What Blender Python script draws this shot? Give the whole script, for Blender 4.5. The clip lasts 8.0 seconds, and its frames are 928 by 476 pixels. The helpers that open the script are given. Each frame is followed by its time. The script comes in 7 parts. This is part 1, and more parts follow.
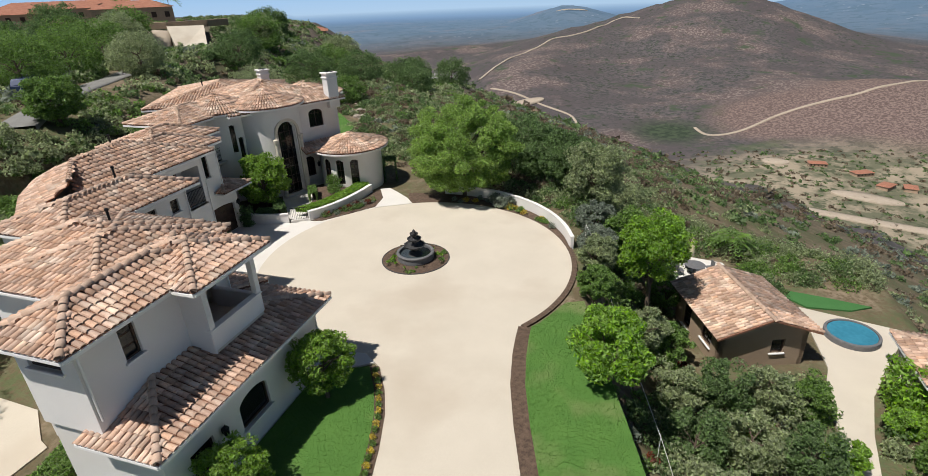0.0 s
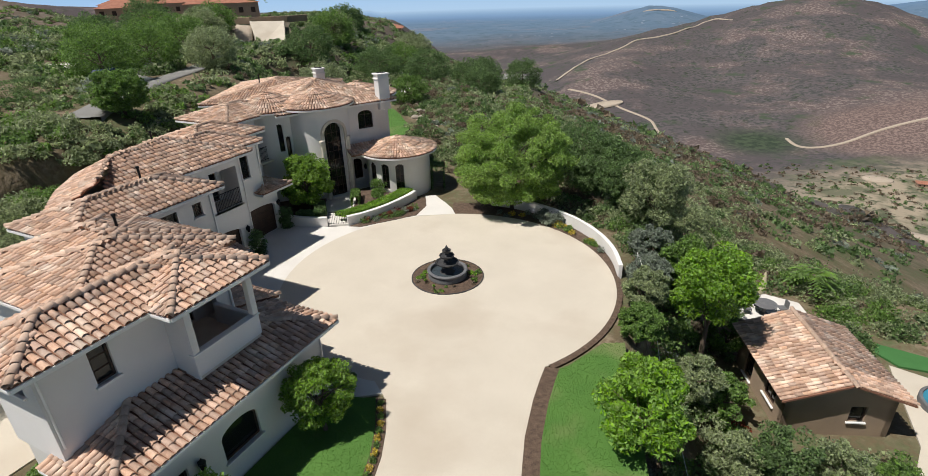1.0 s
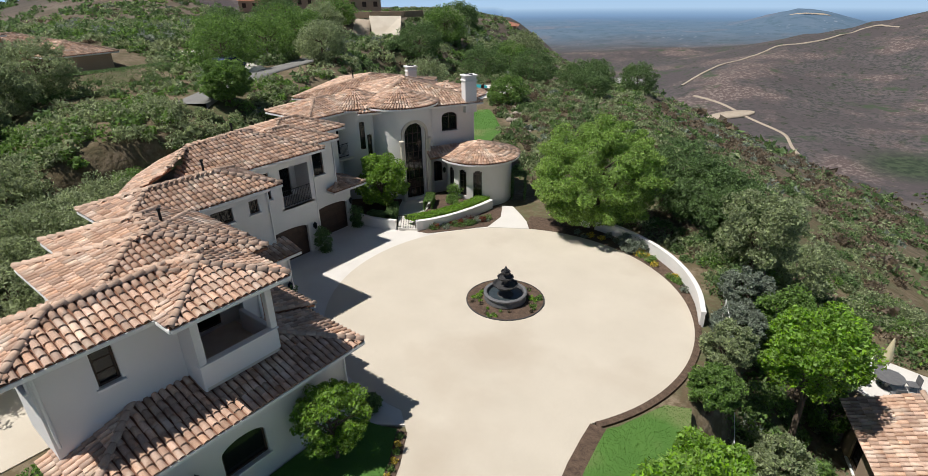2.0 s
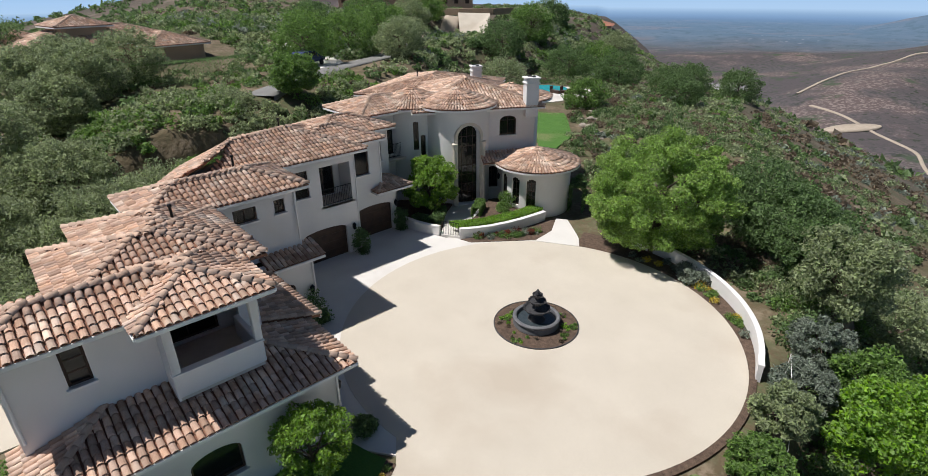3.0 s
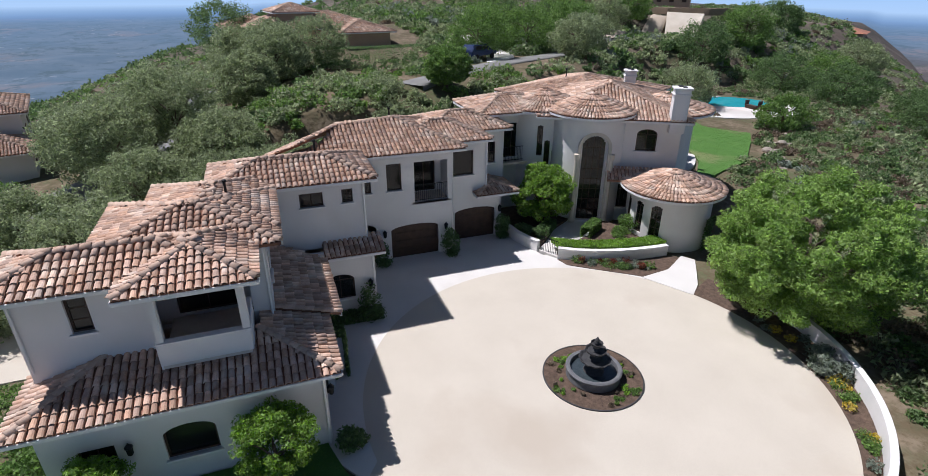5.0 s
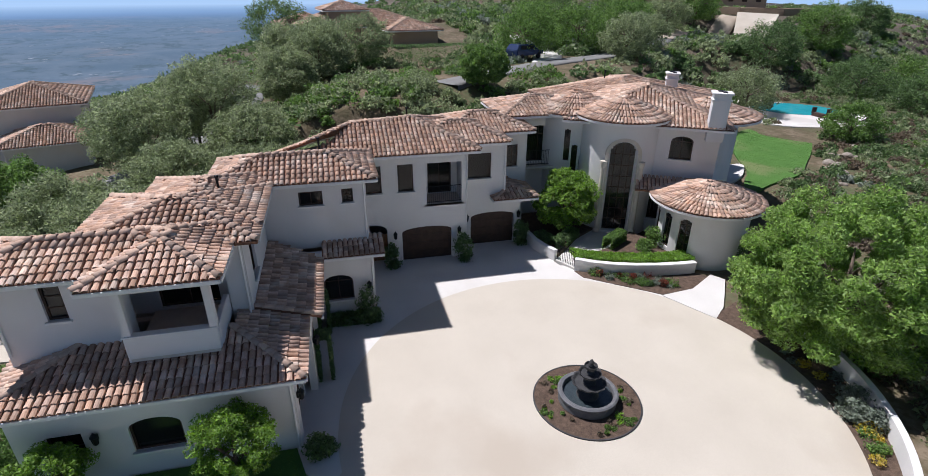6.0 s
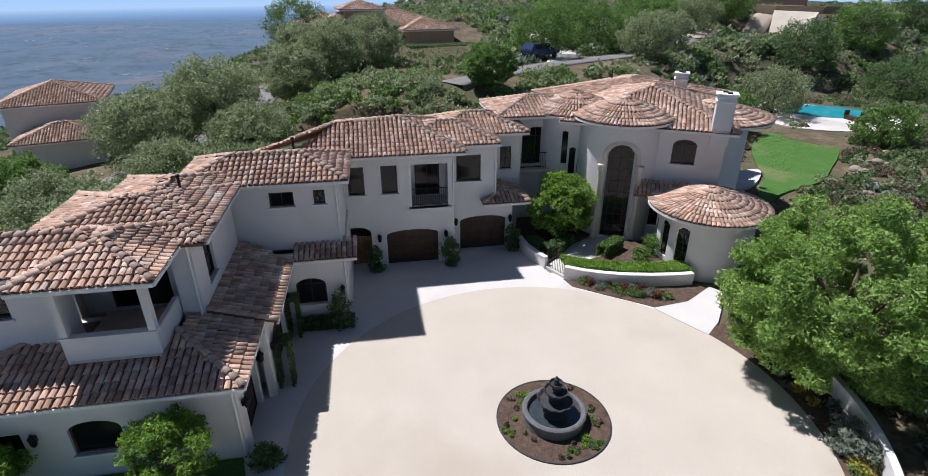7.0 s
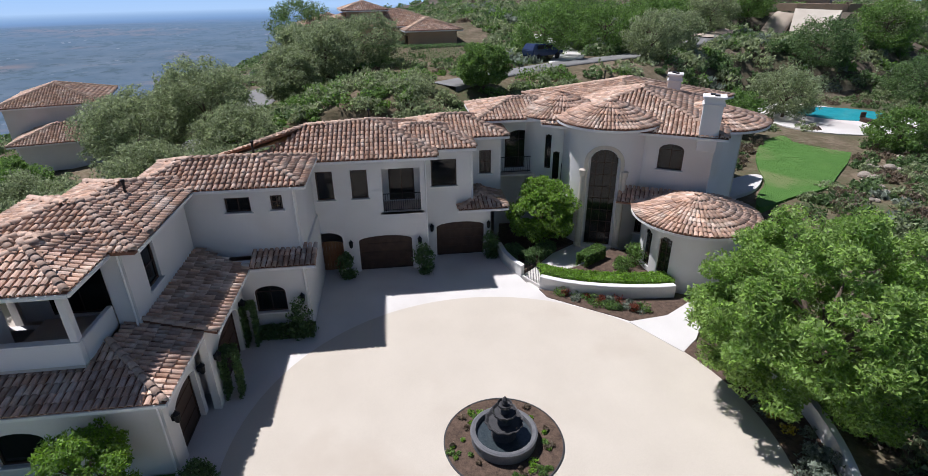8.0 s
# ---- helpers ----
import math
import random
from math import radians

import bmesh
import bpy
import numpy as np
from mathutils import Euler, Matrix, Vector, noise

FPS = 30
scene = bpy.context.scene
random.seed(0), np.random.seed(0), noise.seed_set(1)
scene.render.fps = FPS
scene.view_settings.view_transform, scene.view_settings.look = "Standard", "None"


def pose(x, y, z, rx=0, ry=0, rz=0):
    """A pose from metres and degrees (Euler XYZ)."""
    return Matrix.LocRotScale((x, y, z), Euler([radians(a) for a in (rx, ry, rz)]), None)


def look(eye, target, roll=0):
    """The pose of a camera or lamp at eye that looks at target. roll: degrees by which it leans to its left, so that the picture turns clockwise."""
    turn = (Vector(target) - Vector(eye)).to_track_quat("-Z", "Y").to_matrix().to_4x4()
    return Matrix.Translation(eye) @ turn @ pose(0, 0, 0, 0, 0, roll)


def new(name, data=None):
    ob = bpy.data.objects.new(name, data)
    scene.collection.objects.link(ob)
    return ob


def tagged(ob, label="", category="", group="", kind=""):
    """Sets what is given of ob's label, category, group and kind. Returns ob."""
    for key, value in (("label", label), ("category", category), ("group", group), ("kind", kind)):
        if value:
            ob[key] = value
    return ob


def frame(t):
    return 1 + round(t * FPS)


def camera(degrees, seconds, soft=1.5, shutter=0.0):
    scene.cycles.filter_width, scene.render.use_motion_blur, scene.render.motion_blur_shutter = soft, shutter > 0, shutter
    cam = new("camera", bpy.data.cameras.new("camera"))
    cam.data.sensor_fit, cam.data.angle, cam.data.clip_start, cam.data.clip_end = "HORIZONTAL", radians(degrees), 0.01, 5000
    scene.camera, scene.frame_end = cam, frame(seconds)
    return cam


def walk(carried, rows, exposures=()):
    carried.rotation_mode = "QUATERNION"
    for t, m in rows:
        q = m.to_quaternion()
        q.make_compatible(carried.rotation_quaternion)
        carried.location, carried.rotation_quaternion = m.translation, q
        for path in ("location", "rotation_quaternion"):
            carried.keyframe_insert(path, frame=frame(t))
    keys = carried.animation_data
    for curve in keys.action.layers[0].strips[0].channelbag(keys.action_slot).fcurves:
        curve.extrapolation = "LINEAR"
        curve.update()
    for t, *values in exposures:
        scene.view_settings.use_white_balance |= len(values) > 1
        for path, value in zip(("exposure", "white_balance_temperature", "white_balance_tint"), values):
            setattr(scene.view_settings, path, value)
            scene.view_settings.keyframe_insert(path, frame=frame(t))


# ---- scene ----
cam = camera(81.7, 8.0, soft=0.7)
METRES, EYE, TILT, LEAN, TURN = 24.5, 15.15, 0.0, 0.0, 18.4
ROWS = [
    (0.0, 0.0, 0.0, 0.0, -0.97, -25.15, 2.06),
    (0.5, 0.0361, 0.0547, -0.0001, 3.05, -25.07, 1.84),
    (1.0, 0.0707, 0.1102, 0.0006, 7.16, -25.04, 1.61),
    (1.5, 0.1037, 0.1686, 0.0007, 12.58, -25.01, 1.28),
    (2.0, 0.1354, 0.2283, 0.0023, 19.41, -25.02, 0.84),
    (3.5, 0.2269, 0.4067, -0.0017, 34.37, -25.23, 0.17),
    (4.0, 0.256, 0.4631, -0.0025, 40.72, -25.31, -0.12),
    (4.5, 0.2847, 0.5206, -0.0051, 46.57, -25.39, -0.29),
    (5.0, 0.3067, 0.577, -0.01, 51.44, -25.45, -0.38),
    (6.5, 0.3447, 0.7461, -0.0192, 60.43, -25.52, -0.13),
    (7.0, 0.3536, 0.8021, -0.0246, 61.96, -25.48, 0.11),
    (7.5, 0.3594, 0.8584, -0.0276, 63.24, -25.45, 0.31),
    (8.0, 0.3641, 0.9161, -0.0292, 64.33, -25.42, 0.53),
]
walk(cam, [(t, pose(0, 0, EYE, TILT, LEAN, TURN) @ pose(METRES * x, METRES * y, METRES * z, 90 + pitch, roll, yaw)) for t, x, y, z, yaw, pitch, roll in ROWS],
     [(0.0, 0.0, 6500, 11), (2.0, 0.0, 6450, 11), (3.5, 0.02, 6100, 14), (5.0, 0.05, 5880, 17), (8.0, 0.05, 5880, 17)])

# ---------------------------------------------------------------- light
SUN_TO = Vector((-2.15, -2.85, 7.0)).normalized()
world = bpy.data.worlds.new("sky")
scene.world = world
world.use_nodes = True
wn = world.node_tree.nodes
sky = wn.new("ShaderNodeTexSky")
sky.sky_type = "NISHITA"
sky.sun_disc = False
sky.sun_elevation = math.asin(SUN_TO.z)
sky.sun_rotation = math.atan2(SUN_TO.x, SUN_TO.y)
sky.altitude = 300
sky.dust_density = 0.4
wn["Background"].inputs[1].default_value = 0.046
world.node_tree.links.new(sky.outputs[0], wn["Background"].inputs[0])
sun_data = bpy.data.lights.new("sun", "SUN")
sun_data.energy = 5.1
sun_data.angle = radians(0.5)
sun_data.color = (1.0, 0.965, 0.91)
sun = new("sun", sun_data)
sun.matrix_world = look(SUN_TO * 100, (0, 0, 0))


# ---------------------------------------------------------------- materials
def mat(name, c1, c2, scale=6.0, rough=0.85, bump=0.2, fine=60.0, metal=0.0, island=0.0, obj=0.0, c3=None, spec=0.3, dist=0.02):
    """Two-scale noise between c1 and c2 (c3: stains), with a bump; island and obj vary the value piece by piece."""
    m = bpy.data.materials.new(name)
    m.use_nodes = True
    n, l = m.node_tree.nodes, m.node_tree.links
    b = n["Principled BSDF"]
    b.inputs["Roughness"].default_value = rough
    b.inputs["Metallic"].default_value = metal
    b.inputs["Specular IOR Level"].default_value = spec
    geo = n.new("ShaderNodeNewGeometry")
    big = n.new("ShaderNodeTexNoise")
    big.inputs["Scale"].default_value = scale
    big.inputs["Detail"].default_value = 4
    l.new(geo.outputs["Position"], big.inputs["Vector"])
    small = n.new("ShaderNodeTexNoise")
    small.inputs["Scale"].default_value = fine
    small.inputs["Detail"].default_value = 3
    l.new(geo.outputs["Position"], small.inputs["Vector"])
    mix = n.new("ShaderNodeMix")
    mix.data_type = "RGBA"
    mix.inputs[6].default_value = (*c1, 1)
    mix.inputs[7].default_value = (*c2, 1)
    ramp = n.new("ShaderNodeMapRange")
    ramp.inputs[1].default_value, ramp.inputs[2].default_value = 0.3, 0.7
    add = n.new("ShaderNodeMath")
    add.operation = "MULTIPLY_ADD"
    add.inputs[1].default_value = 0.45
    l.new(small.outputs[0], add.inputs[0])
    half = n.new("ShaderNodeMath")
    half.operation = "MULTIPLY"
    half.inputs[1].default_value = 0.55
    l.new(big.outputs[0], half.inputs[0])
    l.new(half.outputs[0], add.inputs[2])
    l.new(add.outputs[0], ramp.inputs[0])
    l.new(ramp.outputs[0], mix.inputs[0])
    col = mix.outputs[2]
    if c3:
        st = n.new("ShaderNodeTexNoise")
        st.inputs["Scale"].default_value = scale * 0.35
        st.inputs["Detail"].default_value = 6
        l.new(geo.outputs["Position"], st.inputs["Vector"])
        sr = n.new("ShaderNodeMapRange")
        sr.inputs[1].default_value, sr.inputs[2].default_value = 0.52, 0.66
        l.new(st.outputs[0], sr.inputs[0])
        m2 = n.new("ShaderNodeMix")
        m2.data_type = "RGBA"
        m2.inputs[7].default_value = (*c3, 1)
        l.new(sr.outputs[0], m2.inputs[0])
        l.new(col, m2.inputs[6])
        col = m2.outputs[2]
    for amount, source in ((island, geo.outputs["Random Per Island"]), (obj, None)):
        if amount:
            if source is None:
                source = n.new("ShaderNodeObjectInfo").outputs["Random"]
            hsv = n.new("ShaderNodeHueSaturation")
            mr = n.new("ShaderNodeMapRange")
            mr.inputs[3].default_value, mr.inputs[4].default_value = 1 - amount, 1 + amount
            l.new(source, mr.inputs[0])
            l.new(mr.outputs[0], hsv.inputs["Value"])
            sat = n.new("ShaderNodeMath")
            sat.operation = "MULTIPLY_ADD"
            sat.inputs[1].default_value, sat.inputs[2].default_value = -amount * 0.7, 1 + amount * 0.35
            frac = n.new("ShaderNodeMath")
            frac.operation = "FRACT"
            mul = n.new("ShaderNodeMath")
            mul.operation = "MULTIPLY"
            mul.inputs[1].default_value = 7.3
            l.new(source, mul.inputs[0])
            l.new(mul.outputs[0], frac.inputs[0])
            l.new(frac.outputs[0], sat.inputs[0])
            l.new(sat.outputs[0], hsv.inputs["Saturation"])
            l.new(col, hsv.inputs["Color"])
            col = hsv.outputs[0]
    l.new(col, b.inputs["Base Color"])
    if bump:
        bp = n.new("ShaderNodeBump")
        bp.inputs["Strength"].default_value = bump
        bp.inputs["Distance"].default_value = dist
        l.new(add.outputs[0], bp.inputs["Height"])
        l.new(bp.outputs[0], b.inputs["Normal"])
    return m


def leaf_mat(name, c1, c2, island=0.45):
    m = mat(name, c1, c2, scale=0.9, rough=0.6, bump=0, fine=9, island=island, spec=0.25)
    n, l = m.node_tree.nodes, m.node_tree.links
    b = n["Principled BSDF"]
    tr = n.new("ShaderNodeBsdfTranslucent")
    l.new(b.inputs["Base Color"].links[0].from_socket, tr.inputs["Color"])
    mx = n.new("ShaderNodeMixShader")
    mx.inputs[0].default_value = 0.5
    l.new(b.outputs[0], mx.inputs[1])
    l.new(tr.outputs[0], mx.inputs[2])
    l.new(mx.outputs[0], n["Material Output"].inputs["Surface"])
    return m


M_STUCCO = mat("white_stucco", (0.70, 0.675, 0.645), (0.78, 0.755, 0.725), 0.7, 0.9, 0.25, 45, c3=(0.70, 0.66, 0.61))
M_TRIM = mat("white_trim", (0.78, 0.76, 0.72), (0.84, 0.82, 0.79), 2.0, 0.6, 0.05, 40)
M_CAST = mat("cast_stone", (0.55, 0.49, 0.41), (0.66, 0.60, 0.51), 3.0, 0.85, 0.3, 50)
M_TILE = mat("terracotta_tile", (0.38, 0.228, 0.155), (0.61, 0.43, 0.318), 3.5, 0.85, 0.25, 40, island=0.32, c3=(0.67, 0.52, 0.405))
M_TILE_ONE = mat("terracotta_tile_single", (0.38, 0.228, 0.155), (0.61, 0.43, 0.318), 3.5, 0.85, 0.25, 40, obj=0.32, c3=(0.67, 0.52, 0.405))
M_RIDGE = mat("ridge_tile", (0.42, 0.28, 0.20), (0.62, 0.46, 0.35), 3.5, 0.85, 0.25, 40, island=0.18)
M_BOULDER = mat("garden_boulder", (0.24, 0.20, 0.16), (0.38, 0.33, 0.27), 2.0, 0.95, 0.5, 12)
M_PAN = mat("terracotta_pan", (0.20, 0.09, 0.055), (0.29, 0.15, 0.095), 4.0, 0.9, 0.2, 40)
M_WOOD = mat("dark_wood", (0.035, 0.02, 0.014), (0.08, 0.045, 0.03), 3.0, 0.5, 0.2, 30)
M_GATEWOOD = mat("gate_wood", (0.22, 0.10, 0.04), (0.34, 0.17, 0.08), 3.0, 0.6, 0.2, 30)
M_IRON = mat("black_iron", (0.012, 0.012, 0.013), (0.03, 0.03, 0.03), 8.0, 0.45, 0.1, 60, metal=0.6)
M_DRIVE = mat("tan_concrete", (0.50, 0.445, 0.360), (0.585, 0.525, 0.430), 0.45, 0.9, 0.12, 30, c3=(0.475, 0.410, 0.325))
M_APRON = mat("pale_concrete", (0.60, 0.57, 0.52), (0.68, 0.65, 0.60), 0.6, 0.9, 0.12, 30, c3=(0.56, 0.52, 0.47))
M_ASPHALT = mat("grey_paving", (0.17, 0.165, 0.155), (0.24, 0.235, 0.22), 0.4, 0.95, 0.15, 20)
M_SOIL = mat("mulch_soil", (0.045, 0.030, 0.022), (0.165, 0.112, 0.078), 5.0, 1.0, 0.9, 22, dist=0.06)
M_GRASS = mat("mown_lawn", (0.062, 0.150, 0.028), (0.098, 0.205, 0.042), 0.8, 0.95, 0.4, 35, c3=(0.165, 0.205, 0.075), dist=0.03)
M_BLADE = leaf_mat("grass_blade", (0.085, 0.18, 0.035), (0.13, 0.25, 0.055), 0.2)
M_FOUNT = mat("dark_fountain_stone", (0.028, 0.028, 0.030), (0.075, 0.073, 0.072), 4.0, 0.55, 0.4, 40)
M_BASIN = mat("grey_basin_stone", (0.10, 0.10, 0.105), (0.17, 0.17, 0.17), 4.0, 0.7, 0.3, 40)
M_TANWALL = mat("tan_stucco", (0.27, 0.20, 0.14), (0.36, 0.27, 0.19), 0.9, 0.9, 0.3, 40)
M_STONE = mat("pale_rubble_stone", (0.42, 0.37, 0.31), (0.60, 0.54, 0.46), 1.5, 0.9, 0.5, 14, obj=0.18)
M_BARK = mat("bark", (0.09, 0.065, 0.045), (0.17, 0.13, 0.10), 6, 0.95, 0.8, 30)
M_DIRT = mat("pale_dirt", (0.34, 0.28, 0.21), (0.45, 0.38, 0.30), 0.3, 1.0, 0.4, 5)
M_REDROOF = mat("far_red_roof", (0.26, 0.105, 0.065), (0.42, 0.20, 0.13), 1.2, 0.9, 0.5, 7, island=0.15)
M_PINKWALL = mat("far_peach_wall", (0.42, 0.29, 0.20), (0.52, 0.38, 0.27), 0.5, 0.9, 0.2, 20)
M_GREYROOF = mat("far_grey_roof", (0.22, 0.21, 0.20), (0.30, 0.29, 0.28), 0.4, 0.9, 0.2, 5)
M_DARKGLASS = bpy.data.materials.new("window_glass")
M_DARKGLASS.use_nodes = True
g = M_DARKGLASS.node_tree.nodes["Principled BSDF"]
g.inputs["Base Color"].default_value = (0.03, 0.032, 0.033, 1)
g.inputs["Roughness"].default_value = 0.04
g.inputs["Transmission Weight"].default_value = 0.55
g.inputs["IOR"].default_value = 1.35
M_ROOM = mat("room_plaster", (0.10, 0.085, 0.07), (0.15, 0.13, 0.11), 1.0, 0.9, 0.1, 20)
M_POOL = mat("pool_water", (0.02, 0.30, 0.36), (0.05, 0.42, 0.48), 0.8, 0.06, 0.15, 4, spec=0.5)
M_SPA = mat("spa_water", (0.03, 0.16, 0.24), (0.05, 0.24, 0.33), 0.8, 0.06, 0.15, 4, spec=0.5)
M_CREAM = mat("cream_canvas", (0.62, 0.55, 0.33), (0.70, 0.63, 0.42), 3, 0.9, 0.2, 40)
M_CARPAINT = mat("dark_blue_paint", (0.02, 0.035, 0.09), (0.03, 0.05, 0.12), 1, 0.25, 0, 30, spec=0.6)
M_RUBBER = mat("black_rubber", (0.015, 0.015, 0.015), (0.03, 0.03, 0.03), 8, 0.9, 0.2, 40)
M_GREEN = mat("putting_green_turf", (0.04, 0.13, 0.035), (0.06, 0.17, 0.05), 0.8, 0.95, 0.2, 30)
L_BRIGHT = leaf_mat("leaf_bright", (0.18, 0.33, 0.045), (0.31, 0.49, 0.085))
L_FEATHER = leaf_mat("leaf_feathery", (0.215, 0.35, 0.08), (0.37, 0.51, 0.14), 0.38)
L_MID = leaf_mat("leaf_mid", (0.13, 0.225, 0.058), (0.225, 0.35, 0.094))
L_CITRUS = leaf_mat("leaf_citrus", (0.16, 0.28, 0.045), (0.28, 0.43, 0.085))
L_DARK = leaf_mat("leaf_dark", (0.115, 0.182, 0.070), (0.19, 0.285, 0.11))
L_OLIVE = leaf_mat("leaf_olive", (0.24, 0.29, 0.152), (0.38, 0.435, 0.228))
L_GREY = leaf_mat("leaf_grey", (0.19, 0.23, 0.18), (0.31, 0.35, 0.27))
L_DRY = leaf_mat("leaf_dry", (0.17, 0.13, 0.09), (0.27, 0.215, 0.15))
L_RED = leaf_mat("leaf_red", (0.16, 0.04, 0.03), (0.25, 0.09, 0.05))
L_YELLOW = leaf_mat("flower_yellow", (0.55, 0.42, 0.05), (0.70, 0.58, 0.15))


# ---------------------------------------------------------------- helpers for meshes
def quick(name, verts, faces, materials, parent=None, label="", mat_index=None, smooth=False):
    me = bpy.data.meshes.new(name)
    me.from_pydata([tuple(v) for v in verts], [], faces)
    for m in materials if isinstance(materials, (list, tuple)) else [materials]:
        me.materials.append(m)
    if mat_index is not None:
        me.polygons.foreach_set("material_index", mat_index)
    if smooth:
        me.polygons.foreach_set("use_smooth", [True] * len(faces))
    ob = new(name, me)
    if parent:
        ob.parent = parent
    if label:
        tagged(ob, label)
    return ob


def bulk(name, verts, quads, material, parent=None, smooth=False):
    """A mesh of triangles or quads from numpy arrays."""
    me = bpy.data.meshes.new(name)
    nv, nq = len(verts), len(quads)
    me.vertices.add(nv)
    me.vertices.foreach_set("co", np.asarray(verts, dtype=np.float32).ravel())
    k = np.asarray(quads).shape[1]
    me.loops.add(nq * k)
    me.loops.foreach_set("vertex_index", np.asarray(quads, dtype=np.int32).ravel())
    me.polygons.add(nq)
    me.polygons.foreach_set("loop_start", np.arange(0, nq * k, k, dtype=np.int32))
    if smooth:
        me.polygons.foreach_set("use_smooth", np.ones(nq, dtype=bool))
    me.update(calc_edges=True)
    me.validate()
    me.materials.append(material)
    ob = new(name, me)
    if parent:
        ob.parent = parent
    return ob


def part(name, bm, material, parent=None, label="", smooth=False):
    me = bpy.data.meshes.new(name)
    bmesh.ops.recalc_face_normals(bm, faces=bm.faces)
    bm.to_mesh(me)
    bm.free()
    for m in material if isinstance(material, (list, tuple)) else [material]:
        me.materials.append(m)
    if smooth:
        for p in me.polygons:
            p.use_smooth = True
    ob = new(name, me)
    if parent:
        ob.parent = parent
    if label:
        tagged(ob, label)
    return ob


def add_box(bm, c, s, m=None, bevel=0.0):
    """A box with centre c and size s, turned by the matrix m."""
    g = bmesh.ops.create_cube(bm, size=1.0)
    vs = g["verts"]
    for v in vs:
        v.co = Vector((v.co.x * s[0], v.co.y * s[1], v.co.z * s[2]))
    if bevel:
        es = list({e for v in vs for e in v.link_edges})
        vs = bmesh.ops.bevel(bm, geom=es, offset=bevel, segments=1, affect="EDGES")["verts"]
        vs = list({v for v in vs})
    mm = Matrix.Translation(c) @ (m if m else Matrix())
    for v in vs:
        v.co = mm @ v.co
    return vs


def add_prism(bm, poly, z0, z1):
    """A flat outline in x, y, drawn up from z0 to z1."""
    lo = [bm.verts.new((x, y, z0)) for x, y in poly]
    hi = [bm.verts.new((x, y, z1)) for x, y in poly]
    bm.faces.new(list(reversed(lo)))
    bm.faces.new(hi)
    n = len(poly)
    for i in range(n):
        j = (i + 1) % n
        bm.faces.new((lo[i], lo[j], hi[j], hi[i]))


def add_lathe(bm, c, profile, seg=32):
    """Profile of (radius, z) turned round the vertical through c."""
    rings = []
    for r, z in profile:
        rings.append([bm.verts.new((c[0] + r * math.cos(2 * math.pi * i / seg), c[1] + r * math.sin(2 * math.pi * i / seg), c[2] + z)) for i in range(seg)])
    for a, b in zip(rings, rings[1:]):
        for i in range(seg):
            j = (i + 1) % seg
            bm.faces.new((a[i], a[j], b[j], b[i]))
    bm.faces.new(list(reversed(rings[0])))
    bm.faces.new(rings[-1])


def add_tube(bm, pts, radii, seg=8):
    """A tapered tube along points."""
    rings = []
    for i, p in enumerate(pts):
        p = Vector(p)
        d = Vector(pts[min(i + 1, len(pts) - 1)]) - Vector(pts[max(i - 1, 0)])
        q = d.to_track_quat("Z", "X")
        rings.append([bm.verts.new(p + q @ Vector((radii[i] * math.cos(2 * math.pi * k / seg), radii[i] * math.sin(2 * math.pi * k / seg), 0))) for k in range(seg)])
    for a, b in zip(rings, rings[1:]):
        for i in range(seg):
            j = (i + 1) % seg
            bm.faces.new((a[i], a[j], b[j], b[i]))
    bm.faces.new(list(reversed(rings[0])))
    bm.faces.new(rings[-1])


def empty(name, loc=(0, 0, 0), label="", category="", group="", kind=""):
    ob = new(name)
    ob.empty_display_size = 0.3
    ob.location = loc
    return tagged(ob, label, category, group, kind)


# ---------------------------------------------------------------- ground
RIDGE = [(8, -120, 1.0), (0, -40, 0.0), (-3, 10, -0.2), (-6, 36, -0.4), (-16, 62, 0.5), (-34, 100, -3), (-52, 150, -9), (-110, 260, -60), (-200, 420, -140), (-400, 700, -160)]
HILLS = [  # bearing from north towards west, distance, crest height, widths across and along
    (-4.6, 1500, 113, 290, 390), (9.0, 1180, 30, 110, 260), (13.0, 980, 14, 90, 160), (-11, 1650, 22, 330, 300), (7.4, 2700, 74, 210, 400), (-17, 3300, 70, 520, 500), (-25, 3000, 52, 480, 500),
    (-26, 880, 44, 210, 130), (-15, 800, 13, 130, 90), (14, 1500, 18, 320, 300), (18, 2200, 12, 600, 250), (100, 2600, 12, 1100, 320), (120, 3000, 14, 800, 350),
]


def smooth01(a, b, x):
    t = np.clip((x - a) / (b - a), 0, 1)
    return t * t * (3 - 2 * t)


def wobble(x, y, s, seed):
    """A cheap smooth unevenness."""
    k = 2 * math.pi / s
    return (np.sin(k * x + 1.3 * seed + 1.7 * np.sin(k * 0.6 * y + seed)) + np.sin(k * 0.83 * y + 2.1 * seed + 1.5 * np.sin(k * 0.7 * x + 0.5 * seed))) * 0.5


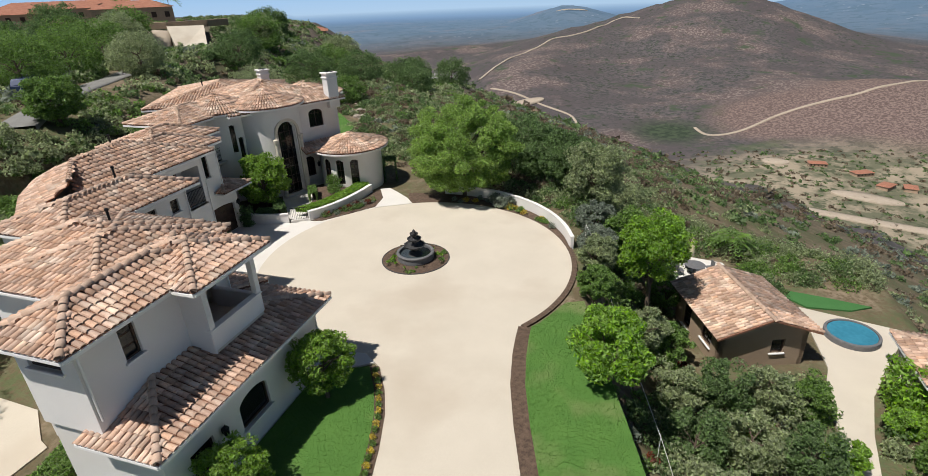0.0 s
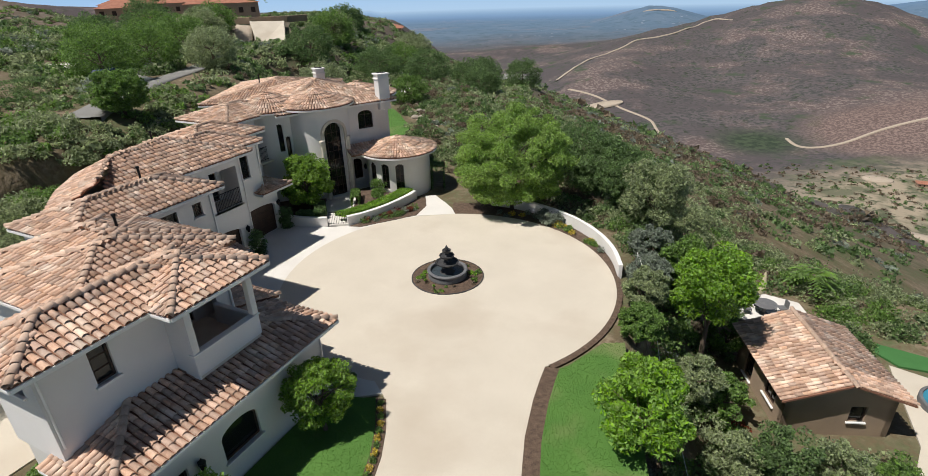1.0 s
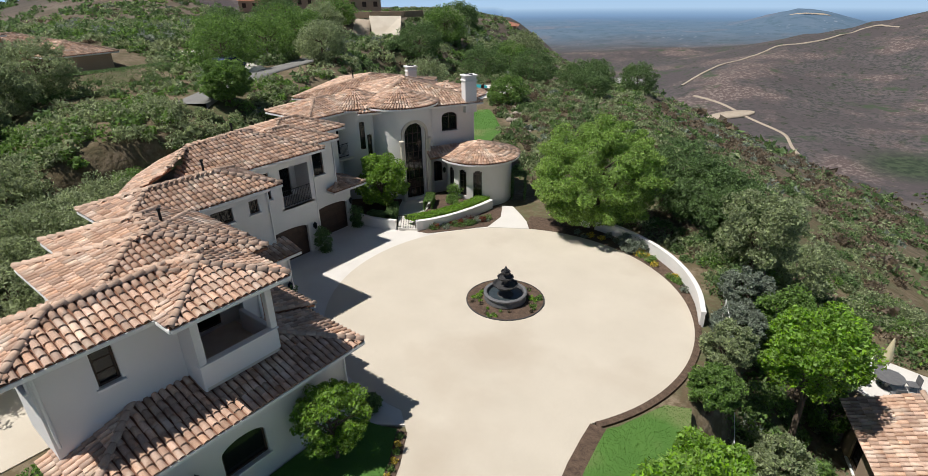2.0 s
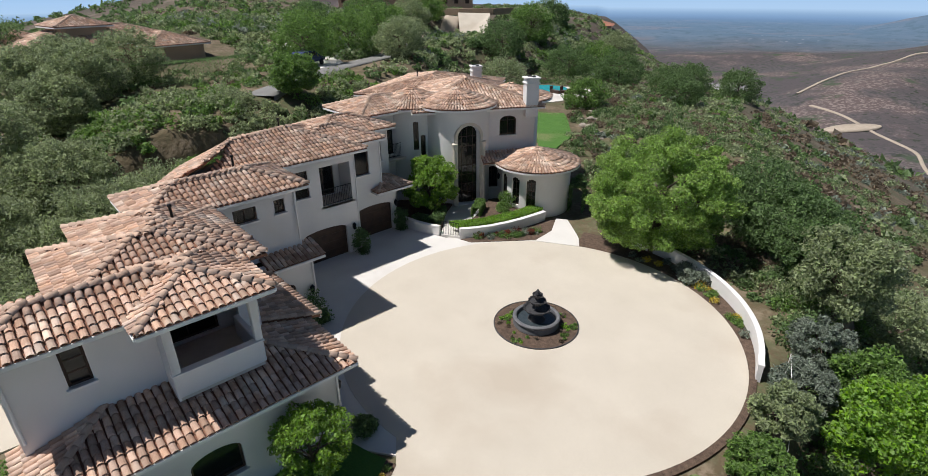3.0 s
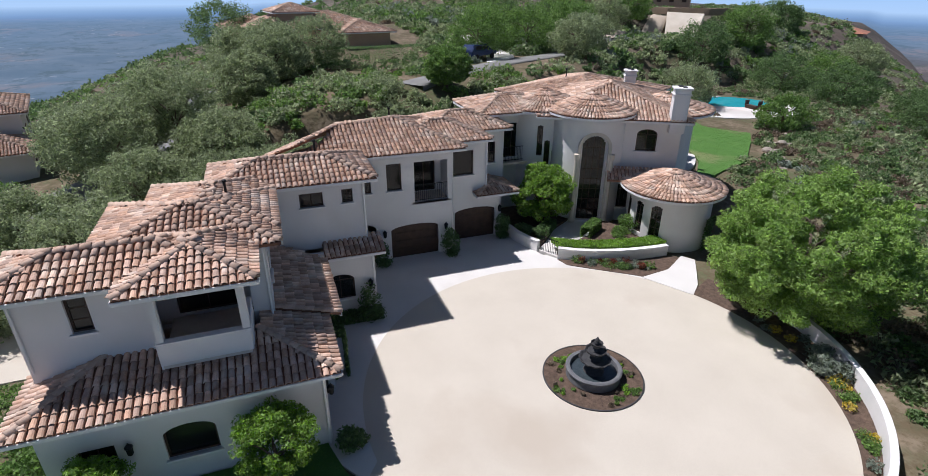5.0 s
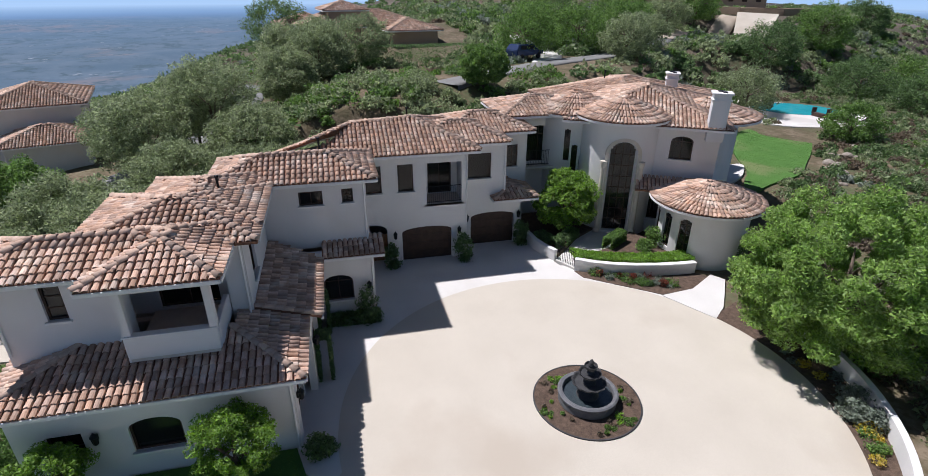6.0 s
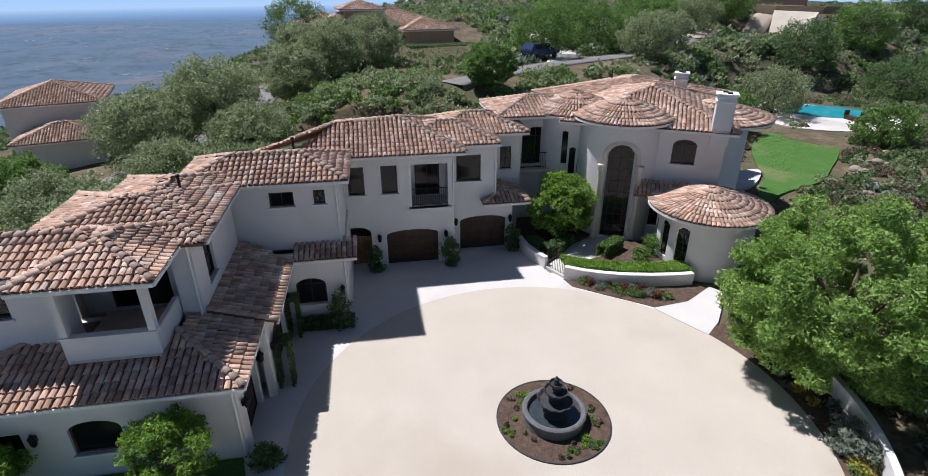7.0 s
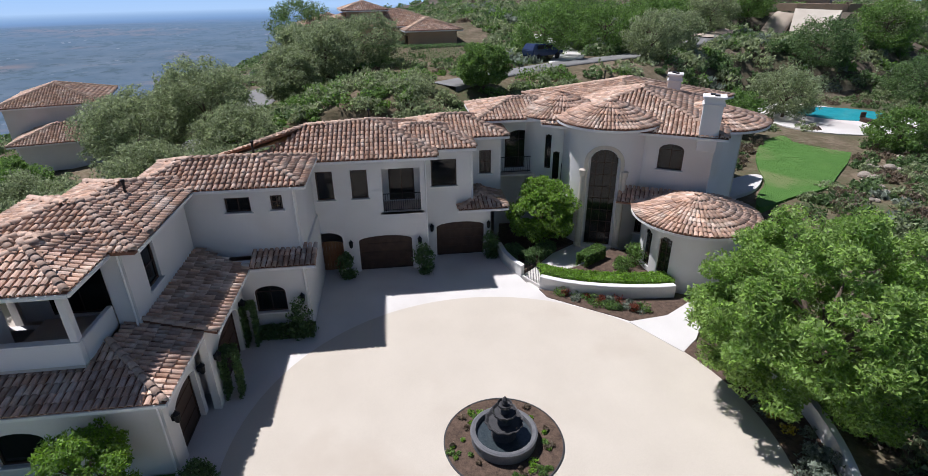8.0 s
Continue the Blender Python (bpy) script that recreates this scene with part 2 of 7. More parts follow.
def land(x, y):
    x, y = np.asarray(x, float), np.asarray(y, float)
    best, zr, side = np.full(x.shape, 1e9), np.zeros(x.shape), np.zeros(x.shape)
    for (ax, ay, az), (bx, by, bz) in zip(RIDGE, RIDGE[1:]):
        dx, dy = bx - ax, by - ay
        t = np.clip(((x - ax) * dx + (y - ay) * dy) / (dx * dx + dy * dy), 0, 1)
        px, py = ax + t * dx, ay + t * dy
        d = np.hypot(x - px, y - py)
        near = d < best
        best = np.where(near, d, best)
        zr = np.where(near, az + t * (bz - az), zr)
        side = np.where(near, np.sign(dx * (y - py) - dy * (x - px)), side)
    east = side < 0
    s = best
    shelf = smooth01(54, 45, y) * smooth01(-6, 8, y)
    with_shelf = 0.50 * np.minimum(s, 10) + 0.02 * np.clip(s - 10, 0, 13) + 0.66 * np.clip(s - 22, 0, 45) + 0.47 * np.clip(s - 67, 0, 370)
    plain_fall = 0.42 * np.minimum(s, 60) + 0.44 * np.clip(s - 60, 0, 370)
    far_e = shelf * with_shelf + (1 - shelf) * plain_fall
    far_e = far_e + wobble(x, y, 70, 1) * smooth01(30, 120, s) * 5 + wobble(x, y, 190, 2) * smooth01(80, 300, s) * 9 + np.abs(wobble(x, y, 34, 3)) * smooth01(40, 110, s) * 3
    ze = zr - far_e
    # west side: level lot, a bank up to the lane, a mesa, then the fall to the plain
    rise = smooth01(26, 40, s) * smooth01(2, 22, y) * 6.6 + smooth01(50, 74, s) * smooth01(10, 40, y) * 3.0 + smooth01(78, 118, s) * smooth01(30, 80, y) * 8.5
    d2 = np.hypot((x + 75) / 1.0, (y - 70) / 0.9)
    drop = smooth01(118, 440, d2) * 150 + smooth01(105, 140, d2) * 3
    zw = zr * (1 - smooth01(3, 30, s)) + rise - drop - smooth01(12, 40, 12 - y) * smooth01(24, 60, s) * 7
    z = np.where(east, ze, zw)
    z = np.maximum(z, -156 + wobble(x, y, 420, 4) * 5 * (np.hypot(x, y) < 2500))
    for b, d, h, wa, wl in HILLS:
        bx, by = -math.sin(radians(b)), math.cos(radians(b))
        u, v = x * by - y * bx, x * bx + y * by - d
        e = (u / wa) ** 2 + (v / wl) ** 2
        shape = np.exp(-e)
        spoke = np.arctan2(v, u + 1e-9)
        gully = np.abs(np.sin(4.5 * spoke + 0.9 * wobble(x, y, 260, b))) + 0.5 * np.abs(np.sin(11 * spoke + wobble(x, y, 120, b + 1)))
        z = z + h * (shape + (gully - 0.85) * 0.16 * shape * (1 - shape)) * (1 + 0.05 * wobble(x, y, 110, b)) * (np.hypot(x, y) > 420)
    rr = np.hypot(x, y)
    z = np.where(rr > 1900, np.maximum(z, -152 + smooth01(2500, 1900, rr) * -4), z)
    # the made lot round the court and under the house
    court = np.maximum(np.maximum(smooth01(12.2, 10.6, np.hypot(x + 12.2, y - 27.1)), smooth01(15, 13, np.abs(x + 16)) * smooth01(32, 29.5, np.abs(y - 12))), smooth01(10, 8, np.abs(x + 31)) * smooth01(22, 18, np.abs(y - 32)))
    z = z * (1 - court) + (-0.08) * court
    lawn2 = smooth01(15, 9, np.hypot((x + 34) / 0.8, (y - 58) / 1.5))
    z = z * (1 - lawn2) + 1.2 * lawn2
    pool = smooth01(20, 12, np.hypot(x + 48, y - 72))
    z = z * (1 - pool) + 1.4 * pool
    cas = smooth01(9.5, 7, np.abs(x - 10.5)) * smooth01(14, 11.5, np.abs(y - 31.5))
    z = z * (1 - cas) + (-5.1) * cas
    dip = smooth01(15, 8, np.hypot(x + 86, y - 93))
    z = z * (1 - dip) + 3.6 * dip
    top = smooth01(52, 34, np.hypot((x + 142) / 1.2, y - 120))
    z = z * (1 - top) + 9.2 * top
    return z


def ground_z(x, y):
    return float(land(np.array([x]), np.array([y]))[0])


SEG = 320
radii = np.concatenate([np.linspace(0.5, 70, 90), 70 * (4950 / 70) ** np.linspace(0.01, 1, 170)])
th = np.linspace(0, 2 * math.pi, SEG, endpoint=False)
gx, gy = -10 + np.outer(radii, np.cos(th)), 26 + np.outer(radii, np.sin(th))
gz = land(gx, gy)
gverts = np.stack([gx.ravel(), gy.ravel(), gz.ravel()], 1)
ii, jj = np.meshgrid(np.arange(len(radii) - 1), np.arange(SEG), indexing="ij")
jn = (jj + 1) % SEG
gquads = np.stack([ii * SEG + jj, (ii + 1) * SEG + jj, (ii + 1) * SEG + jn, ii * SEG + jn], -1).reshape(-1, 4)


def ground_material(name, far=False):
    m = bpy.data.materials.new(name)
    m.use_nodes = True
    n, l = m.node_tree.nodes, m.node_tree.links
    b = n["Principled BSDF"]
    b.inputs["Roughness"].default_value = 1.0
    b.inputs["Specular IOR Level"].default_value = 0.1
    geo = n.new("ShaderNodeNewGeometry")
    dist = n.new("ShaderNodeVectorMath")
    dist.operation = "LENGTH"
    flat = n.new("ShaderNodeVectorMath")
    flat.operation = "MULTIPLY"
    flat.inputs[1].default_value = (1, 1, 0)
    l.new(geo.outputs["Position"], flat.inputs[0])
    l.new(flat.outputs[0], dist.inputs[0])

    def noise_at(scale, lo, hi, detail=5):
        t = n.new("ShaderNodeTexNoise")
        t.inputs["Scale"].default_value = scale
        t.inputs["Detail"].default_value = detail
        t.inputs["Roughness"].default_value = 0.65
        l.new(geo.outputs["Position"], t.inputs["Vector"])
        r = n.new("ShaderNodeMapRange")
        r.inputs[1].default_value, r.inputs[2].default_value = lo, hi
        l.new(t.outputs[0], r.inputs[0])
        return r.outputs[0]

    def mixed(f, a, c):
        x = n.new("ShaderNodeMix")
        x.data_type = "RGBA"
        for i, v in ((0, f), (6, a), (7, c)):
            if isinstance(v, tuple):
                x.inputs[i].default_value = (*v, 1)
            else:
                l.new(v, x.inputs[i])
        return x.outputs[2]

    def by_distance(a, c):
        r = n.new("ShaderNodeMapRange")
        r.inputs[1].default_value, r.inputs[2].default_value = a, c
        l.new(dist.outputs["Value"], r.inputs[0])
        return r.outputs[0]

    near = mixed(noise_at(0.5, 0.4, 0.62), (0.11, 0.095, 0.055), (0.23, 0.18, 0.125))
    near = mixed(noise_at(0.12, 0.45, 0.6), near, (0.10, 0.115, 0.055))
    near = mixed(noise_at(3.0, 0.45, 0.62), near, (0.13, 0.10, 0.06))
    def round_spot(x, y, r0, r1):
        dv = n.new("ShaderNodeVectorMath")
        dv.operation = "DISTANCE"
        dv.inputs[1].default_value = (x, y, 0)
        l.new(flat.outputs[0], dv.inputs[0])
        r = n.new("ShaderNodeMapRange")
        r.inputs[1].default_value, r.inputs[2].default_value = r1, r0
        l.new(dv.outputs["Value"], r.inputs[0])
        return r.outputs[0]

    # far brush greyed towards mauve: the haze of distance is mixed into its colour
    brush = mixed(noise_at(0.16, 0.42, 0.56), (0.056, 0.058, 0.056), (0.112, 0.098, 0.098))
    brush = mixed(noise_at(0.010, 0.40, 0.62), brush, (0.084, 0.073, 0.074))
    brush = mixed(noise_at(0.09, 0.60, 0.66, 3), brush, (0.040, 0.052, 0.034))
    grain = mixed(noise_at(0.22, 0.50, 0.58, 2), (0.11, 0.085, 0.08), (0.21, 0.17, 0.155))
    brush = mixed(noise_at(0.0075, 0.50, 0.60), brush, grain)
    brush = mixed(noise_at(0.018, 0.58, 0.66), brush, (0.060, 0.080, 0.050))
    # red-brown cleared ridge, green creek and pale valley floor
    cleared = mixed(noise_at(0.36, 0.44, 0.58, 3), (0.110, 0.080, 0.072), (0.215, 0.158, 0.138))
    brush = mixed(round_spot(395, 745, 175, 235), brush, cleared)
    brush = mixed(round_spot(180, 745, 70, 110), brush, cleared)
    floor_c = mixed(noise_at(0.030, 0.44, 0.58), (0.13, 0.13, 0.085), (0.31, 0.26, 0.19))
    floor_c = mixed(noise_at(0.11, 0.54, 0.60, 3), floor_c, (0.085, 0.095, 0.058))
    brush = mixed(round_spot(200, 470, 120, 200), brush, floor_c)
    creek = mixed(noise_at(0.12, 0.42, 0.60, 3), (0.034, 0.048, 0.032), (0.062, 0.080, 0.050))
    brush = mixed(round_spot(40, 700, 22, 60), brush, creek)
    # plain and town colours tinted blue-grey to stand for the haze over them
    hazy_town = mixed(noise_at(0.008, 0.40, 0.6), (0.088, 0.132, 0.178), (0.118, 0.158, 0.202))
    hazy_town = mixed(noise_at(0.0030, 0.54, 0.66), hazy_town, (0.175, 0.165, 0.178))
    hazy_town = mixed(noise_at(0.022, 0.52, 0.60), hazy_town, (0.074, 0.112, 0.140))
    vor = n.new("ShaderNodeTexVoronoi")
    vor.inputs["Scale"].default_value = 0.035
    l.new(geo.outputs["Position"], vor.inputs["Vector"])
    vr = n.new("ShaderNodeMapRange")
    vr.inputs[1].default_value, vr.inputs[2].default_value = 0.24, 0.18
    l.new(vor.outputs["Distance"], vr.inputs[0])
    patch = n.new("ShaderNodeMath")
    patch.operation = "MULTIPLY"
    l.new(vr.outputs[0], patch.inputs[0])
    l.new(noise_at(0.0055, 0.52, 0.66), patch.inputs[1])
    hazy_town = mixed(patch.outputs[0], hazy_town, (0.30, 0.32, 0.35))
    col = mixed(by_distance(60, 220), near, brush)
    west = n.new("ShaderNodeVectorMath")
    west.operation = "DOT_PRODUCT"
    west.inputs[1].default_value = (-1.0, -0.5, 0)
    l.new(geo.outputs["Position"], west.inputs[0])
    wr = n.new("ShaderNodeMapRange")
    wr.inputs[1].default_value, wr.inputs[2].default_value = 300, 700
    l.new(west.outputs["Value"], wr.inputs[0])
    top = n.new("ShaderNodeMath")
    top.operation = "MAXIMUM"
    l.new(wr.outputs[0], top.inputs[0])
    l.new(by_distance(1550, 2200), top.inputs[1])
    col = mixed(top.outputs[0], col, hazy_town)
    # beyond 3 km one blue serves for the sea and for hazed land
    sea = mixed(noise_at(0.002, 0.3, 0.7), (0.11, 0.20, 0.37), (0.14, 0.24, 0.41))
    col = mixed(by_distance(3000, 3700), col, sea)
    l.new(col, b.inputs["Base Color"])
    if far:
        # haze put in as a pale blue emission that grows with distance
        haze_glow = n.new("ShaderNodeEmission")
        l.new(mixed(by_distance(3300, 4900), (0.185, 0.310, 0.470), (0.42, 0.60, 0.80)), haze_glow.inputs["Color"])
        haze_share = n.new("ShaderNodeMapRange")
        haze_share.inputs[1].default_value, haze_share.inputs[2].default_value = 1750, 4500
        haze_share.inputs[3].default_value, haze_share.inputs[4].default_value = 0.0, 1.0
        l.new(dist.outputs["Value"], haze_share.inputs[0])
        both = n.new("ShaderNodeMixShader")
        l.new(haze_share.outputs[0], both.inputs[0])
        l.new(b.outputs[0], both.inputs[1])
        l.new(haze_glow.outputs[0], both.inputs[2])
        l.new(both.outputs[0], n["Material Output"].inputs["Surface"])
    bp = n.new("ShaderNodeBump")
    bp.inputs["Strength"].default_value = 0.5
    bp.inputs["Distance"].default_value = 0.4
    rel = n.new("ShaderNodeMath")
    rel.operation = "MULTIPLY"
    l.new(noise_at(0.3, 0.3, 0.7), rel.inputs[0])
    l.new(by_distance(900, 250), rel.inputs[1])
    l.new(rel.outputs[0], bp.inputs["Height"])
    l.new(bp.outputs[0], b.inputs["Normal"])
    return m


cut = int(np.searchsorted(radii, 1750))
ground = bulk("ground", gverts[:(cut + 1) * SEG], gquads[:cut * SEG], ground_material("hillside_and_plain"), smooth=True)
# outer ring of the land; its material glows blue to stand for haze
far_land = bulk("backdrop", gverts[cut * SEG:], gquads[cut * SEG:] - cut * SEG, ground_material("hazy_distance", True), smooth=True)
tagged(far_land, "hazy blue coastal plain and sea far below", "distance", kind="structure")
tagged(ground, "dry brush-covered hillside falling to a hazy coastal plain", "ground", kind="structure")

M_HAZE = bpy.data.materials.new("sky_backdrop")
M_HAZE.use_nodes = True
hn, hl = M_HAZE.node_tree.nodes, M_HAZE.node_tree.links
hn.remove(hn["Principled BSDF"])
em = hn.new("ShaderNodeEmission")
hg = hn.new("ShaderNodeNewGeometry")
hs = hn.new("ShaderNodeSeparateXYZ")
hr_ = hn.new("ShaderNodeMapRange")
hr_.inputs[1].default_value, hr_.inputs[2].default_value = -160, 120
hm = hn.new("ShaderNodeMix")
hm.data_type = "RGBA"
hm.inputs[6].default_value = (0.44, 0.62, 0.82, 1)
hm.inputs[7].default_value = (0.30, 0.54, 0.86, 1)
hl.new(hg.outputs["Position"], hs.inputs[0])
hl.new(hs.outputs["Z"], hr_.inputs[0])
hl.new(hr_.outputs[0], hm.inputs[0])
hl.new(hm.outputs[2], em.inputs["Color"])
hl.new(em.outputs[0], hn["Material Output"].inputs["Surface"])
bx, by = -10 + 4948 * np.cos(th), 26 + 4948 * np.sin(th)
bverts = np.concatenate([np.stack([bx, by, np.full(SEG, -170.0)], 1), np.stack([bx, by, np.full(SEG, 330.0)], 1)])
k0 = np.arange(SEG)
k1 = (k0 + 1) % SEG
backdrop = bulk("backdrop", bverts, np.stack([k0, k1, k1 + SEG, k0 + SEG], 1), M_HAZE)
tagged(backdrop, "pale blue hazy sky low over the horizon", "sky", kind="structure")

# ---------------------------------------------------------------- court, apron, paths
CX, CY, CR = -12.2, 27.1, 9.5


def circle(cx, cy, r, a0, a1, n):
    return [(cx + r * math.cos(radians(a0 + (a1 - a0) * i / n)), cy + r * math.sin(radians(a0 + (a1 - a0) * i / n))) for i in range(n + 1)]


NECK_R = [(-4.46, 20.6), (-4.32, 19.3), (-3.96, 17.3), (-3.32, 15.07), (-2.6, 12.93), (-1.5, 9.0), (0.0, 3.0), (2.5, -6.0), (6.0, -20.0)]
NECK_L = [(-0.5, -20.0), (-3.5, -6.0), (-5.6, 3.0), (-6.9, 9.0), (-7.52, 11.5), (-7.8, 12.64), (-8.35, 14.34), (-8.96, 15.6), (-9.85, 16.95)]


def slab(name, poly, z0, z1, material, label, category="paving", kind="structure"):
    bm = bmesh.new()
    add_prism(bm, poly, z0, z1)
    return tagged(part(name, bm, material), label, category, kind=kind)


court_poly = NECK_R[::-1] + circle(CX, CY, CR, -36, 278, 90) + NECK_L[::-1]
slab("driveway", court_poly, -0.3, 0.02, M_DRIVE, "smooth tan concrete motor court with a narrowing drive", "driveway")
apron_poly = [(-12.4, 15.6), (-9.9, 17.4)] + circle(CX, CY, CR - 0.2, 284, 127, 40) + [(-19.6, 35.0), (-22.6, 33.3), (-22.8, 30.4), (-26.6, 29.3), (-26.6, 16)]
slab("garage_apron", apron_poly, -0.3, 0.008, M_APRON, "pale broom-finished concrete apron before the garages", "paving")

# ---------------------------------------------------------------- roof tiles
TW, TL, TE, TR = 0.235, 0.42, 0.345, 0.102
K = 5
TILE_V = np.array([(math.cos(math.pi * k / K) * r, v, math.sin(math.pi * k / K) * r * 0.8 + h) for v, r, h in ((0, TR, 0.055), (TL, TR * 0.86, 0.012)) for k in range(K + 1)]
                  + [(math.cos(math.pi * k / K) * r, 0.0, math.sin(math.pi * k / K) * r * 0.8 + 0.055 - 0.0) for r in (TR - 0.022,) for k in range(K + 1)])
TILE_Q = np.array([(k, k + 1, K + 2 + k, K + 1 + k) for k in range(K)] + [(2 * (K + 1) + k, 2 * (K + 1) + k + 1, k + 1, k) for k in range(K)])
tile_mesh = None


class Roof:
    """Collects the tile frames of one roof, then writes slab, tiles, ridge tiles and fascia as parts."""

    def __init__(self, house, label):
        self.house, self.label = house, label
        self.t, self.ridges, self.bm, self.fascia = [], [], bmesh.new(), bmesh.new()

    def plane(self, poly, thick=0.10, tiles=True):
        """poly: points of a flat slope, the first two on the eave."""
        P = [Vector(p) for p in poly]
        n = (P[1] - P[0]).cross(P[-1] - P[0]).normalized()
        if n.z < 0:
            n = -n
        u = Vector((0, 0, 1)).cross(n).normalized()
        v = n.cross(u)
        if v.z < 0:
            u, v = -u, -v
        top = [self.bm.verts.new(p) for p in P]
        low = [self.bm.verts.new(p - Vector((0, 0, thick))) for p in P]
        self.bm.faces.new(top)
        self.bm.faces.new(list(reversed(low)))
        for i in range(len(P)):
            j = (i + 1) % len(P)
            self.bm.faces.new((top[j], top[i], low[i], low[j]))
        if not tiles:
            return
        q = [((p - P[0]).dot(u), (p - P[0]).dot(v)) for p in P]
        a, b = min(x for x, _ in q), max(x for x, _ in q)
        c = a + 0.13
        while c < b - 0.08:
            ys = []
            for (x0, y0), (x1, y1) in zip(q, q[1:] + q[:1]):
                if (x0 - c) * (x1 - c) <= 0 and abs(x1 - x0) > 1e-6:
                    ys.append(y0 + (y1 - y0) * (c - x0) / (x1 - x0))
            if len(ys) >= 2:
                y, end = min(ys) - 0.06, max(ys)
                while y < end - 0.12:
                    j = random.uniform(-0.012, 0.012)
                    tw = random.uniform(-0.035, 0.035)
                    o = P[0] + u * (c + j) + v * y + n * random.uniform(-0.004, 0.008)
                    self.t.append((o, (u + v * tw).normalized(), (v - u * tw).normalized(), n, 1.0))
                    y += TE + random.uniform(-0.012, 0.012)
            c += TW
        return u, v, n

    def ridge(self, p0, p1):
        p0, p1 = Vector(p0), Vector(p1)
        if p0.z > p1.z:
            p0, p1 = p1, p0
        v = (p1 - p0).normalized()
        u = v.cross(Vector((0, 0, 1))).normalized()
        n = u.cross(v)
        d = 0.0
        L = (p1 - p0).length
        while d < L:
            k = random.uniform(-0.03, 0.03)
            self.ridges.append((p0 + v * d + n * 0.035, (u + v * k).normalized(), (v - u * k).normalized(), n, 1.25))
            d += TE

    def edge(self, p0, p1, drop=0.13):
        """White gutter and fascia along an eave."""
        p0, p1 = Vector(p0), Vector(p1)
        d = p1 - p0
        m = d.to_track_quat("X", "Z").to_matrix().to_4x4()
        add_box(self.fascia, (p0 + p1) / 2 - Vector((0, 0, drop / 2 + 0.03)), (d.length, 0.10, drop), m, 0.015)

    def hip(self, x0, x1, y0, y1, z, pitch=0.27, yaw=0, pivot=None, open_sides=""):
        """A hipped roof on a rectangle. open_sides: sides w e s n without an edge board."""
        w, h = x1 - x0, y1 - y0
        r = min(w, h) / 2
        top = z + r * pitch
        if w > h:
            ra, rb = (x0 + r, (y0 + y1) / 2, top), (x1 - r, (y0 + y1) / 2, top)
        else:
            ra, rb = ((x0 + x1) / 2, y0 + r, top), ((x0 + x1) / 2, y1 - r, top)
        c = [(x0, y0, z), (x1, y0, z), (x1, y1, z), (x0, y1, z)]
        piv = Vector(pivot or ((x0 + x1) / 2, (y0 + y1) / 2, 0))
        R = Matrix.Translation((piv.x, piv.y, 0)) @ Matrix.Rotation(radians(yaw), 4, "Z") @ Matrix.Translation((-piv.x, -piv.y, 0))
        f = lambda p: R @ Vector(p)
        c, ra, rb = [f(p) for p in c], f(ra), f(rb)
        if w > h:
            sides = {"s": [c[0], c[1], rb, ra], "e": [c[1], c[2], rb], "n": [c[2], c[3], ra, rb], "w": [c[3], c[0], ra]}
            hips = [(c[0], ra), (c[3], ra), (c[1], rb), (c[2], rb)]
        else:
            sides = {"s": [c[0], c[1], ra], "e": [c[1], c[2], rb, ra], "n": [c[2], c[3], rb], "w": [c[3], c[0], ra, rb]}
            hips = [(c[0], ra), (c[1], ra), (c[2], rb), (c[3], rb)]
        for k, p in sides.items():
            self.plane(p)
            if k not in open_sides:
                self.edge(p[0], p[1])
        for a, b in hips:
            self.ridge(a, b)
        if (rb - ra).length > 0.2:
            self.ridge(ra + Vector((0, 0, 0.001)), rb)

    def cone(self, c, r, z, pitch, a0=0, a1=360, top_r=0.0):
        """A round tiled roof with radial rows."""
        n = 40
        tipz = z + (r - top_r) * pitch
        pts = [(c[0] + r * math.cos(radians(a0 + (a1 - a0) * i / n)), c[1] + r * math.sin(radians(a0 + (a1 - a0) * i / n))) for i in range(n + 1)]
        tip = self.bm.verts.new((c[0], c[1], z + r * pitch))
        ring = [self.bm.verts.new((x, y, z)) for x, y in pts]
        low = [self.bm.verts.new((x, y, z - 0.12)) for x, y in pts]
        lowc = self.bm.verts.new((c[0], c[1], z - 0.12))
        for i in range(n):
            self.bm.faces.new((ring[i], ring[i + 1], tip))
            self.bm.faces.new((low[i + 1], low[i], lowc))
            self.bm.faces.new((ring[i + 1], ring[i], low[i], low[i + 1]))
            p, q = Vector((*pts[i], z)), Vector((*pts[i + 1], z))
            self.edge(p, q)
        sl = math.sqrt(1 + pitch * pitch)
        d, ring_no = -0.05, 0
        count, since = 0, 99
        while d / sl < r - 0.1:
            rr = r - d / sl
            if since > 1:
                count = max(5, int(math.radians(abs(a1 - a0)) * rr / TW))
                since, base = 0, rr
            for i in range(count):
                ang = radians(a0) + (math.radians(a1 - a0)) * (i + 0.5) / count
                out = Vector((math.cos(ang), math.sin(ang), 0))
                v = Vector((-out.x, -out.y, pitch)).normalized()
                u = Vector((-out.y, out.x, 0))
                nn = u.cross(v)
                if nn.z < 0:
                    nn, u = -nn, -u
                o = Vector((c[0], c[1], z + (r - rr) * pitch)) + out * rr + nn * random.uniform(0.0, 0.03 if since == 0 else 0.012)
                self.t.append((o, u, v, nn, max(0.45, rr / base)))
            d += TE
            since += 1

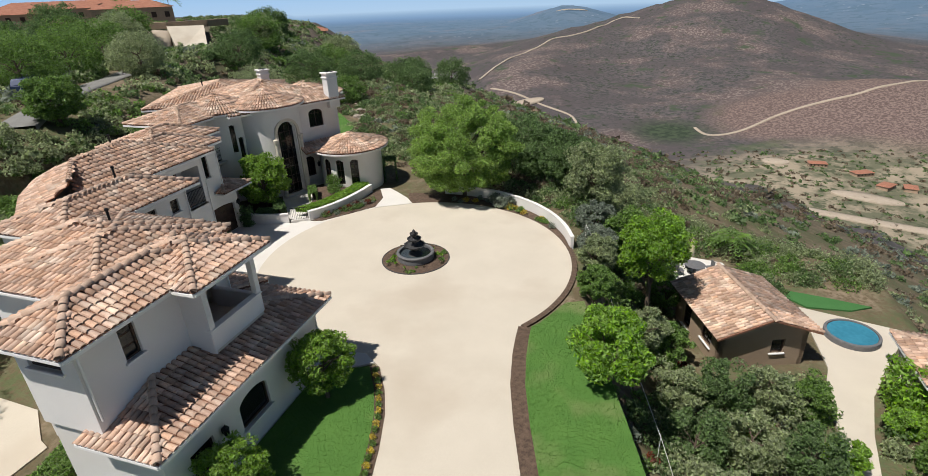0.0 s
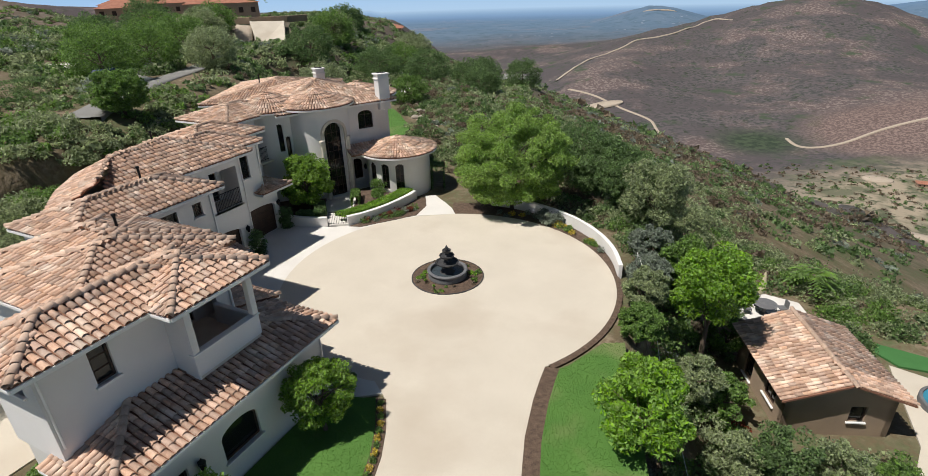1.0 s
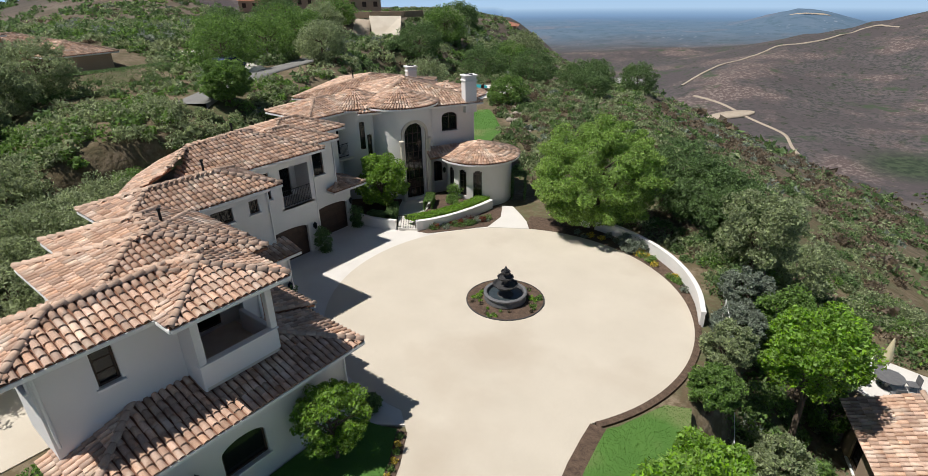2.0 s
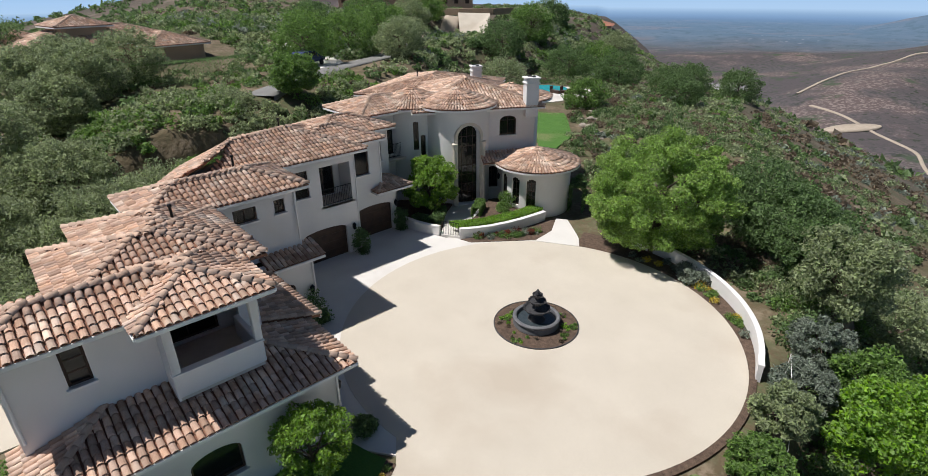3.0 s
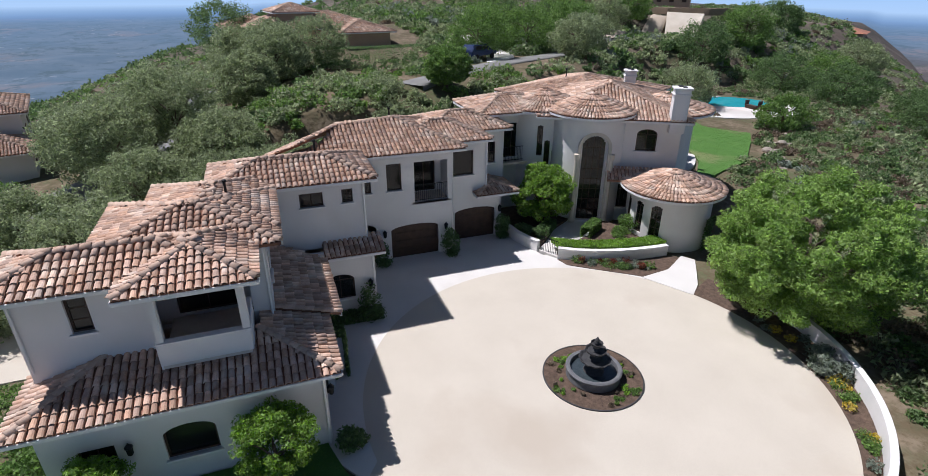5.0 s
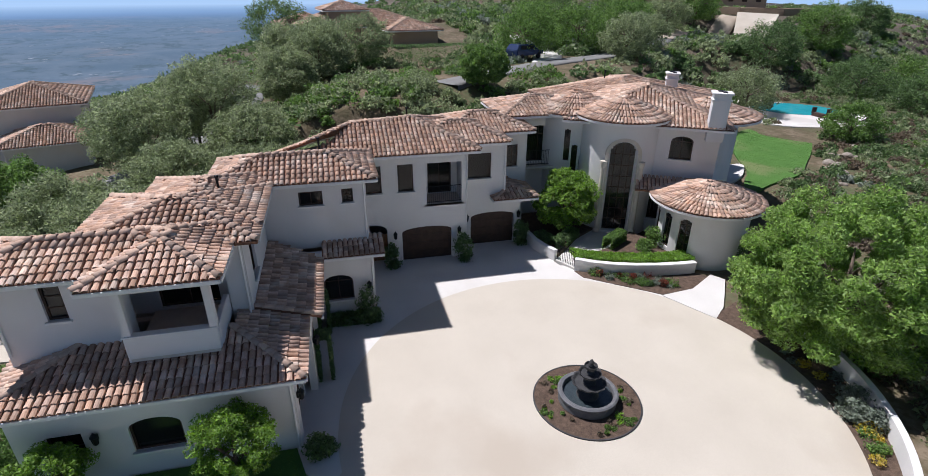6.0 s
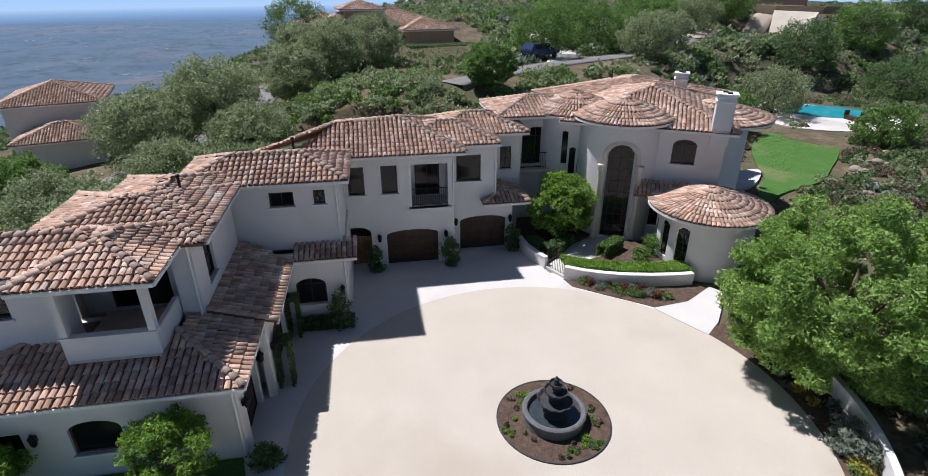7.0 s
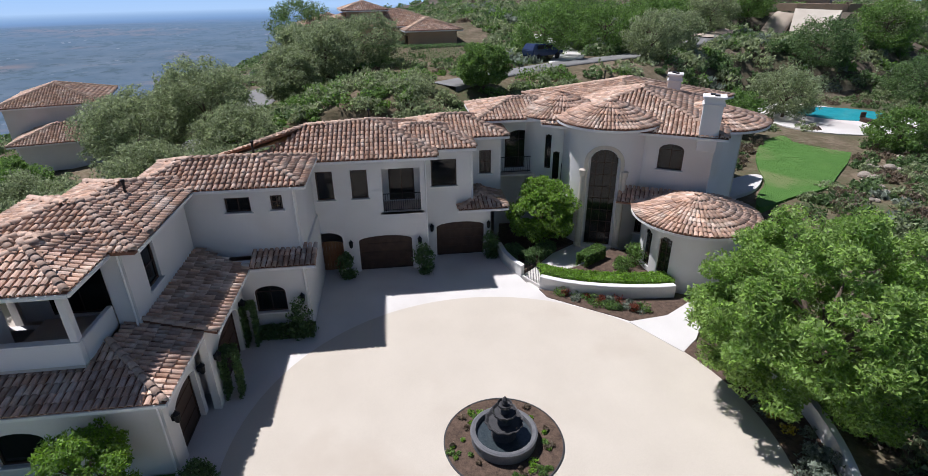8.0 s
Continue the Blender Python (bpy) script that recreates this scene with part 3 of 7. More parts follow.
    def finish(self, singles=None):
        global tile_mesh
        roof = part("roof", self.bm, M_PAN, self.house, self.label)
        if len(self.fascia.verts):
            part("gutter", self.fascia, M_TRIM, roof, "white painted gutter and fascia")
        else:
            self.fascia.free()
        rest, one = [], []
        for f in self.t:
            (one if singles and len(one) < 300 and singles(f[0]) else rest).append(f)
        for name, fs in (("tile_field", rest), ("ridge_tiles", self.ridges)):
            if not fs:
                continue
            O = np.array([tuple(f[0]) for f in fs])
            U = np.array([tuple(f[1]) for f in fs])
            V = np.array([tuple(f[2]) for f in fs])
            N = np.array([tuple(f[3]) for f in fs])
            S = np.array([f[4] for f in fs])[:, None, None]
            t = TILE_V[None]
            vv = O[:, None] + U[:, None] * t[..., 0:1] * S + V[:, None] * t[..., 1:2] + N[:, None] * t[..., 2:3] * np.maximum(S, 0.8)
            nv = len(TILE_V)
            qq = TILE_Q[None] + (np.arange(len(fs)) * nv)[:, None, None]
            # weld the island: the lip ring shares the front arc, so each tile stays one island
            ob = bulk(name, vv.reshape(-1, 3), qq.reshape(-1, 4), M_RIDGE if name == "ridge_tiles" else M_TILE, roof)
            tagged(ob, "weathered terracotta barrel tiles", kind="stuff")
        for o, u, v, nn, s in one:
            if tile_mesh is None:
                tile_mesh = bpy.data.meshes.new("roof_tile")
                tile_mesh.from_pydata([tuple(p) for p in TILE_V], [], [tuple(int(i) for i in q) for q in TILE_Q])
                tile_mesh.materials.append(M_TILE_ONE)
            ob = new("roof_tile", tile_mesh)
            ob.parent = roof
            m = Matrix((u, v, nn)).transposed().to_4x4()
            m.translation = o
            ob.matrix_basis = m
        return roof


# ---------------------------------------------------------------- walls and openings
def outline(u0, u1, zb, zt, rise, n=10):
    """The outline of an opening; rise: height of its arched head."""
    pts = [(u0, zb), (u1, zb)]
    if rise <= 0:
        return pts + [(u1, zt), (u0, zt)]
    c, h = (u0 + u1) / 2, (u1 - u0) / 2
    return pts + [(c + h * math.cos(math.pi * i / n), zt - rise + rise * math.sin(math.pi * i / n)) for i in range(n + 1)]


def wall(house, p0, p1, z0, z1, openings=(), thick=0.28, material=None, name="wall", label=""):
    """A wall whose outer face runs from p0 to p1, its outside to the right of that way. openings: (u0, u1, zb, zt, rise)."""
    p0, p1 = Vector((*p0, 0)), Vector((*p1, 0))
    L = (p1 - p0).length
    d = (p1 - p0) / L
    nrm = Vector((d.y, -d.x, 0))
    bm = bmesh.new()

    def solid(poly):
        f = [bm.verts.new(p0 + d * u + Vector((0, 0, z))) for u, z in poly]
        b = [bm.verts.new(p0 + d * u - nrm * thick + Vector((0, 0, z))) for u, z in poly]
        bm.faces.new(f)
        bm.faces.new(list(reversed(b)))
        for i in range(len(poly)):
            j = (i + 1) % len(poly)
            bm.faces.new((f[j], f[i], b[i], b[j]))

    cuts = sorted(openings)
    u = 0.0
    for o in cuts:
        u0, u1, zb, zt, rise = o
        if u0 > u:
            solid([(u, z0), (u0, z0), (u0, z1), (u, z1)])
        if zb > z0:
            solid([(u0, z0), (u1, z0), (u1, zb), (u0, zb)])
        if rise <= 0:
            solid([(u0, zt), (u1, zt), (u1, z1), (u0, z1)])
        else:
            arc = outline(u0, u1, zb, zt, rise)[2:]
            for a, b in zip(arc, arc[1:]):
                solid([(b[0], b[1]), (a[0], a[1]), (a[0], z1), (b[0], z1)])
        u = u1
    if u < L - 1e-4:
        solid([(u, z0), (L, z0), (L, z1), (u, z1)])
    return part(name, bm, material or M_STUCCO, house, label)


def fitting(house, name, origin, d, o, depth=0.13, frame_w=0.07, bars=(1, 2), fill=None, frame_m=None, label="", sill=False, pane_name="pane"):
    """A window or door set into an opening o of a wall from origin along d: frame, bars and pane."""
    u0, u1, zb, zt, rise = o
    origin, d = Vector((*origin, 0)), Vector((*d, 0)).normalized()
    nrm = Vector((d.y, -d.x, 0))
    at = lambda u, z, k: origin + d * u + Vector((0, 0, z)) - nrm * k
    bm = bmesh.new()
    out = outline(u0, u1, zb, zt, rise)
    inn = outline(u0 + frame_w, u1 - frame_w, zb + frame_w, zt - frame_w, max(rise - frame_w * 0.5, 0) if rise > 0 else 0)
    n = len(out)
    rings = [[bm.verts.new(at(u, z, k)) for u, z in s] for s, k in ((out, depth - 0.03), (inn, depth - 0.03), (inn, depth + 0.05), (out, depth + 0.05))]
    for a, b in zip(rings, rings[1:] + rings[:1]):
        for i in range(n):
            j = (i + 1) % n
            bm.faces.new((a[i], a[j], b[j], b[i]))
    m = d.to_track_quat("X", "Z").to_matrix().to_4x4()
    for i in range(1, bars[0] + 1):
        u = u0 + (u1 - u0) * i / (bars[0] + 1)
        add_box(bm, at(u, (zb + zt) / 2, depth + 0.01), (0.035, 0.04, zt - zb - 0.02 - (0.02 if rise else 0)), m)
    for i in range(1, bars[1] + 1):
        z = zb + (zt - rise - zb) * i / (bars[1] + (0 if rise else 1))
        add_box(bm, at((u0 + u1) / 2, z, depth + 0.012), (u1 - u0 - 0.02, 0.036, 0.035), m)
    thing = part(name, bm, frame_m or M_WOOD, house, label)
    bm = bmesh.new()
    f = [bm.verts.new(at(u, z, depth + 0.015)) for u, z in inn]
    b = [bm.verts.new(at(u, z, depth + 0.027)) for u, z in inn]
    bm.faces.new(f)
    bm.faces.new(list(reversed(b)))
    for i in range(n):
        j = (i + 1) % n
        bm.faces.new((f[j], f[i], b[i], b[j]))
    part(pane_name, bm, fill or M_DARKGLASS, thing)
    if sill:
        bm = bmesh.new()
        add_box(bm, at((u0 + u1) / 2, zb - 0.04, -0.03), (u1 - u0 + 0.16, 0.14, 0.08), m, 0.012)
        part("window_sill", bm, M_TRIM, thing)
    return thing


def walled(house, p0, p1, z0, z1, wins=(), thick=0.28, material=None):
    """A wall with its fittings. wins: (opening, kind, bars)."""
    wall(house, p0, p1, z0, z1, [w[0] for w in wins], thick, material)
    d = (p1[0] - p0[0], p1[1] - p0[1])
    for o, what, bars in wins:
        if what == "window":
            fitting(house, "window", p0, d, o, bars=bars, sill=True, label="dark bronze framed window")
        elif what == "garage":
            door = fitting(house, "garage_door", p0, d, o, depth=0.22, bars=(0, 0), fill=M_WOOD, label="dark-stained wooden garage door with an arched head", pane_name="door_leaf")
            dd, nrm = Vector((*d, 0)).normalized(), None
            nrm = Vector((dd.y, -dd.x, 0))
            m = dd.to_track_quat("X", "Z").to_matrix().to_4x4()
            for i in range(1, 4):
                bm = bmesh.new()
                z = o[2] + (o[3] - o[4] - o[2]) * i / 3.6
                add_box(bm, Vector((*p0, 0)) + dd * (o[0] + o[1]) / 2 - nrm * 0.225 + Vector((0, 0, z)), (o[1] - o[0] - 0.16, 0.03, 0.06), m)
                part("door_rail", bm, M_WOOD, door)
        elif what == "door":
            fitting(house, "door", p0, d, o, bars=bars, label="dark wooden glazed door")


def flat_box(name, house, c, s, material, yaw=0, bevel=0.02, label=""):
    bm = bmesh.new()
    add_box(bm, c, s, Matrix.Rotation(radians(yaw), 4, "Z"), bevel)
    return part(name, bm, material, house, label)


villa = empty("villa", (-20, 20, 0), "white stucco two-storey villa with terracotta tile roofs", "house", kind="structure")
villa.location = (0, 0, 0)

# wing nearest the drive: lower storey
Z1, Z2 = 3.55, 6.85
walled(villa, (-12.3, 8.1), (-12.3, 16.4), -0.2, Z1, [((3.2, 4.75, 1.0, 2.3, 0.34), "window", (0, 0)), ((0.9, 1.9, 1.0, 2.1, 0.0), "window", (1, 1))])
walled(villa, (-12.58, 16.4), (-15.2, 16.4), -0.2, Z1, [((0.45, 2.35, 0.0, 2.3, 0.3), "garage", (0, 0))])
walled(villa, (-15.2, 16.9), (-19.92, 16.9), -0.2, Z1, [((0.9, 3.6, 0.0, 2.4, 0.35), "garage", (0, 0))])
walled(villa, (-20.2, 16.62), (-20.2, 19.7), -0.2, Z1, [((0.7, 2.05, 1.0, 2.35, 0.35), "window", (1, 1))])
walled(villa, (-20.48, 19.7), (-25.3, 19.7), -0.2, Z1)
wall(villa, (-16.4, 8.1), (-12.58, 8.1), -0.2, Z1)
wall(villa, (-16.4, 16.4), (-16.4, 8.38), -0.2, Z1)
# upper storey of that wing
walled(villa, (-14.0, 7.95), (-14.0, 11.65), Z1, Z2, [((1.4, 2.0, 5.2, 6.43, 0), "window", (0, 2))])
walled(villa, (-16.4, 7.95), (-14.28, 7.95), Z1, Z2, [((0.5, 1.8, 5.75, 6.35, 0), "window", (1, 0))])
wall(villa, (-16.4, 10.0), (-16.4, 8.23), Z1, Z2)
wall(villa, (-20.3, 10.0), (-16.68, 10.0), -0.2, Z2)
wall(villa, (-20.3, 11.2), (-20.3, 10.28), -0.2, Z2)
wall(villa, (-22.0, 11.2), (-20.58, 11.2), -0.2, Z2)
wall(villa, (-22.0, 13.2), (-22.0, 11.48), -0.2, Z2)
wall(villa, (-24.3, 13.2), (-22.28, 13.2), -0.2, Z2)
walled(villa, (-15.1, 15.1), (-20.62, 15.1), Z1, Z2, [((1.2, 2.2, 4.7, 6.2, 0), "window", (0, 1))])
walled(villa, (-20.9, 14.82), (-20.9, 19.6), Z1, Z2 + 0.1, [((1.82, 2.86, 5.65, 6.32, 0), "window", (1, 0)), ((3.7, 4.2, 5.68, 6.34, 0), "window", (1, 1))])
wall(villa, (-21.18, 19.6), (-25.3, 19.6), Z1, Z2)
# loggia: parapet, posts, header, floor and back walls
flat_box("loggia_parapet", villa, (-13.08, 13.0, 4.50), (0.22, 2.72, 0.80), M_STUCCO, bevel=0.03)
flat_box("loggia_parapet", villa, (-14.15, 14.28, 4.50), (1.9, 0.2, 0.80), M_STUCCO, bevel=0.03)
flat_box("parapet_cap", villa, (-13.08, 13.0, 4.92), (0.28, 2.78, 0.05), M_TRIM, bevel=0.01)
flat_box("loggia_post", villa, (-13.10, 11.78, 5.75), (0.24, 0.24, 1.6), M_STUCCO, bevel=0.02)
flat_box("loggia_post", villa, (-13.10, 14.25, 5.75), (0.24, 0.24, 1.6), M_STUCCO, bevel=0.02)
flat_box("loggia_header", villa, (-13.09, 13.02, 6.65), (0.26, 2.76, 0.44), M_STUCCO, bevel=0.02)
flat_box("loggia_header", villa, (-14.14, 14.26, 6.65), (1.84, 0.24, 0.44), M_STUCCO, bevel=0.02)
flat_box("loggia_floor", villa, (-14.4, 13.0, 4.05), (2.8, 2.6, 0.12), M_CAST, bevel=0.0)
wall(villa, (-14.0, 11.65), (-12.98, 11.65), 4.0, Z2, thick=0.06)
walled(villa, (-15.9, 11.0), (-15.9, 14.8), 4.0, Z2, [((0.9, 2.9, 4.15, 6.3, 0), "door", (1, 0))])
wall(villa, (-15.1, 14.4), (-15.1, 14.82), Z1, Z2)

# middle wing over the garages
ZC = 6.55
walled(villa, (-25.3, 19.2), (-25.3, 25.45), -0.2, 3.0, [((0.12, 1.62, 0.0, 2.45, 0.4), "open", (0, 0)), ((2.45, 5.33, 0.0, 2.12, 0.28), "garage", (0, 0))])
walled(villa, (-25.3, 19.2), (-25.3, 25.45), 3.0, ZC, [((0.6, 1.46, 4.31, 5.86, 0), "window", (0, 0)), ((2.35, 3.2, 4.31, 5.87, 0), "window", (0, 0)), ((3.93, 5.91, 3.47, 5.85, 0), "open", (0, 0))])
wall(villa, (-25.58, 25.45), (-26.5, 25.45), -0.2, ZC)
walled(villa, (-26.5, 25.17), (-26.5, 29.1), -0.2, 3.0, [((0.8, 3.55, 0.0, 2.14, 0.28), "garage", (0, 0))])
walled(villa, (-26.5, 25.17), (-26.5, 28.1), 3.0, ZC, [((0.6, 2.0, 4.34, 5.86, 0), "window", (0, 0))])
wall(villa, (-26.78, 28.1), (-28.4, 28.1), 3.0, ZC)
wall(villa, (-26.78, 29.1), (-31.0, 29.1), -0.2, 3.1)
walled(villa, (-28.4, 27.82), (-28.4, 30.0), 3.0, ZC, [((0.9, 1.6, 4.3, 5.7, 0), "window", (1, 1))])
wall(villa, (-28.68, 30.0), (-30.4, 30.0), -0.2, ZC)
walled(villa, (-30.4, 29.72), (-30.4, 33.6), -0.2, 7.15, [((0.9, 2.7, 3.9, 6.3, 0.6), "window", (1, 1))])
wall(villa, (-29.6, 21.0), (-27.4, 17.2), -0.2, ZC)
wall(villa, (-27.4, 17.2), (-24.3, 13.5), -0.2, ZC)
wall(villa, (-32.0, 25.0), (-29.6, 21.0), -0.2, ZC)
wall(villa, (-33.8, 34.0), (-32.0, 25.0), -0.2, ZC)
# recessed balcony: floor, back wall with doors, side walls, iron rail
flat_box("balcony_floor", villa, (-26.15, 24.12, 3.40), (1.7, 2.3, 0.13), M_CAST, bevel=0.0)
walled(villa, (-26.9, 22.9), (-26.9, 25.4), 3.0, ZC, [((0.55, 1.95, 3.5, 5.7, 0), "door", (1, 0))])


def railing(name, p0, p1, z, h, parent, step=0.11, label="black iron railing"):
    p0, p1 = Vector((*p0, z)), Vector((*p1, z))
    d = p1 - p0
    m = d.to_track_quat("X", "Z").to_matrix().to_4x4()
    rail = new(name)
    if parent:
        rail.parent = parent
    tagged(rail, label)
    for zz in (0.08, h):
        bm = bmesh.new()
        add_box(bm, (p0 + p1) / 2 + Vector((0, 0, zz)), (d.length, 0.035, 0.035), m)
        part("rail", bm, M_IRON, rail)
    k = max(2, int(d.length / step))
    for i in range(k + 1):
        bm = bmesh.new()
        add_box(bm, p0 + d * i / k + Vector((0, 0, h / 2)), (0.016, 0.016, h), m)
        part("baluster", bm, M_IRON, rail)
    return rail


railing("balcony_rail", (-25.36, 23.15), (-25.36, 25.1), 3.47, 1.0, villa)
railing("balcony_rail", (-29.9, 30.2), (-29.9, 33.0), 3.75, 1.0, villa)
flat_box("balcony_floor", villa, (-30.0, 31.7, 3.65), (0.8, 3.2, 0.16), M_CAST, bevel=0.01)


def round_wall(house, c, r, z0, z1, a0, a1, openings=(), thick=0.28, step=3.0, label=""):
    """A curved wall. openings: (middle angle, width in metres, zb, zt, rise)."""
    bm = bmesh.new()
    n = max(1, int(abs(a1 - a0) / step))
    for i in range(n):
        b0, b1 = a0 + (a1 - a0) * i / n, a0 + (a1 - a0) * (i + 1) / n
        spans = [(z0, z1)]
        for am, w, zb, zt, rise in openings:
            off = ((b0 + b1) / 2 - am + 180) % 360 - 180
            x = radians(off) * r
            if abs(x) < w / 2:
                top = zt - rise + rise * math.sqrt(max(0, 1 - (2 * x / w) ** 2))
                new_spans = []
                for lo, hi in spans:
                    if lo < zb:
                        new_spans.append((lo, min(hi, zb)))
                    if hi > top:
                        new_spans.append((max(lo, top), hi))
                spans = new_spans
        for lo, hi in spans:
            v = []
            for ang, rad in ((b0, r), (b1, r), (b1, r - thick), (b0, r - thick)):
                x, y = c[0] + rad * math.cos(radians(ang)), c[1] + rad * math.sin(radians(ang))
                v.append((bm.verts.new((x, y, lo)), bm.verts.new((x, y, hi))))
            for k in range(4):
                j = (k + 1) % 4
                bm.faces.new((v[k][0], v[j][0], v[j][1], v[k][1]))
            bm.faces.new([p[1] for p in v])
            bm.faces.new([p[0] for p in reversed(v)])
    bmesh.ops.remove_doubles(bm, verts=bm.verts, dist=0.0005)
    return part("wall", bm, M_STUCCO, house, label)


def round_fit(house, name, c, r, am, w, zb, zt, rise, bars, depth=0.12, label="dark bronze framed arched window", fill=None):
    """A flat fitting set into a curved wall's opening."""
    a = radians(am)
    d = Vector((-math.sin(a), math.cos(a), 0))
    o = Vector((c[0], c[1], 0)) + Vector((math.cos(a), math.sin(a), 0)) * (r * math.cos(w / 2 / r)) - d * (w / 2)
    return fitting(house, name, (o.x, o.y), (d.x, d.y), (0, w, zb, zt, rise), depth=depth, bars=bars, label=label, fill=fill)


# entrance tower
TC, TRD, TA = (-28.2, 36.2), 2.45, -21.0
ZT = 7.35
round_wall(villa, TC, TRD, -0.2, ZT, TA - 110, TA + 110, [(TA, 1.75, 0.3, 6.15, 0.85)])
entry = round_fit(villa, "entrance_door", TC, TRD, TA, 1.75, 0.3, 6.15, 0.85, (3, 7), depth=0.3, label="tall arched iron and glass entrance door")
for sgn in (-1, 1):
    a = radians(TA)
    out, side = Vector((math.cos(a), math.sin(a), 0)), Vector((-math.sin(a), math.cos(a), 0))
    bm = bmesh.new()
    base = Vector((TC[0], TC[1], 0)) + out * (TRD - 0.02) + side * sgn * 1.12
    add_lathe(bm, base + Vector((0, 0, 0.25)), [(0.20, 0), (0.20, 0.18), (0.15, 0.24), (0.14, 4.3), (0.18, 4.4), (0.21, 4.6), (0.21, 4.7)], 16)
    part("column", bm, M_CAST, villa, "pale cast-stone column beside the entrance", smooth=False)
# moulded arch round the entrance
bm = bmesh.new()
a = radians(TA)
out, side = Vector((math.cos(a), math.sin(a), 0)), Vector((-math.sin(a), math.cos(a), 0))
orig = Vector((TC[0], TC[1], 0)) + out * (TRD - 0.10)
prev = None
for u, z in outline(-0.98, 0.98, 0.16, 6.28, 0.95, 16)[1:] + [(-0.98, 0.16)]:
    p = orig + side * u + Vector((0, 0, z))
    if prev is not None:
        mdir = (p - prev)
        m = Matrix((mdir.normalized(), out, mdir.normalized().cross(out))).transposed().to_4x4()
        add_box(bm, (p + prev) / 2, (mdir.length + 0.05, 0.22, 0.2), m)
    prev = p
part("arch_surround", bm, M_CAST, villa, "pale cast-stone surround of the entrance arch")
# left round stair tower
SC, SR = (-31.2, 34.3), 2.5
round_wall(villa, SC, SR, -0.2, 7.3, -130, 60, [(-32, 0.5, 4.2, 6.3, 0.25), (-20, 0.5, 3.5, 5.3, 0.25), (-8, 0.5, 2.8, 4.6, 0.25)])
for am, zb, zt in ((-32, 4.2, 6.3), (-20, 3.5, 5.3), (-8, 2.8, 4.6)):
    round_fit(villa, "window", SC, SR, am, 0.5, zb, zt, 0.25, (0, 0))
# east block, turned
GU, GV = Vector((0.49, 0.87)), Vector((-0.87, 0.49))
G0 = Vector((-26.6, 37.0))
G1 = G0 + GU * 4.3
G2 = G1 + GV * 9.0
walled(villa, tuple(G0), tuple(G1), -0.2, 7.05, [((1.55, 2.85, 4.95, 6.4, 0.35), "window", (1, 1)), ((0.5, 1.5, 0.9, 2.6, 0.4), "window", (1, 1))])
G1B = Vector((-26.6, 43.6))
walled(villa, tuple(G1), tuple(G1B), -0.2, 7.05, [((1.6, 2.8, 0.9, 2.8, 0.4), "window", (1, 1))])
walled(villa, tuple(G1B), tuple(G2), -0.2, 7.05, [((2.0, 4.4, 0.3, 2.8, 0.4), "window", (1, 1))])
wall(villa, tuple(G2), tuple(G2 - GU * 9), -0.2, 7.05)
wall(villa, (-39.0, 37.0), (-33.8, 33.9), -0.2, 7.05)
wall(villa, tuple(G2 - GU * 9), (-39.0, 37.0), -0.2, 7.05)
# round bay by the garden
BC, BR = (-22.9, 39.3), 2.55
bays = [(-112, 0.75, 0.75, 2.8, 0.35), (-84, 0.75, 0.75, 2.8, 0.35), (-56, 0.75, 0.75, 2.8, 0.35)]
round_wall(villa, BC, BR, -0.2, 3.4, -190, 110, bays)
for am, w, zb, zt, rise in bays:
    round_fit(villa, "window", BC, BR, am, w, zb, zt, rise, (1, 3))

# ---------------------------------------------------------------- roofs of the villa
low = Roof(villa, "lower terracotta tile roof skirting the wing")
P = 0.30
ze = 3.45
zu = lambda dist: ze + dist * P
# front skirt, its near hip, and the stepped far end
low.plane([(-11.7, 7.6, ze), (-11.7, 16.9, ze), (-14.0, 14.6, zu(2.3)), (-14.0, 9.9, zu(2.3))])
low.plane([(-14.8, 7.6, ze), (-11.7, 7.6, ze), (-14.0, 9.9, zu(2.3)), (-14.8, 9.9, zu(2.3))])
low.plane([(-11.7, 16.9, ze), (-15.2, 16.9, ze), (-15.2, 14.6, zu(2.3)), (-14.0, 14.6, zu(2.3))])
low.plane([(-15.2, 17.4, ze), (-19.85, 17.4, ze), (-20.9, 15.1, zu(2.3)), (-15.2, 15.1, zu(2.3))])
low.plane([(-19.85, 17.4, ze), (-19.85, 20.2, ze), (-20.95, 20.2, zu(1.1)), (-20.95, 17.4, zu(1.1))])
for a, b in (((-11.7, 7.6), (-11.7, 16.9)), ((-14.8, 7.6), (-11.7, 7.6)), ((-11.7, 16.9), (-15.2, 16.9)), ((-15.2, 17.4), (-19.85, 17.4)), ((-19.85, 17.4), (-19.85, 20.2))):
    low.edge((*a, ze), (*b, ze))
low.ridge((-11.7, 7.6, ze), (-14.0, 9.9, zu(2.3)))
low.ridge((-11.7, 16.9, ze), (-14.0, 14.6, zu(2.3)))
low.ridge((-15.2, 17.4, ze), (-15.25, 15.1, zu(2.3)))
low.finish(lambda o: o.x > -13.2)

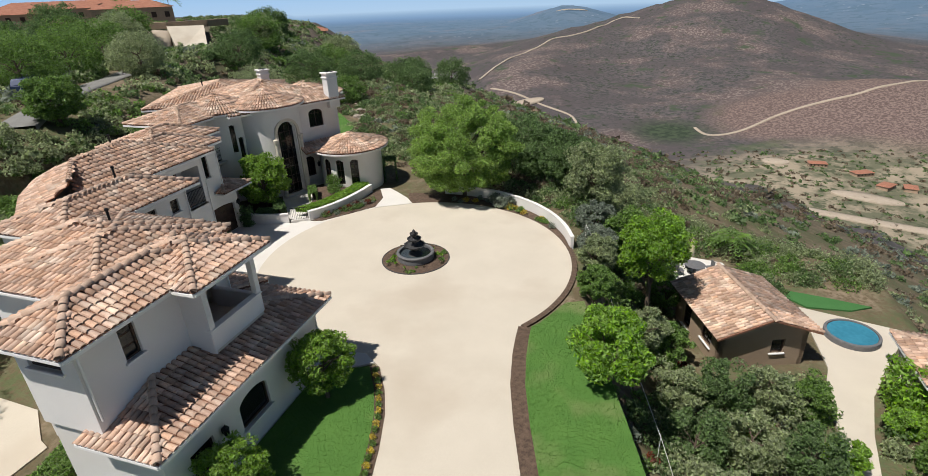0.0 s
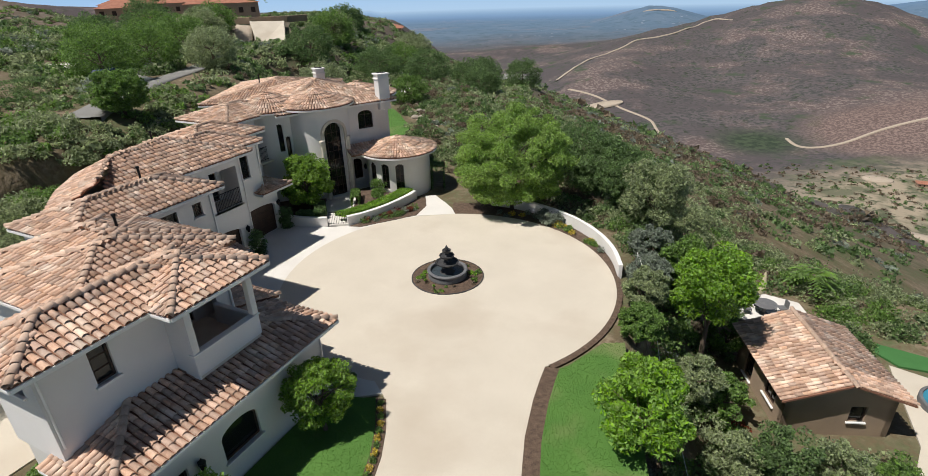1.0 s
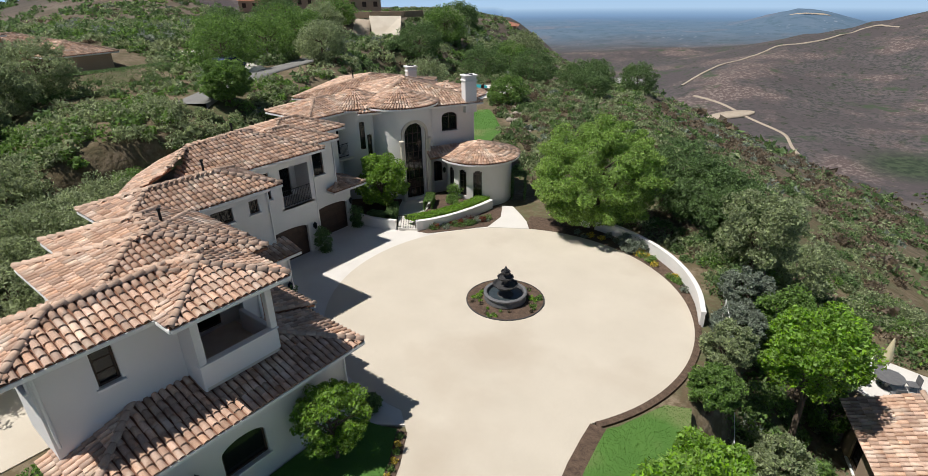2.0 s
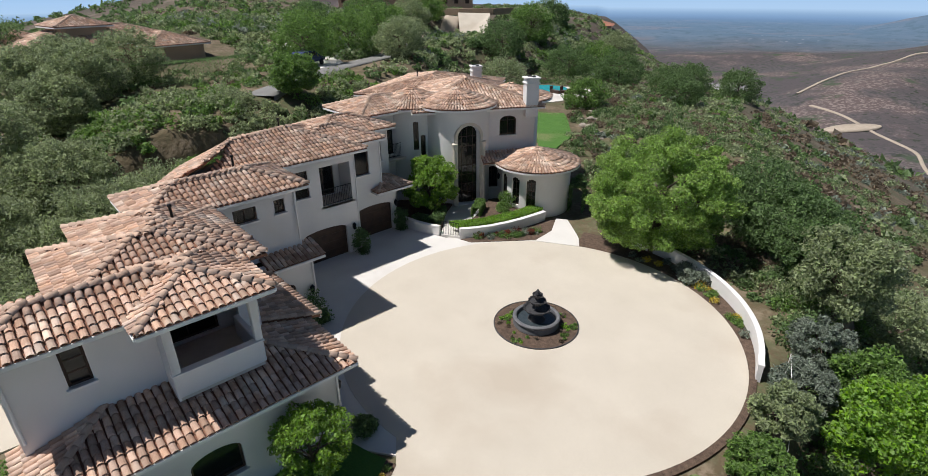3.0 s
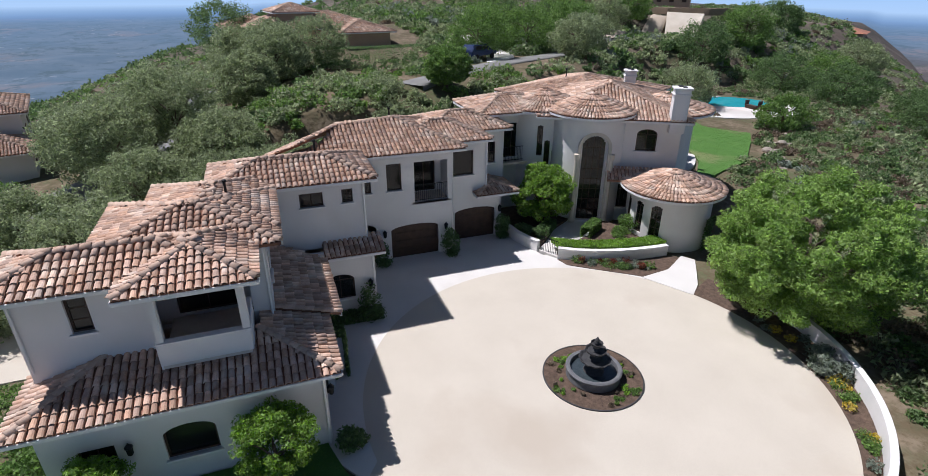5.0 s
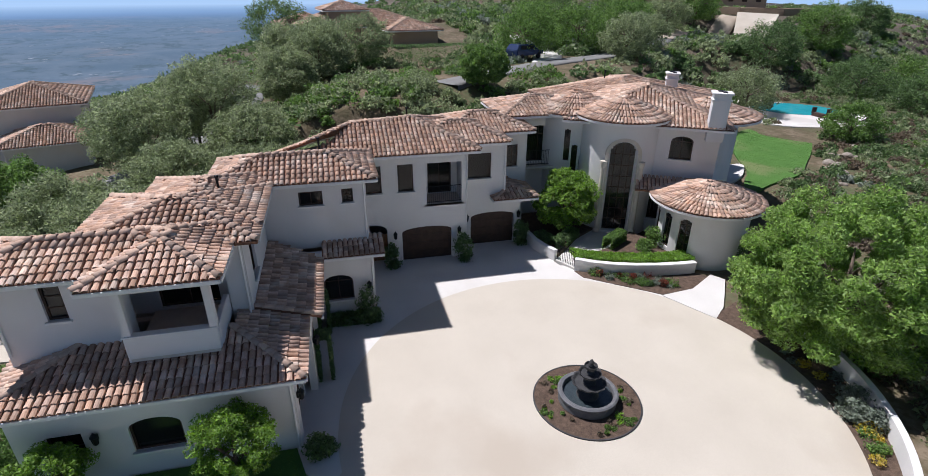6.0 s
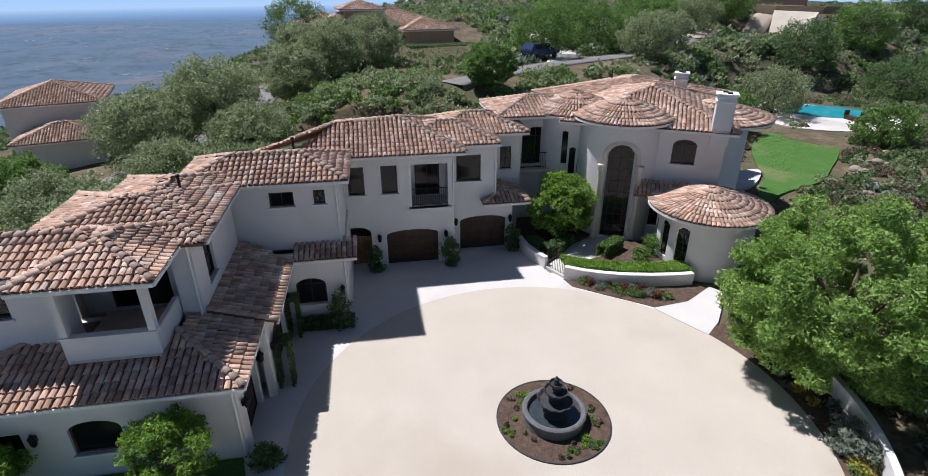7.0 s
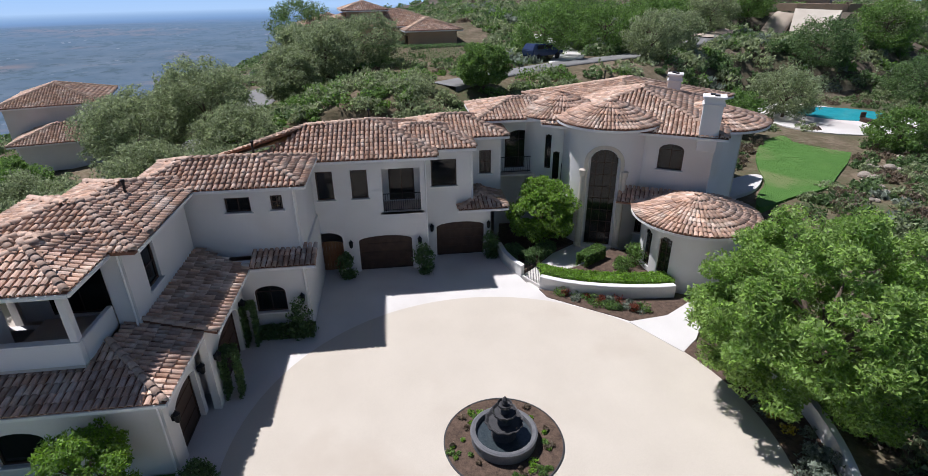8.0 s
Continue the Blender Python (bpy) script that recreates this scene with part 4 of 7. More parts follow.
main = Roof(villa, "upper terracotta tile roof of stepped hips")
EZ = 6.88
main.hip(-16.7, -13.4, 7.35, 13.6, EZ, 0.36, open_sides="n")
main.hip(-16.9, -12.5, 11.0, 14.85, EZ, 0.30, open_sides="w")
main.hip(-20.4, -14.9, 9.6, 15.65, EZ, 0.26, open_sides="en")
main.edge((-15.1, 15.65, EZ), (-20.3, 15.65, EZ))
main.hip(-22.1, -16.2, 10.85, 15.66, EZ + 0.02, 0.28, open_sides="en")
main.hip(-24.6, -20.4, 12.9, 20.1, EZ, 0.34, open_sides="w")
ZE = 6.6
CE = [(-23.8, 13.2), (-26.0, 15.1), (-28.2, 16.8), (-30.1, 18.9), (-31.2, 20.9), (-31.7, 23.2), (-31.9, 26.0)]
CE = [Vector((x, y, ZE)) for x, y in CE]
RA, RB, RC = Vector((-25.2, 17.2, 7.45)), Vector((-27.5, 19.3, 7.68)), Vector((-27.9, 22.7, 7.79))
CR_LINE = [RA, (RA + RB) / 2, RB, (RB + RC) / 2, RC]
main.plane([(-24.6, 17.0, ZE), (-24.6, 26.0, ZE), RC, RB])
main.plane([(-24.6, 26.0, ZE), CE[6], RC])
# the curved rear slope, a facet for each step of its eave
for i in range(6):
    hi = CR_LINE[min(i, 4)]
    main.plane([CE[i + 1], CE[i], hi])
    main.edge(CE[i], CE[i + 1])
    if i < 4:
        main.plane([CE[i + 1], hi, CR_LINE[i + 1]])
main.edge((-24.6, 19.8, ZE), (-24.6, 26.0, ZE))
main.edge((-24.6, 26.0, ZE), CE[6])
for a, b in (((-24.6, 26.0, ZE), RC), (RA, RB), (RB, RC), (CE[6], RC)):
    main.ridge(a, b)
main.hip(-30.4, -25.9, 22.5, 28.15, ZE, 0.36, open_sides="ws")
main.hip(-32.4, -27.8, 24.5, 30.3, ZE + 0.05, 0.34, open_sides="ws")
main.hip(-34.6, -29.5, 28.7, 35.0, 7.15, 0.30, open_sides="n")
main.finish(lambda o: o.x > -14.4)

mid = Roof(villa, "small tiled pent roof over the second garage")
mid.hip(-29.6, -25.75, 27.2, 29.95, 3.15, 0.30, open_sides="w")
mid.finish()

rnd = Roof(villa, "round terracotta roofs of the towers")
rnd.cone(TC, 2.95, 7.35, 0.36)
rnd.cone(SC, 3.0, 7.25, 0.34)
rnd.cone((-28.9, 42.7), 3.4, 6.95, 0.27)
rnd.finish()
for x, y in ((-29.6, 45.6), (-31.4, 46.0)):
    bm = bmesh.new()
    add_lathe(bm, (x, y, 0.6), [(0.2, 0), (0.2, 0.2), (0.14, 0.3), (0.13, 5.8), (0.2, 6.0), (0.2, 6.3)], 14)
    part("column", bm, M_CAST, villa, "pale column of the rear porch")
bay_roof = Roof(villa, "round terracotta roof over the bay")
bay_roof.cone(BC, 3.15, 3.45, 0.30)
bay_roof.finish(lambda o: o.y < 38.6)
back = Roof(villa, "terracotta roof of the rear block")
yaw = math.degrees(math.atan2(GU.y, GU.x))
back.hip(G1.x - 9.3, G1.x + 0.55, G1.y - 0.55, G1.y + 10.0, 7.05, 0.30, yaw, pivot=(G1.x, G1.y, 0))
back.hip(-41.0, -31.0, 35.0, 46.0, 7.1, 0.22, 29, pivot=(-36, 40.5, 0))
back.plane([(-24.9, 35.8, 3.5), (-23.5, 38.6, 3.5), (-24.4, 39.2, 3.95), (-25.9, 36.4, 3.95)])
back.finish()


def chimney(c, s, z0, z1, yaw):
    ch = new("chimney")
    ch.parent = villa
    tagged(ch, "white stucco chimney with a stepped cap")
    flat_box("stack", ch, (*c, (z0 + z1) / 2), (*s, z1 - z0), M_STUCCO, yaw)
    flat_box("cap", ch, (*c, z1 - 0.32), (s[0] + 0.14, s[1] + 0.14, 0.1), M_STUCCO, yaw)
    flat_box("cap", ch, (*c, z1 + 0.04), (s[0] + 0.18, s[1] + 0.18, 0.12), M_STUCCO, yaw)
    for dx in (-0.2, 0.2):
        flat_box("vent_slot", ch, (c[0] + dx, c[1], z1 + 0.13), (0.25, 0.3, 0.06), M_IRON, yaw, 0)


chimney((-24.6, 40.3), (0.95, 0.8), 6.3, 9.05, yaw)
chimney((-32.5, 42.2), (0.8, 0.8), 6.5, 8.95, yaw)

# ---------------------------------------------------------------- plants
rng = np.random.default_rng(7)


def leaf_quads(cent, size, up=0.35, narrow=0.5):
    """Leaf blades round the given centres, turned at random."""
    n = len(cent)
    d = rng.normal(size=(n, 3))
    d[:, 2] += up
    d /= np.linalg.norm(d, axis=1)[:, None]
    a = np.cross(d, rng.normal(size=(n, 3)))
    a /= np.linalg.norm(a, axis=1)[:, None] + 1e-9
    b = np.cross(d, a)
    s = size * rng.uniform(0.6, 1.3, (n, 1))
    a, b = a * s, b * s * narrow
    v = np.stack([cent - a, cent - b * 1.1 + a * 0.7, cent + b * 1.1 + a * 0.7], 1).reshape(-1, 3)
    return v, np.arange(n * 3).reshape(-1, 3)


def crown_points(n, c, r, clumps, spread=0.33, flat=0.0):
    """Leaf places in clumps over an ellipsoid, with gaps and an uneven outline."""
    c, r = np.array(c), np.array(r)
    k = rng.normal(size=(clumps, 3))
    k /= np.linalg.norm(k, axis=1)[:, None]
    k *= rng.uniform(0.45, 0.98, (clumps, 1)) ** 0.6
    k[:, 2] = np.where(k[:, 2] < -0.6, -0.6 + 0.3 * (k[:, 2] + 0.6), k[:, 2])
    k = k * r + c
    cs = rng.uniform(0.6, 1.25, clumps)
    pick = rng.integers(0, clumps, n)
    o = rng.normal(size=(n, 3))
    o /= np.linalg.norm(o, axis=1)[:, None]
    o *= rng.uniform(0.3, 1.0, (n, 1)) ** 0.5
    o[:, 2] *= 0.7
    return k[pick] + o * (spread * r.mean() * cs[pick])[:, None]


def tree(name, x, y, height, r, leaf, n, size, label, category="tree", trunk=0.16, z=None, squash=0.8, clumps=None, base=0.25, narrow=0.5, spread=0.33, group=""):
    z = ground_z(x, y) - 0.05 if z is None else z
    th = empty(name, (0, 0, 0), label, category, group)
    cz = z + height - r * squash
    bm = bmesh.new()
    top = z + max(height * 0.55, 0.4)
    lean = rng.uniform(-0.15, 0.15, 2)
    add_tube(bm, [(x, y, z - 0.1), (x + lean[0] * 0.5, y + lean[1] * 0.5, z + (top - z) * 0.5), (x + lean[0], y + lean[1], top)], [trunk * 1.25, trunk, trunk * 0.6], 8)
    for i in range(6):
        a = i * 1.05 + rng.uniform(-0.3, 0.3)
        s = z + (top - z) * rng.uniform(0.45, 0.95)
        e = (x + math.cos(a) * r * 0.7, y + math.sin(a) * r * 0.7, cz + rng.uniform(-0.1, 0.45) * r)
        add_tube(bm, [(x + lean[0] * 0.6, y + lean[1] * 0.6, s), ((x + e[0]) / 2, (y + e[1]) / 2, (s + e[2]) / 2 + 0.1 * r), e], [trunk * 0.5, trunk * 0.33, trunk * 0.12], 6)
    part("trunk", bm, M_BARK, th)
    p = crown_points(n, (x, y, cz), (r, r, r * squash), clumps or int(26 + r * 16), spread)
    p = p[p[:, 2] > z + height * base * 0.4]
    v, q = leaf_quads(p, size, narrow=narrow)
    bulk("crown", v, q, leaf, th)
    return th


def bush(name, x, y, r, h, leaf, n, size, label, category="shrub", z=None, group=""):
    z = ground_z(x, y) if z is None else z
    p = crown_points(n, (x, y, z + h * 0.45), (r, r, h * 0.6), 34, 0.55)
    p[:, 2] = np.maximum(p[:, 2], z + 0.02)
    v, q = leaf_quads(p, size)
    ob = bulk(name, v, q, leaf)
    return tagged(ob, label, category, group)


def brush(name, spots, leaf, per, size, label, narrow=0.55, squash=0.7):
    """Countless shrubs as one mesh. spots: x, y, radius."""
    pts = []
    if not len(spots):
        return None
    spots = np.array(spots)
    zz = land(spots[:, 0], spots[:, 1])
    for (x, y, r), z in zip(spots, zz):
        n = int(per * rng.uniform(0.7, 1.3))
        d = rng.normal(size=(n, 3))
        d /= np.linalg.norm(d, axis=1)[:, None]
        bumpy = 0.75 + 0.25 * np.sin(d[:, 0] * 5 + x) * np.sin(d[:, 1] * 5 + y) + 0.12 * np.sin(d[:, 2] * 9 + x * 3)
        d[:, 2] = np.abs(d[:, 2]) * squash * rng.uniform(0.8, 1.25)
        pts.append(np.array([x, y, z - 0.1 * r]) + d * (r * bumpy * rng.uniform(0.55, 1.0, n) ** 0.4)[:, None])
    p = np.concatenate(pts)
    sz = size
    v, q = leaf_quads(p, sz, narrow=narrow)
    return tagged(bulk(name, v, q, leaf), label, "brush", kind="stuff")


# large trees round the court
tree("feathery_tree", -12.5, 38.45, 7.7, 4.1, L_FEATHER, 112000, 0.10, "large feathery bright green tree beside the court", trunk=0.24, squash=0.92, clumps=330, narrow=0.36, spread=0.15, z=-0.1, base=0.1)
tree("citrus_tree", -11.0, 14.6, 3.3, 1.3, L_CITRUS, 13000, 0.07, "small round green tree against the white wall", trunk=0.08, squash=1.0, z=-0.1, base=0.1, clumps=130, spread=0.2, narrow=0.4, group="wall shrubs")
tree("citrus_tree", -11.2, 9.3, 2.6, 1.2, L_CITRUS, 12000, 0.07, "small round green tree against the white wall", trunk=0.08, squash=0.95, z=-0.1, base=0.1, clumps=130, spread=0.2, narrow=0.4, group="wall shrubs")
tree("courtyard_tree", -26.6, 32.2, 4.4, 1.85, L_CITRUS, 19000, 0.10, "spreading green tree in the entrance courtyard", trunk=0.1, squash=1.05, z=0.0, base=0.1, clumps=90, spread=0.26)
tree("bright_sapling", -0.1, 18.6, 3.3, 1.55, L_BRIGHT, 9000, 0.11, "light green young tree with drooping leaves on the lawn edge", trunk=0.07, squash=0.85, z=-0.3, base=0.2, narrow=0.4)
tree("bright_sapling", -0.2, 21.0, 2.6, 1.2, L_BRIGHT, 5600, 0.11, "light green young tree with drooping leaves on the lawn edge", trunk=0.06, squash=0.85, z=-0.5, base=0.2, narrow=0.4)
tree("slope_tree", 1.7, 30.2, 7.4, 1.75, L_BRIGHT, 18000, 0.095, "tall fresh green tree on the slope below the wall", trunk=0.13, squash=1.35, base=0.2)
tree("slope_tree", 0.2, 33.8, 5.0, 1.6, L_MID, 13000, 0.095, "rounded green tree on the slope below the wall", trunk=0.12, squash=1.1, base=0.2)
tree("slope_tree", -2.5, 38.5, 5.2, 2.2, L_OLIVE, 15000, 0.10, "grey-green tree on the slope below the wall", trunk=0.14, squash=1.0, base=0.2)
tree("slope_tree", -5.5, 42.5, 5.0, 2.4, L_DARK, 15000, 0.11, "dark green oak below the court wall", trunk=0.16, base=0.2)
tree("slope_tree", -9.0, 46.0, 5.2, 2.8, L_DARK, 16000, 0.115, "dark green oak below the court wall", trunk=0.16, base=0.2)
tree("slope_tree", -0.5, 44.5, 4.2, 2.2, L_OLIVE, 11000, 0.105, "grey-green tree on the slope below the wall", trunk=0.14, base=0.2)
for i, (x, y, h, r, lf, lab) in enumerate([
    (-32, 13.5, 5.6, 3.2, L_OLIVE, "wide olive tree behind the villa"), (-35.5, 17.0, 5.2, 2.8, L_OLIVE, "wide olive tree behind the villa"), (-27.0, 6.5, 5.2, 3.0, L_OLIVE, "wide olive tree behind the villa"),
    (-30.5, 3.0, 5.0, 2.8, L_OLIVE, "wide olive tree behind the villa"), (-40, 5.0, 7.6, 3.3, L_OLIVE, "grey-green olive tree by the back lane"), (-44, 9.0, 7.6, 3.4, L_OLIVE, "grey-green olive tree by the back lane"),
    (-46, 2.0, 6.4, 3.0, L_OLIVE, "grey-green olive tree by the back lane"), (-44.6, 31.6, 4.0, 2.0, L_MID, "dense green tree beside the lane"), (-55.5, 17.5, 5.4, 3.0, L_OLIVE, "grey olive tree before the neighbour's house"),
    (-59, 22, 5.2, 3.0, L_OLIVE, "grey olive tree before the neighbour's house"), (-52, 14.5, 4.8, 2.8, L_OLIVE, "grey olive tree before the neighbour's house"), (-78, 12.1, 9.5, 4.0, L_DARK, "tall dark pine on the hilltop"),
    (-44.5, 55.0, 4.6, 2.2, L_MID, "round green tree by the pool terrace"), (-66, 50, 6.0, 3.6, L_MID, "round green tree beside the lane"), (-62, 41.5, 6.0, 3.4, L_MID, "round green tree beside the lane"),
    (-72, 60, 6.5, 3.6, L_MID, "spreading green tree on the bank"), (-64, 58, 5.0, 3.2, L_OLIVE, "spreading green tree on the bank"), (-50, 64, 5.5, 3.0, L_OLIVE, "spreading green tree above the pool"),
    (-64, 78, 6.0, 3.6, L_DARK, "dark green tree beyond the pool"), (-56, 86, 6.0, 4.0, L_DARK, "dark green tree beyond the pool"), (-70, 92, 6.5, 4.0, L_MID, "green tree beyond the pool"),
    (-45, 84, 5.0, 3.4, L_DARK, "dark green oak on the ridge"), (-40, 94, 5.0, 3.4, L_DARK, "dark green oak on the ridge"), (-47, 104, 5.5, 3.8, L_DARK, "dark green oak on the ridge"), (-38, 66, 3.6, 2.4, L_MID, "green shrub-tree along the lawn"),
    (-50, 118, 6, 4.0, L_DARK, "dark green oak on the ridge"), (-44, 128, 6, 4.2, L_DARK, "dark green oak on the ridge"), (-60, 100, 6, 4.0, L_MID, "green tree beyond the pool"),
    (-70, 46, 6.0, 3.2, L_MID, "round green tree beside the hill drive"), (-76, 50, 6.0, 3.4, L_DARK, "round dark tree beside the hill drive"), (-80, 62, 6.0, 3.6, L_MID, "round green tree on the hilltop"), (-84, 74, 6.5, 3.6, L_OLIVE, "round grey-green tree on the hilltop"), (-92, 70, 6.5, 3.8, L_DARK, "round dark tree on the hilltop"), (-72, 95, 6.0, 3.6, L_OLIVE, "round grey-green tree on the hilltop"), (-99, 90, 6.0, 3.8, L_MID, "round green tree on the hilltop"), (-82, 112, 6.0, 4.0, L_DARK, "round dark tree on the hilltop"), (-68, 118, 6.5, 4.0, L_OLIVE, "round grey-green tree on the ridge"), (-57, 52, 5.2, 2.8, L_OLIVE, "spreading green tree on the bank"),
    (-36, -2, 4.6, 2.5, L_MID, "bright green shrub-tree by the neighbour's drive"), (-33, -5, 3.6, 2.2, L_BRIGHT, "bright green shrub-tree by the neighbour's drive"),
]):
    dist = math.hypot(x - 2, y - 15)
    tree("hill_tree", x, y, h, r * 1.08, lf, int((11000 + 3500 * r) * (1.0 if dist < 60 else 0.45)), 0.085 + 0.0009 * dist, lab, trunk=0.13, squash=0.85, base=0.1, clumps=int(90 + 30 * r), spread=0.22, narrow=0.36, group="hill trees")

# shrubs: slope below the court, bank behind the villa, ridge and valley sides
def scatter(n, x0, x1, y0, y1, r0, r1, keep):
    x, y = rng.uniform(x0, x1, n), rng.uniform(y0, y1, n)
    k = keep(x, y)
    x, y = x[k], y[k]
    return np.stack([x, y, rng.uniform(r0, r1, len(x))], 1)


def east_of_court(x, y):
    d = np.hypot(x + 12.2, y - 27.1)
    edge = np.interp(y, [-20, 3, 9, 13, 18, 22, 26, 31, 36, 42], [12, 5.5, 3.4, 2.4, 1.2, 0.0, -1.0, -1.6, -4.2, -12.5])
    cas = ((x > 4.6 - (y - 26.8) * 0.3) & (x < 12.2) & (y > 26.2 + (x - 5) * 0.2) & (y < 35.5)) | ((x > 10.5) & (x < 19) & (y > 24.5) & (y < 39)) | ((x > 2.8) & (x < 8.6) & (y > 35.5) & (y < 41.8))
    path = (np.abs(x - np.interp(y, [17, 21, 24, 27], [10.5, 11.1, 11.6, 12.0])) < 1.2) & (y > 16) & (y < 27)
    return (x > edge + 0.3) & ~cas & ~path & (d > np.where(y > 30, 11.0, 10.2))


near_zone = lambda k: (lambda x, y: east_of_court(x, y) & (np.sin(x * 0.9 + k) * np.sin(y * 0.7 + 2 * k) > -0.8))
brush("slope_shrubs", scatter(260, -6, 18, 8, 52, 0.6, 1.5, near_zone(0)), L_MID, 480, 0.095, "mixed green shrubs on the slope beside the lawn", squash=1.0)
brush("slope_shrubs", scatter(330, -6, 18, 8, 52, 0.6, 1.6, near_zone(1)), L_OLIVE, 480, 0.095, "olive green shrubs on the slope beside the lawn", squash=1.0)
brush("slope_shrubs", scatter(270, -6, 18, 8, 52, 0.6, 1.5, near_zone(2)), L_DARK, 480, 0.095, "dark green shrubs on the slope beside the lawn", squash=1.0)
brush("slope_shrubs", scatter(70, -6, 18, 8, 44, 0.4, 0.9, near_zone(3)), L_GREY, 300, 0.085, "silver-leaved shrubs on the slope beside the lawn")
brush("dry_shrubs", scatter(150, -6, 18, 8, 52, 0.4, 0.9, near_zone(4)), L_DRY, 280, 0.085, "dry brown brush among the shrubs")
brush("red_shrubs", scatter(20, -2, 8, 8, 30, 0.4, 0.8, near_zone(5)), L_RED, 300, 0.08, "reddish shrubs among the green")
for x, y, h, r, lf, lab in ((3.2, 23.5, 2.6, 1.3, L_OLIVE, "rounded grey-green shrub on the slope"), (5.6, 24.2, 2.8, 1.4, L_DARK, "rounded dark shrub above the guest house"), (7.6, 24.6, 2.6, 1.4, L_OLIVE, "rounded grey-green shrub above the guest house"), (9.4, 24.8, 2.4, 1.2, L_MID, "rounded green shrub above the guest house"), (4.0, 20.2, 2.8, 1.4, L_DARK, "rounded dark shrub on the slope"), (6.4, 20.8, 2.8, 1.5, L_OLIVE, "rounded grey-green shrub on the slope"), (8.8, 20.6, 2.6, 1.4, L_DARK, "rounded dark shrub on the slope"), (4.6, 16.6, 2.6, 1.4, L_OLIVE, "rounded grey-green shrub on the slope"), (7.4, 16.8, 2.8, 1.5, L_DARK, "rounded dark shrub on the slope"), (9.8, 17.4, 2.2, 1.1, L_BRIGHT, "light green shrub beside the garden walk"), (10.2, 21.4, 1.8, 0.9, L_BRIGHT, "light green shrub beside the garden walk"), (3.0, 27.0, 2.6, 1.2, L_MID, "green shrub above the guest house"), (1.6, 26.2, 2.8, 1.2, L_OLIVE, "grey-green shrub on the slope"), (3.0, 33.0, 2.6, 1.2, L_MID, "green shrub beside the guest house"), (2.4, 36.4, 2.8, 1.4, L_DARK, "dark shrub beside the patio"), (14.4, 22.4, 1.8, 1.0, L_MID, "green shrub beside the garden walk"), (15.4, 19.6, 1.8, 1.0, L_OLIVE, "grey-green shrub beside the garden walk"), (13.6, 24.6, 1.4, 0.8, L_BRIGHT, "light green shrub by the stone hut")):
    tree("slope_shrub", x, y, h, r, lf, 6500, 0.085, lab, "shrub", trunk=0.06, squash=0.95, base=0.0, clumps=46, spread=0.3, group="slope shrubs")


def ridge_east(x, y):
    xr = np.interp(y, [-120, -40, 10, 36, 62, 100, 150, 260], [8, 0, -3, -6, -16, -34, -52, -110])
    out = (x > xr + 3) & ((y > 46) | (x > 20))
    return out


wild = lambda k: (lambda x, y: ridge_east(x, y) & (np.sin(x * 0.11 + k) + np.sin(y * 0.09 + 2.3 * k) + rng.normal(0, 0.5, len(x)) > -0.4))
for k, (lf, lab, nn) in enumerate(((L_DARK, "dark green chaparral on the hillside", 2300), (L_OLIVE, "olive green chaparral on the hillside", 1900), (L_DRY, "dry brown brush on the hillside", 3600), (L_GREY, "grey-green chaparral on the hillside", 900))):
    brush("chaparral", scatter(nn, -60, 120, 20, 260, 0.6, 1.7, wild(k)), lf, 56, 0.29, lab)
for k, (lf, lab, nn) in enumerate(((L_DARK, "dark brush on the far valley side", 2600), (L_DRY, "dry brush on the far valley side", 2200))):
    brush("valley_brush", scatter(nn, -150, 420, 150, 620, 1.6, 3.6, lambda x, y: ridge_east(x, y) & (rng.uniform(size=len(x)) > 0.3)), lf, 16, 1.1, lab)


LANE = [(-45.2, 28.2), (-47.2, 30.7), (-50, 34), (-56, 42), (-60.5, 51), (-66, 60), (-78, 70)]
SIDE_DRIVE = [(-56, 42), (-64.5, 45.4), (-75, 44)]
BACK_LANE = [(-33, -4), (-42, 1), (-51, 5.5), (-59, 8.6), (-70, 8.5), (-84, 4)]
HILL_DRIVE = [(-78, 70), (-86, 80), (-92, 88), (-99, 98)]


def bank(x, y):
    lane = np.zeros(x.shape, bool)
    for line, half in ((LANE, 2.6), (SIDE_DRIVE, 2.3), (BACK_LANE, 3.2), (HILL_DRIVE, 2.4)):
        for (ax, ay), (bx, by) in zip(line, line[1:]):
            t = np.clip(((x - ax) * (bx - ax) + (y - ay) * (by - ay)) / ((bx - ax) ** 2 + (by - ay) ** 2), 0, 1)
            lane |= np.hypot(x - ax - t * (bx - ax), y - ay - t * (by - ay)) < half
    villa_in = (x > -42) & (y > 10) & (y < 49) & (x > np.interp(y, [8, 14, 20, 28, 36, 49], [-23, -27, -31.5, -35, -42, -42]))
    lawn = ((x + 38) / 8.5) ** 2 + ((y - 55.5) / 11.5) ** 2 < 1
    pool = np.hypot(x + 51, y - 73) < 11
    court2 = (np.abs(x + 29) < 4.5) & (np.abs(y - 9) < 5)
    drive_up = (np.abs((y - 14) - (x - 2.6) * -0.896) < 6) & (x < -86) & (x > -122)
    houses = drive_up | (np.hypot(x + 74, y - 25) < 12) | (np.hypot(x + 55, y + 9) < 11)
    xr = np.interp(y, [-120, -40, 10, 36, 62, 100, 150, 260], [8, 0, -3, -6, -16, -34, -52, -110])
    return (x < np.where(y > 45, xr + 2, -24)) & ~lane & ~villa_in & ~lawn & ~pool & ~court2 & ~houses


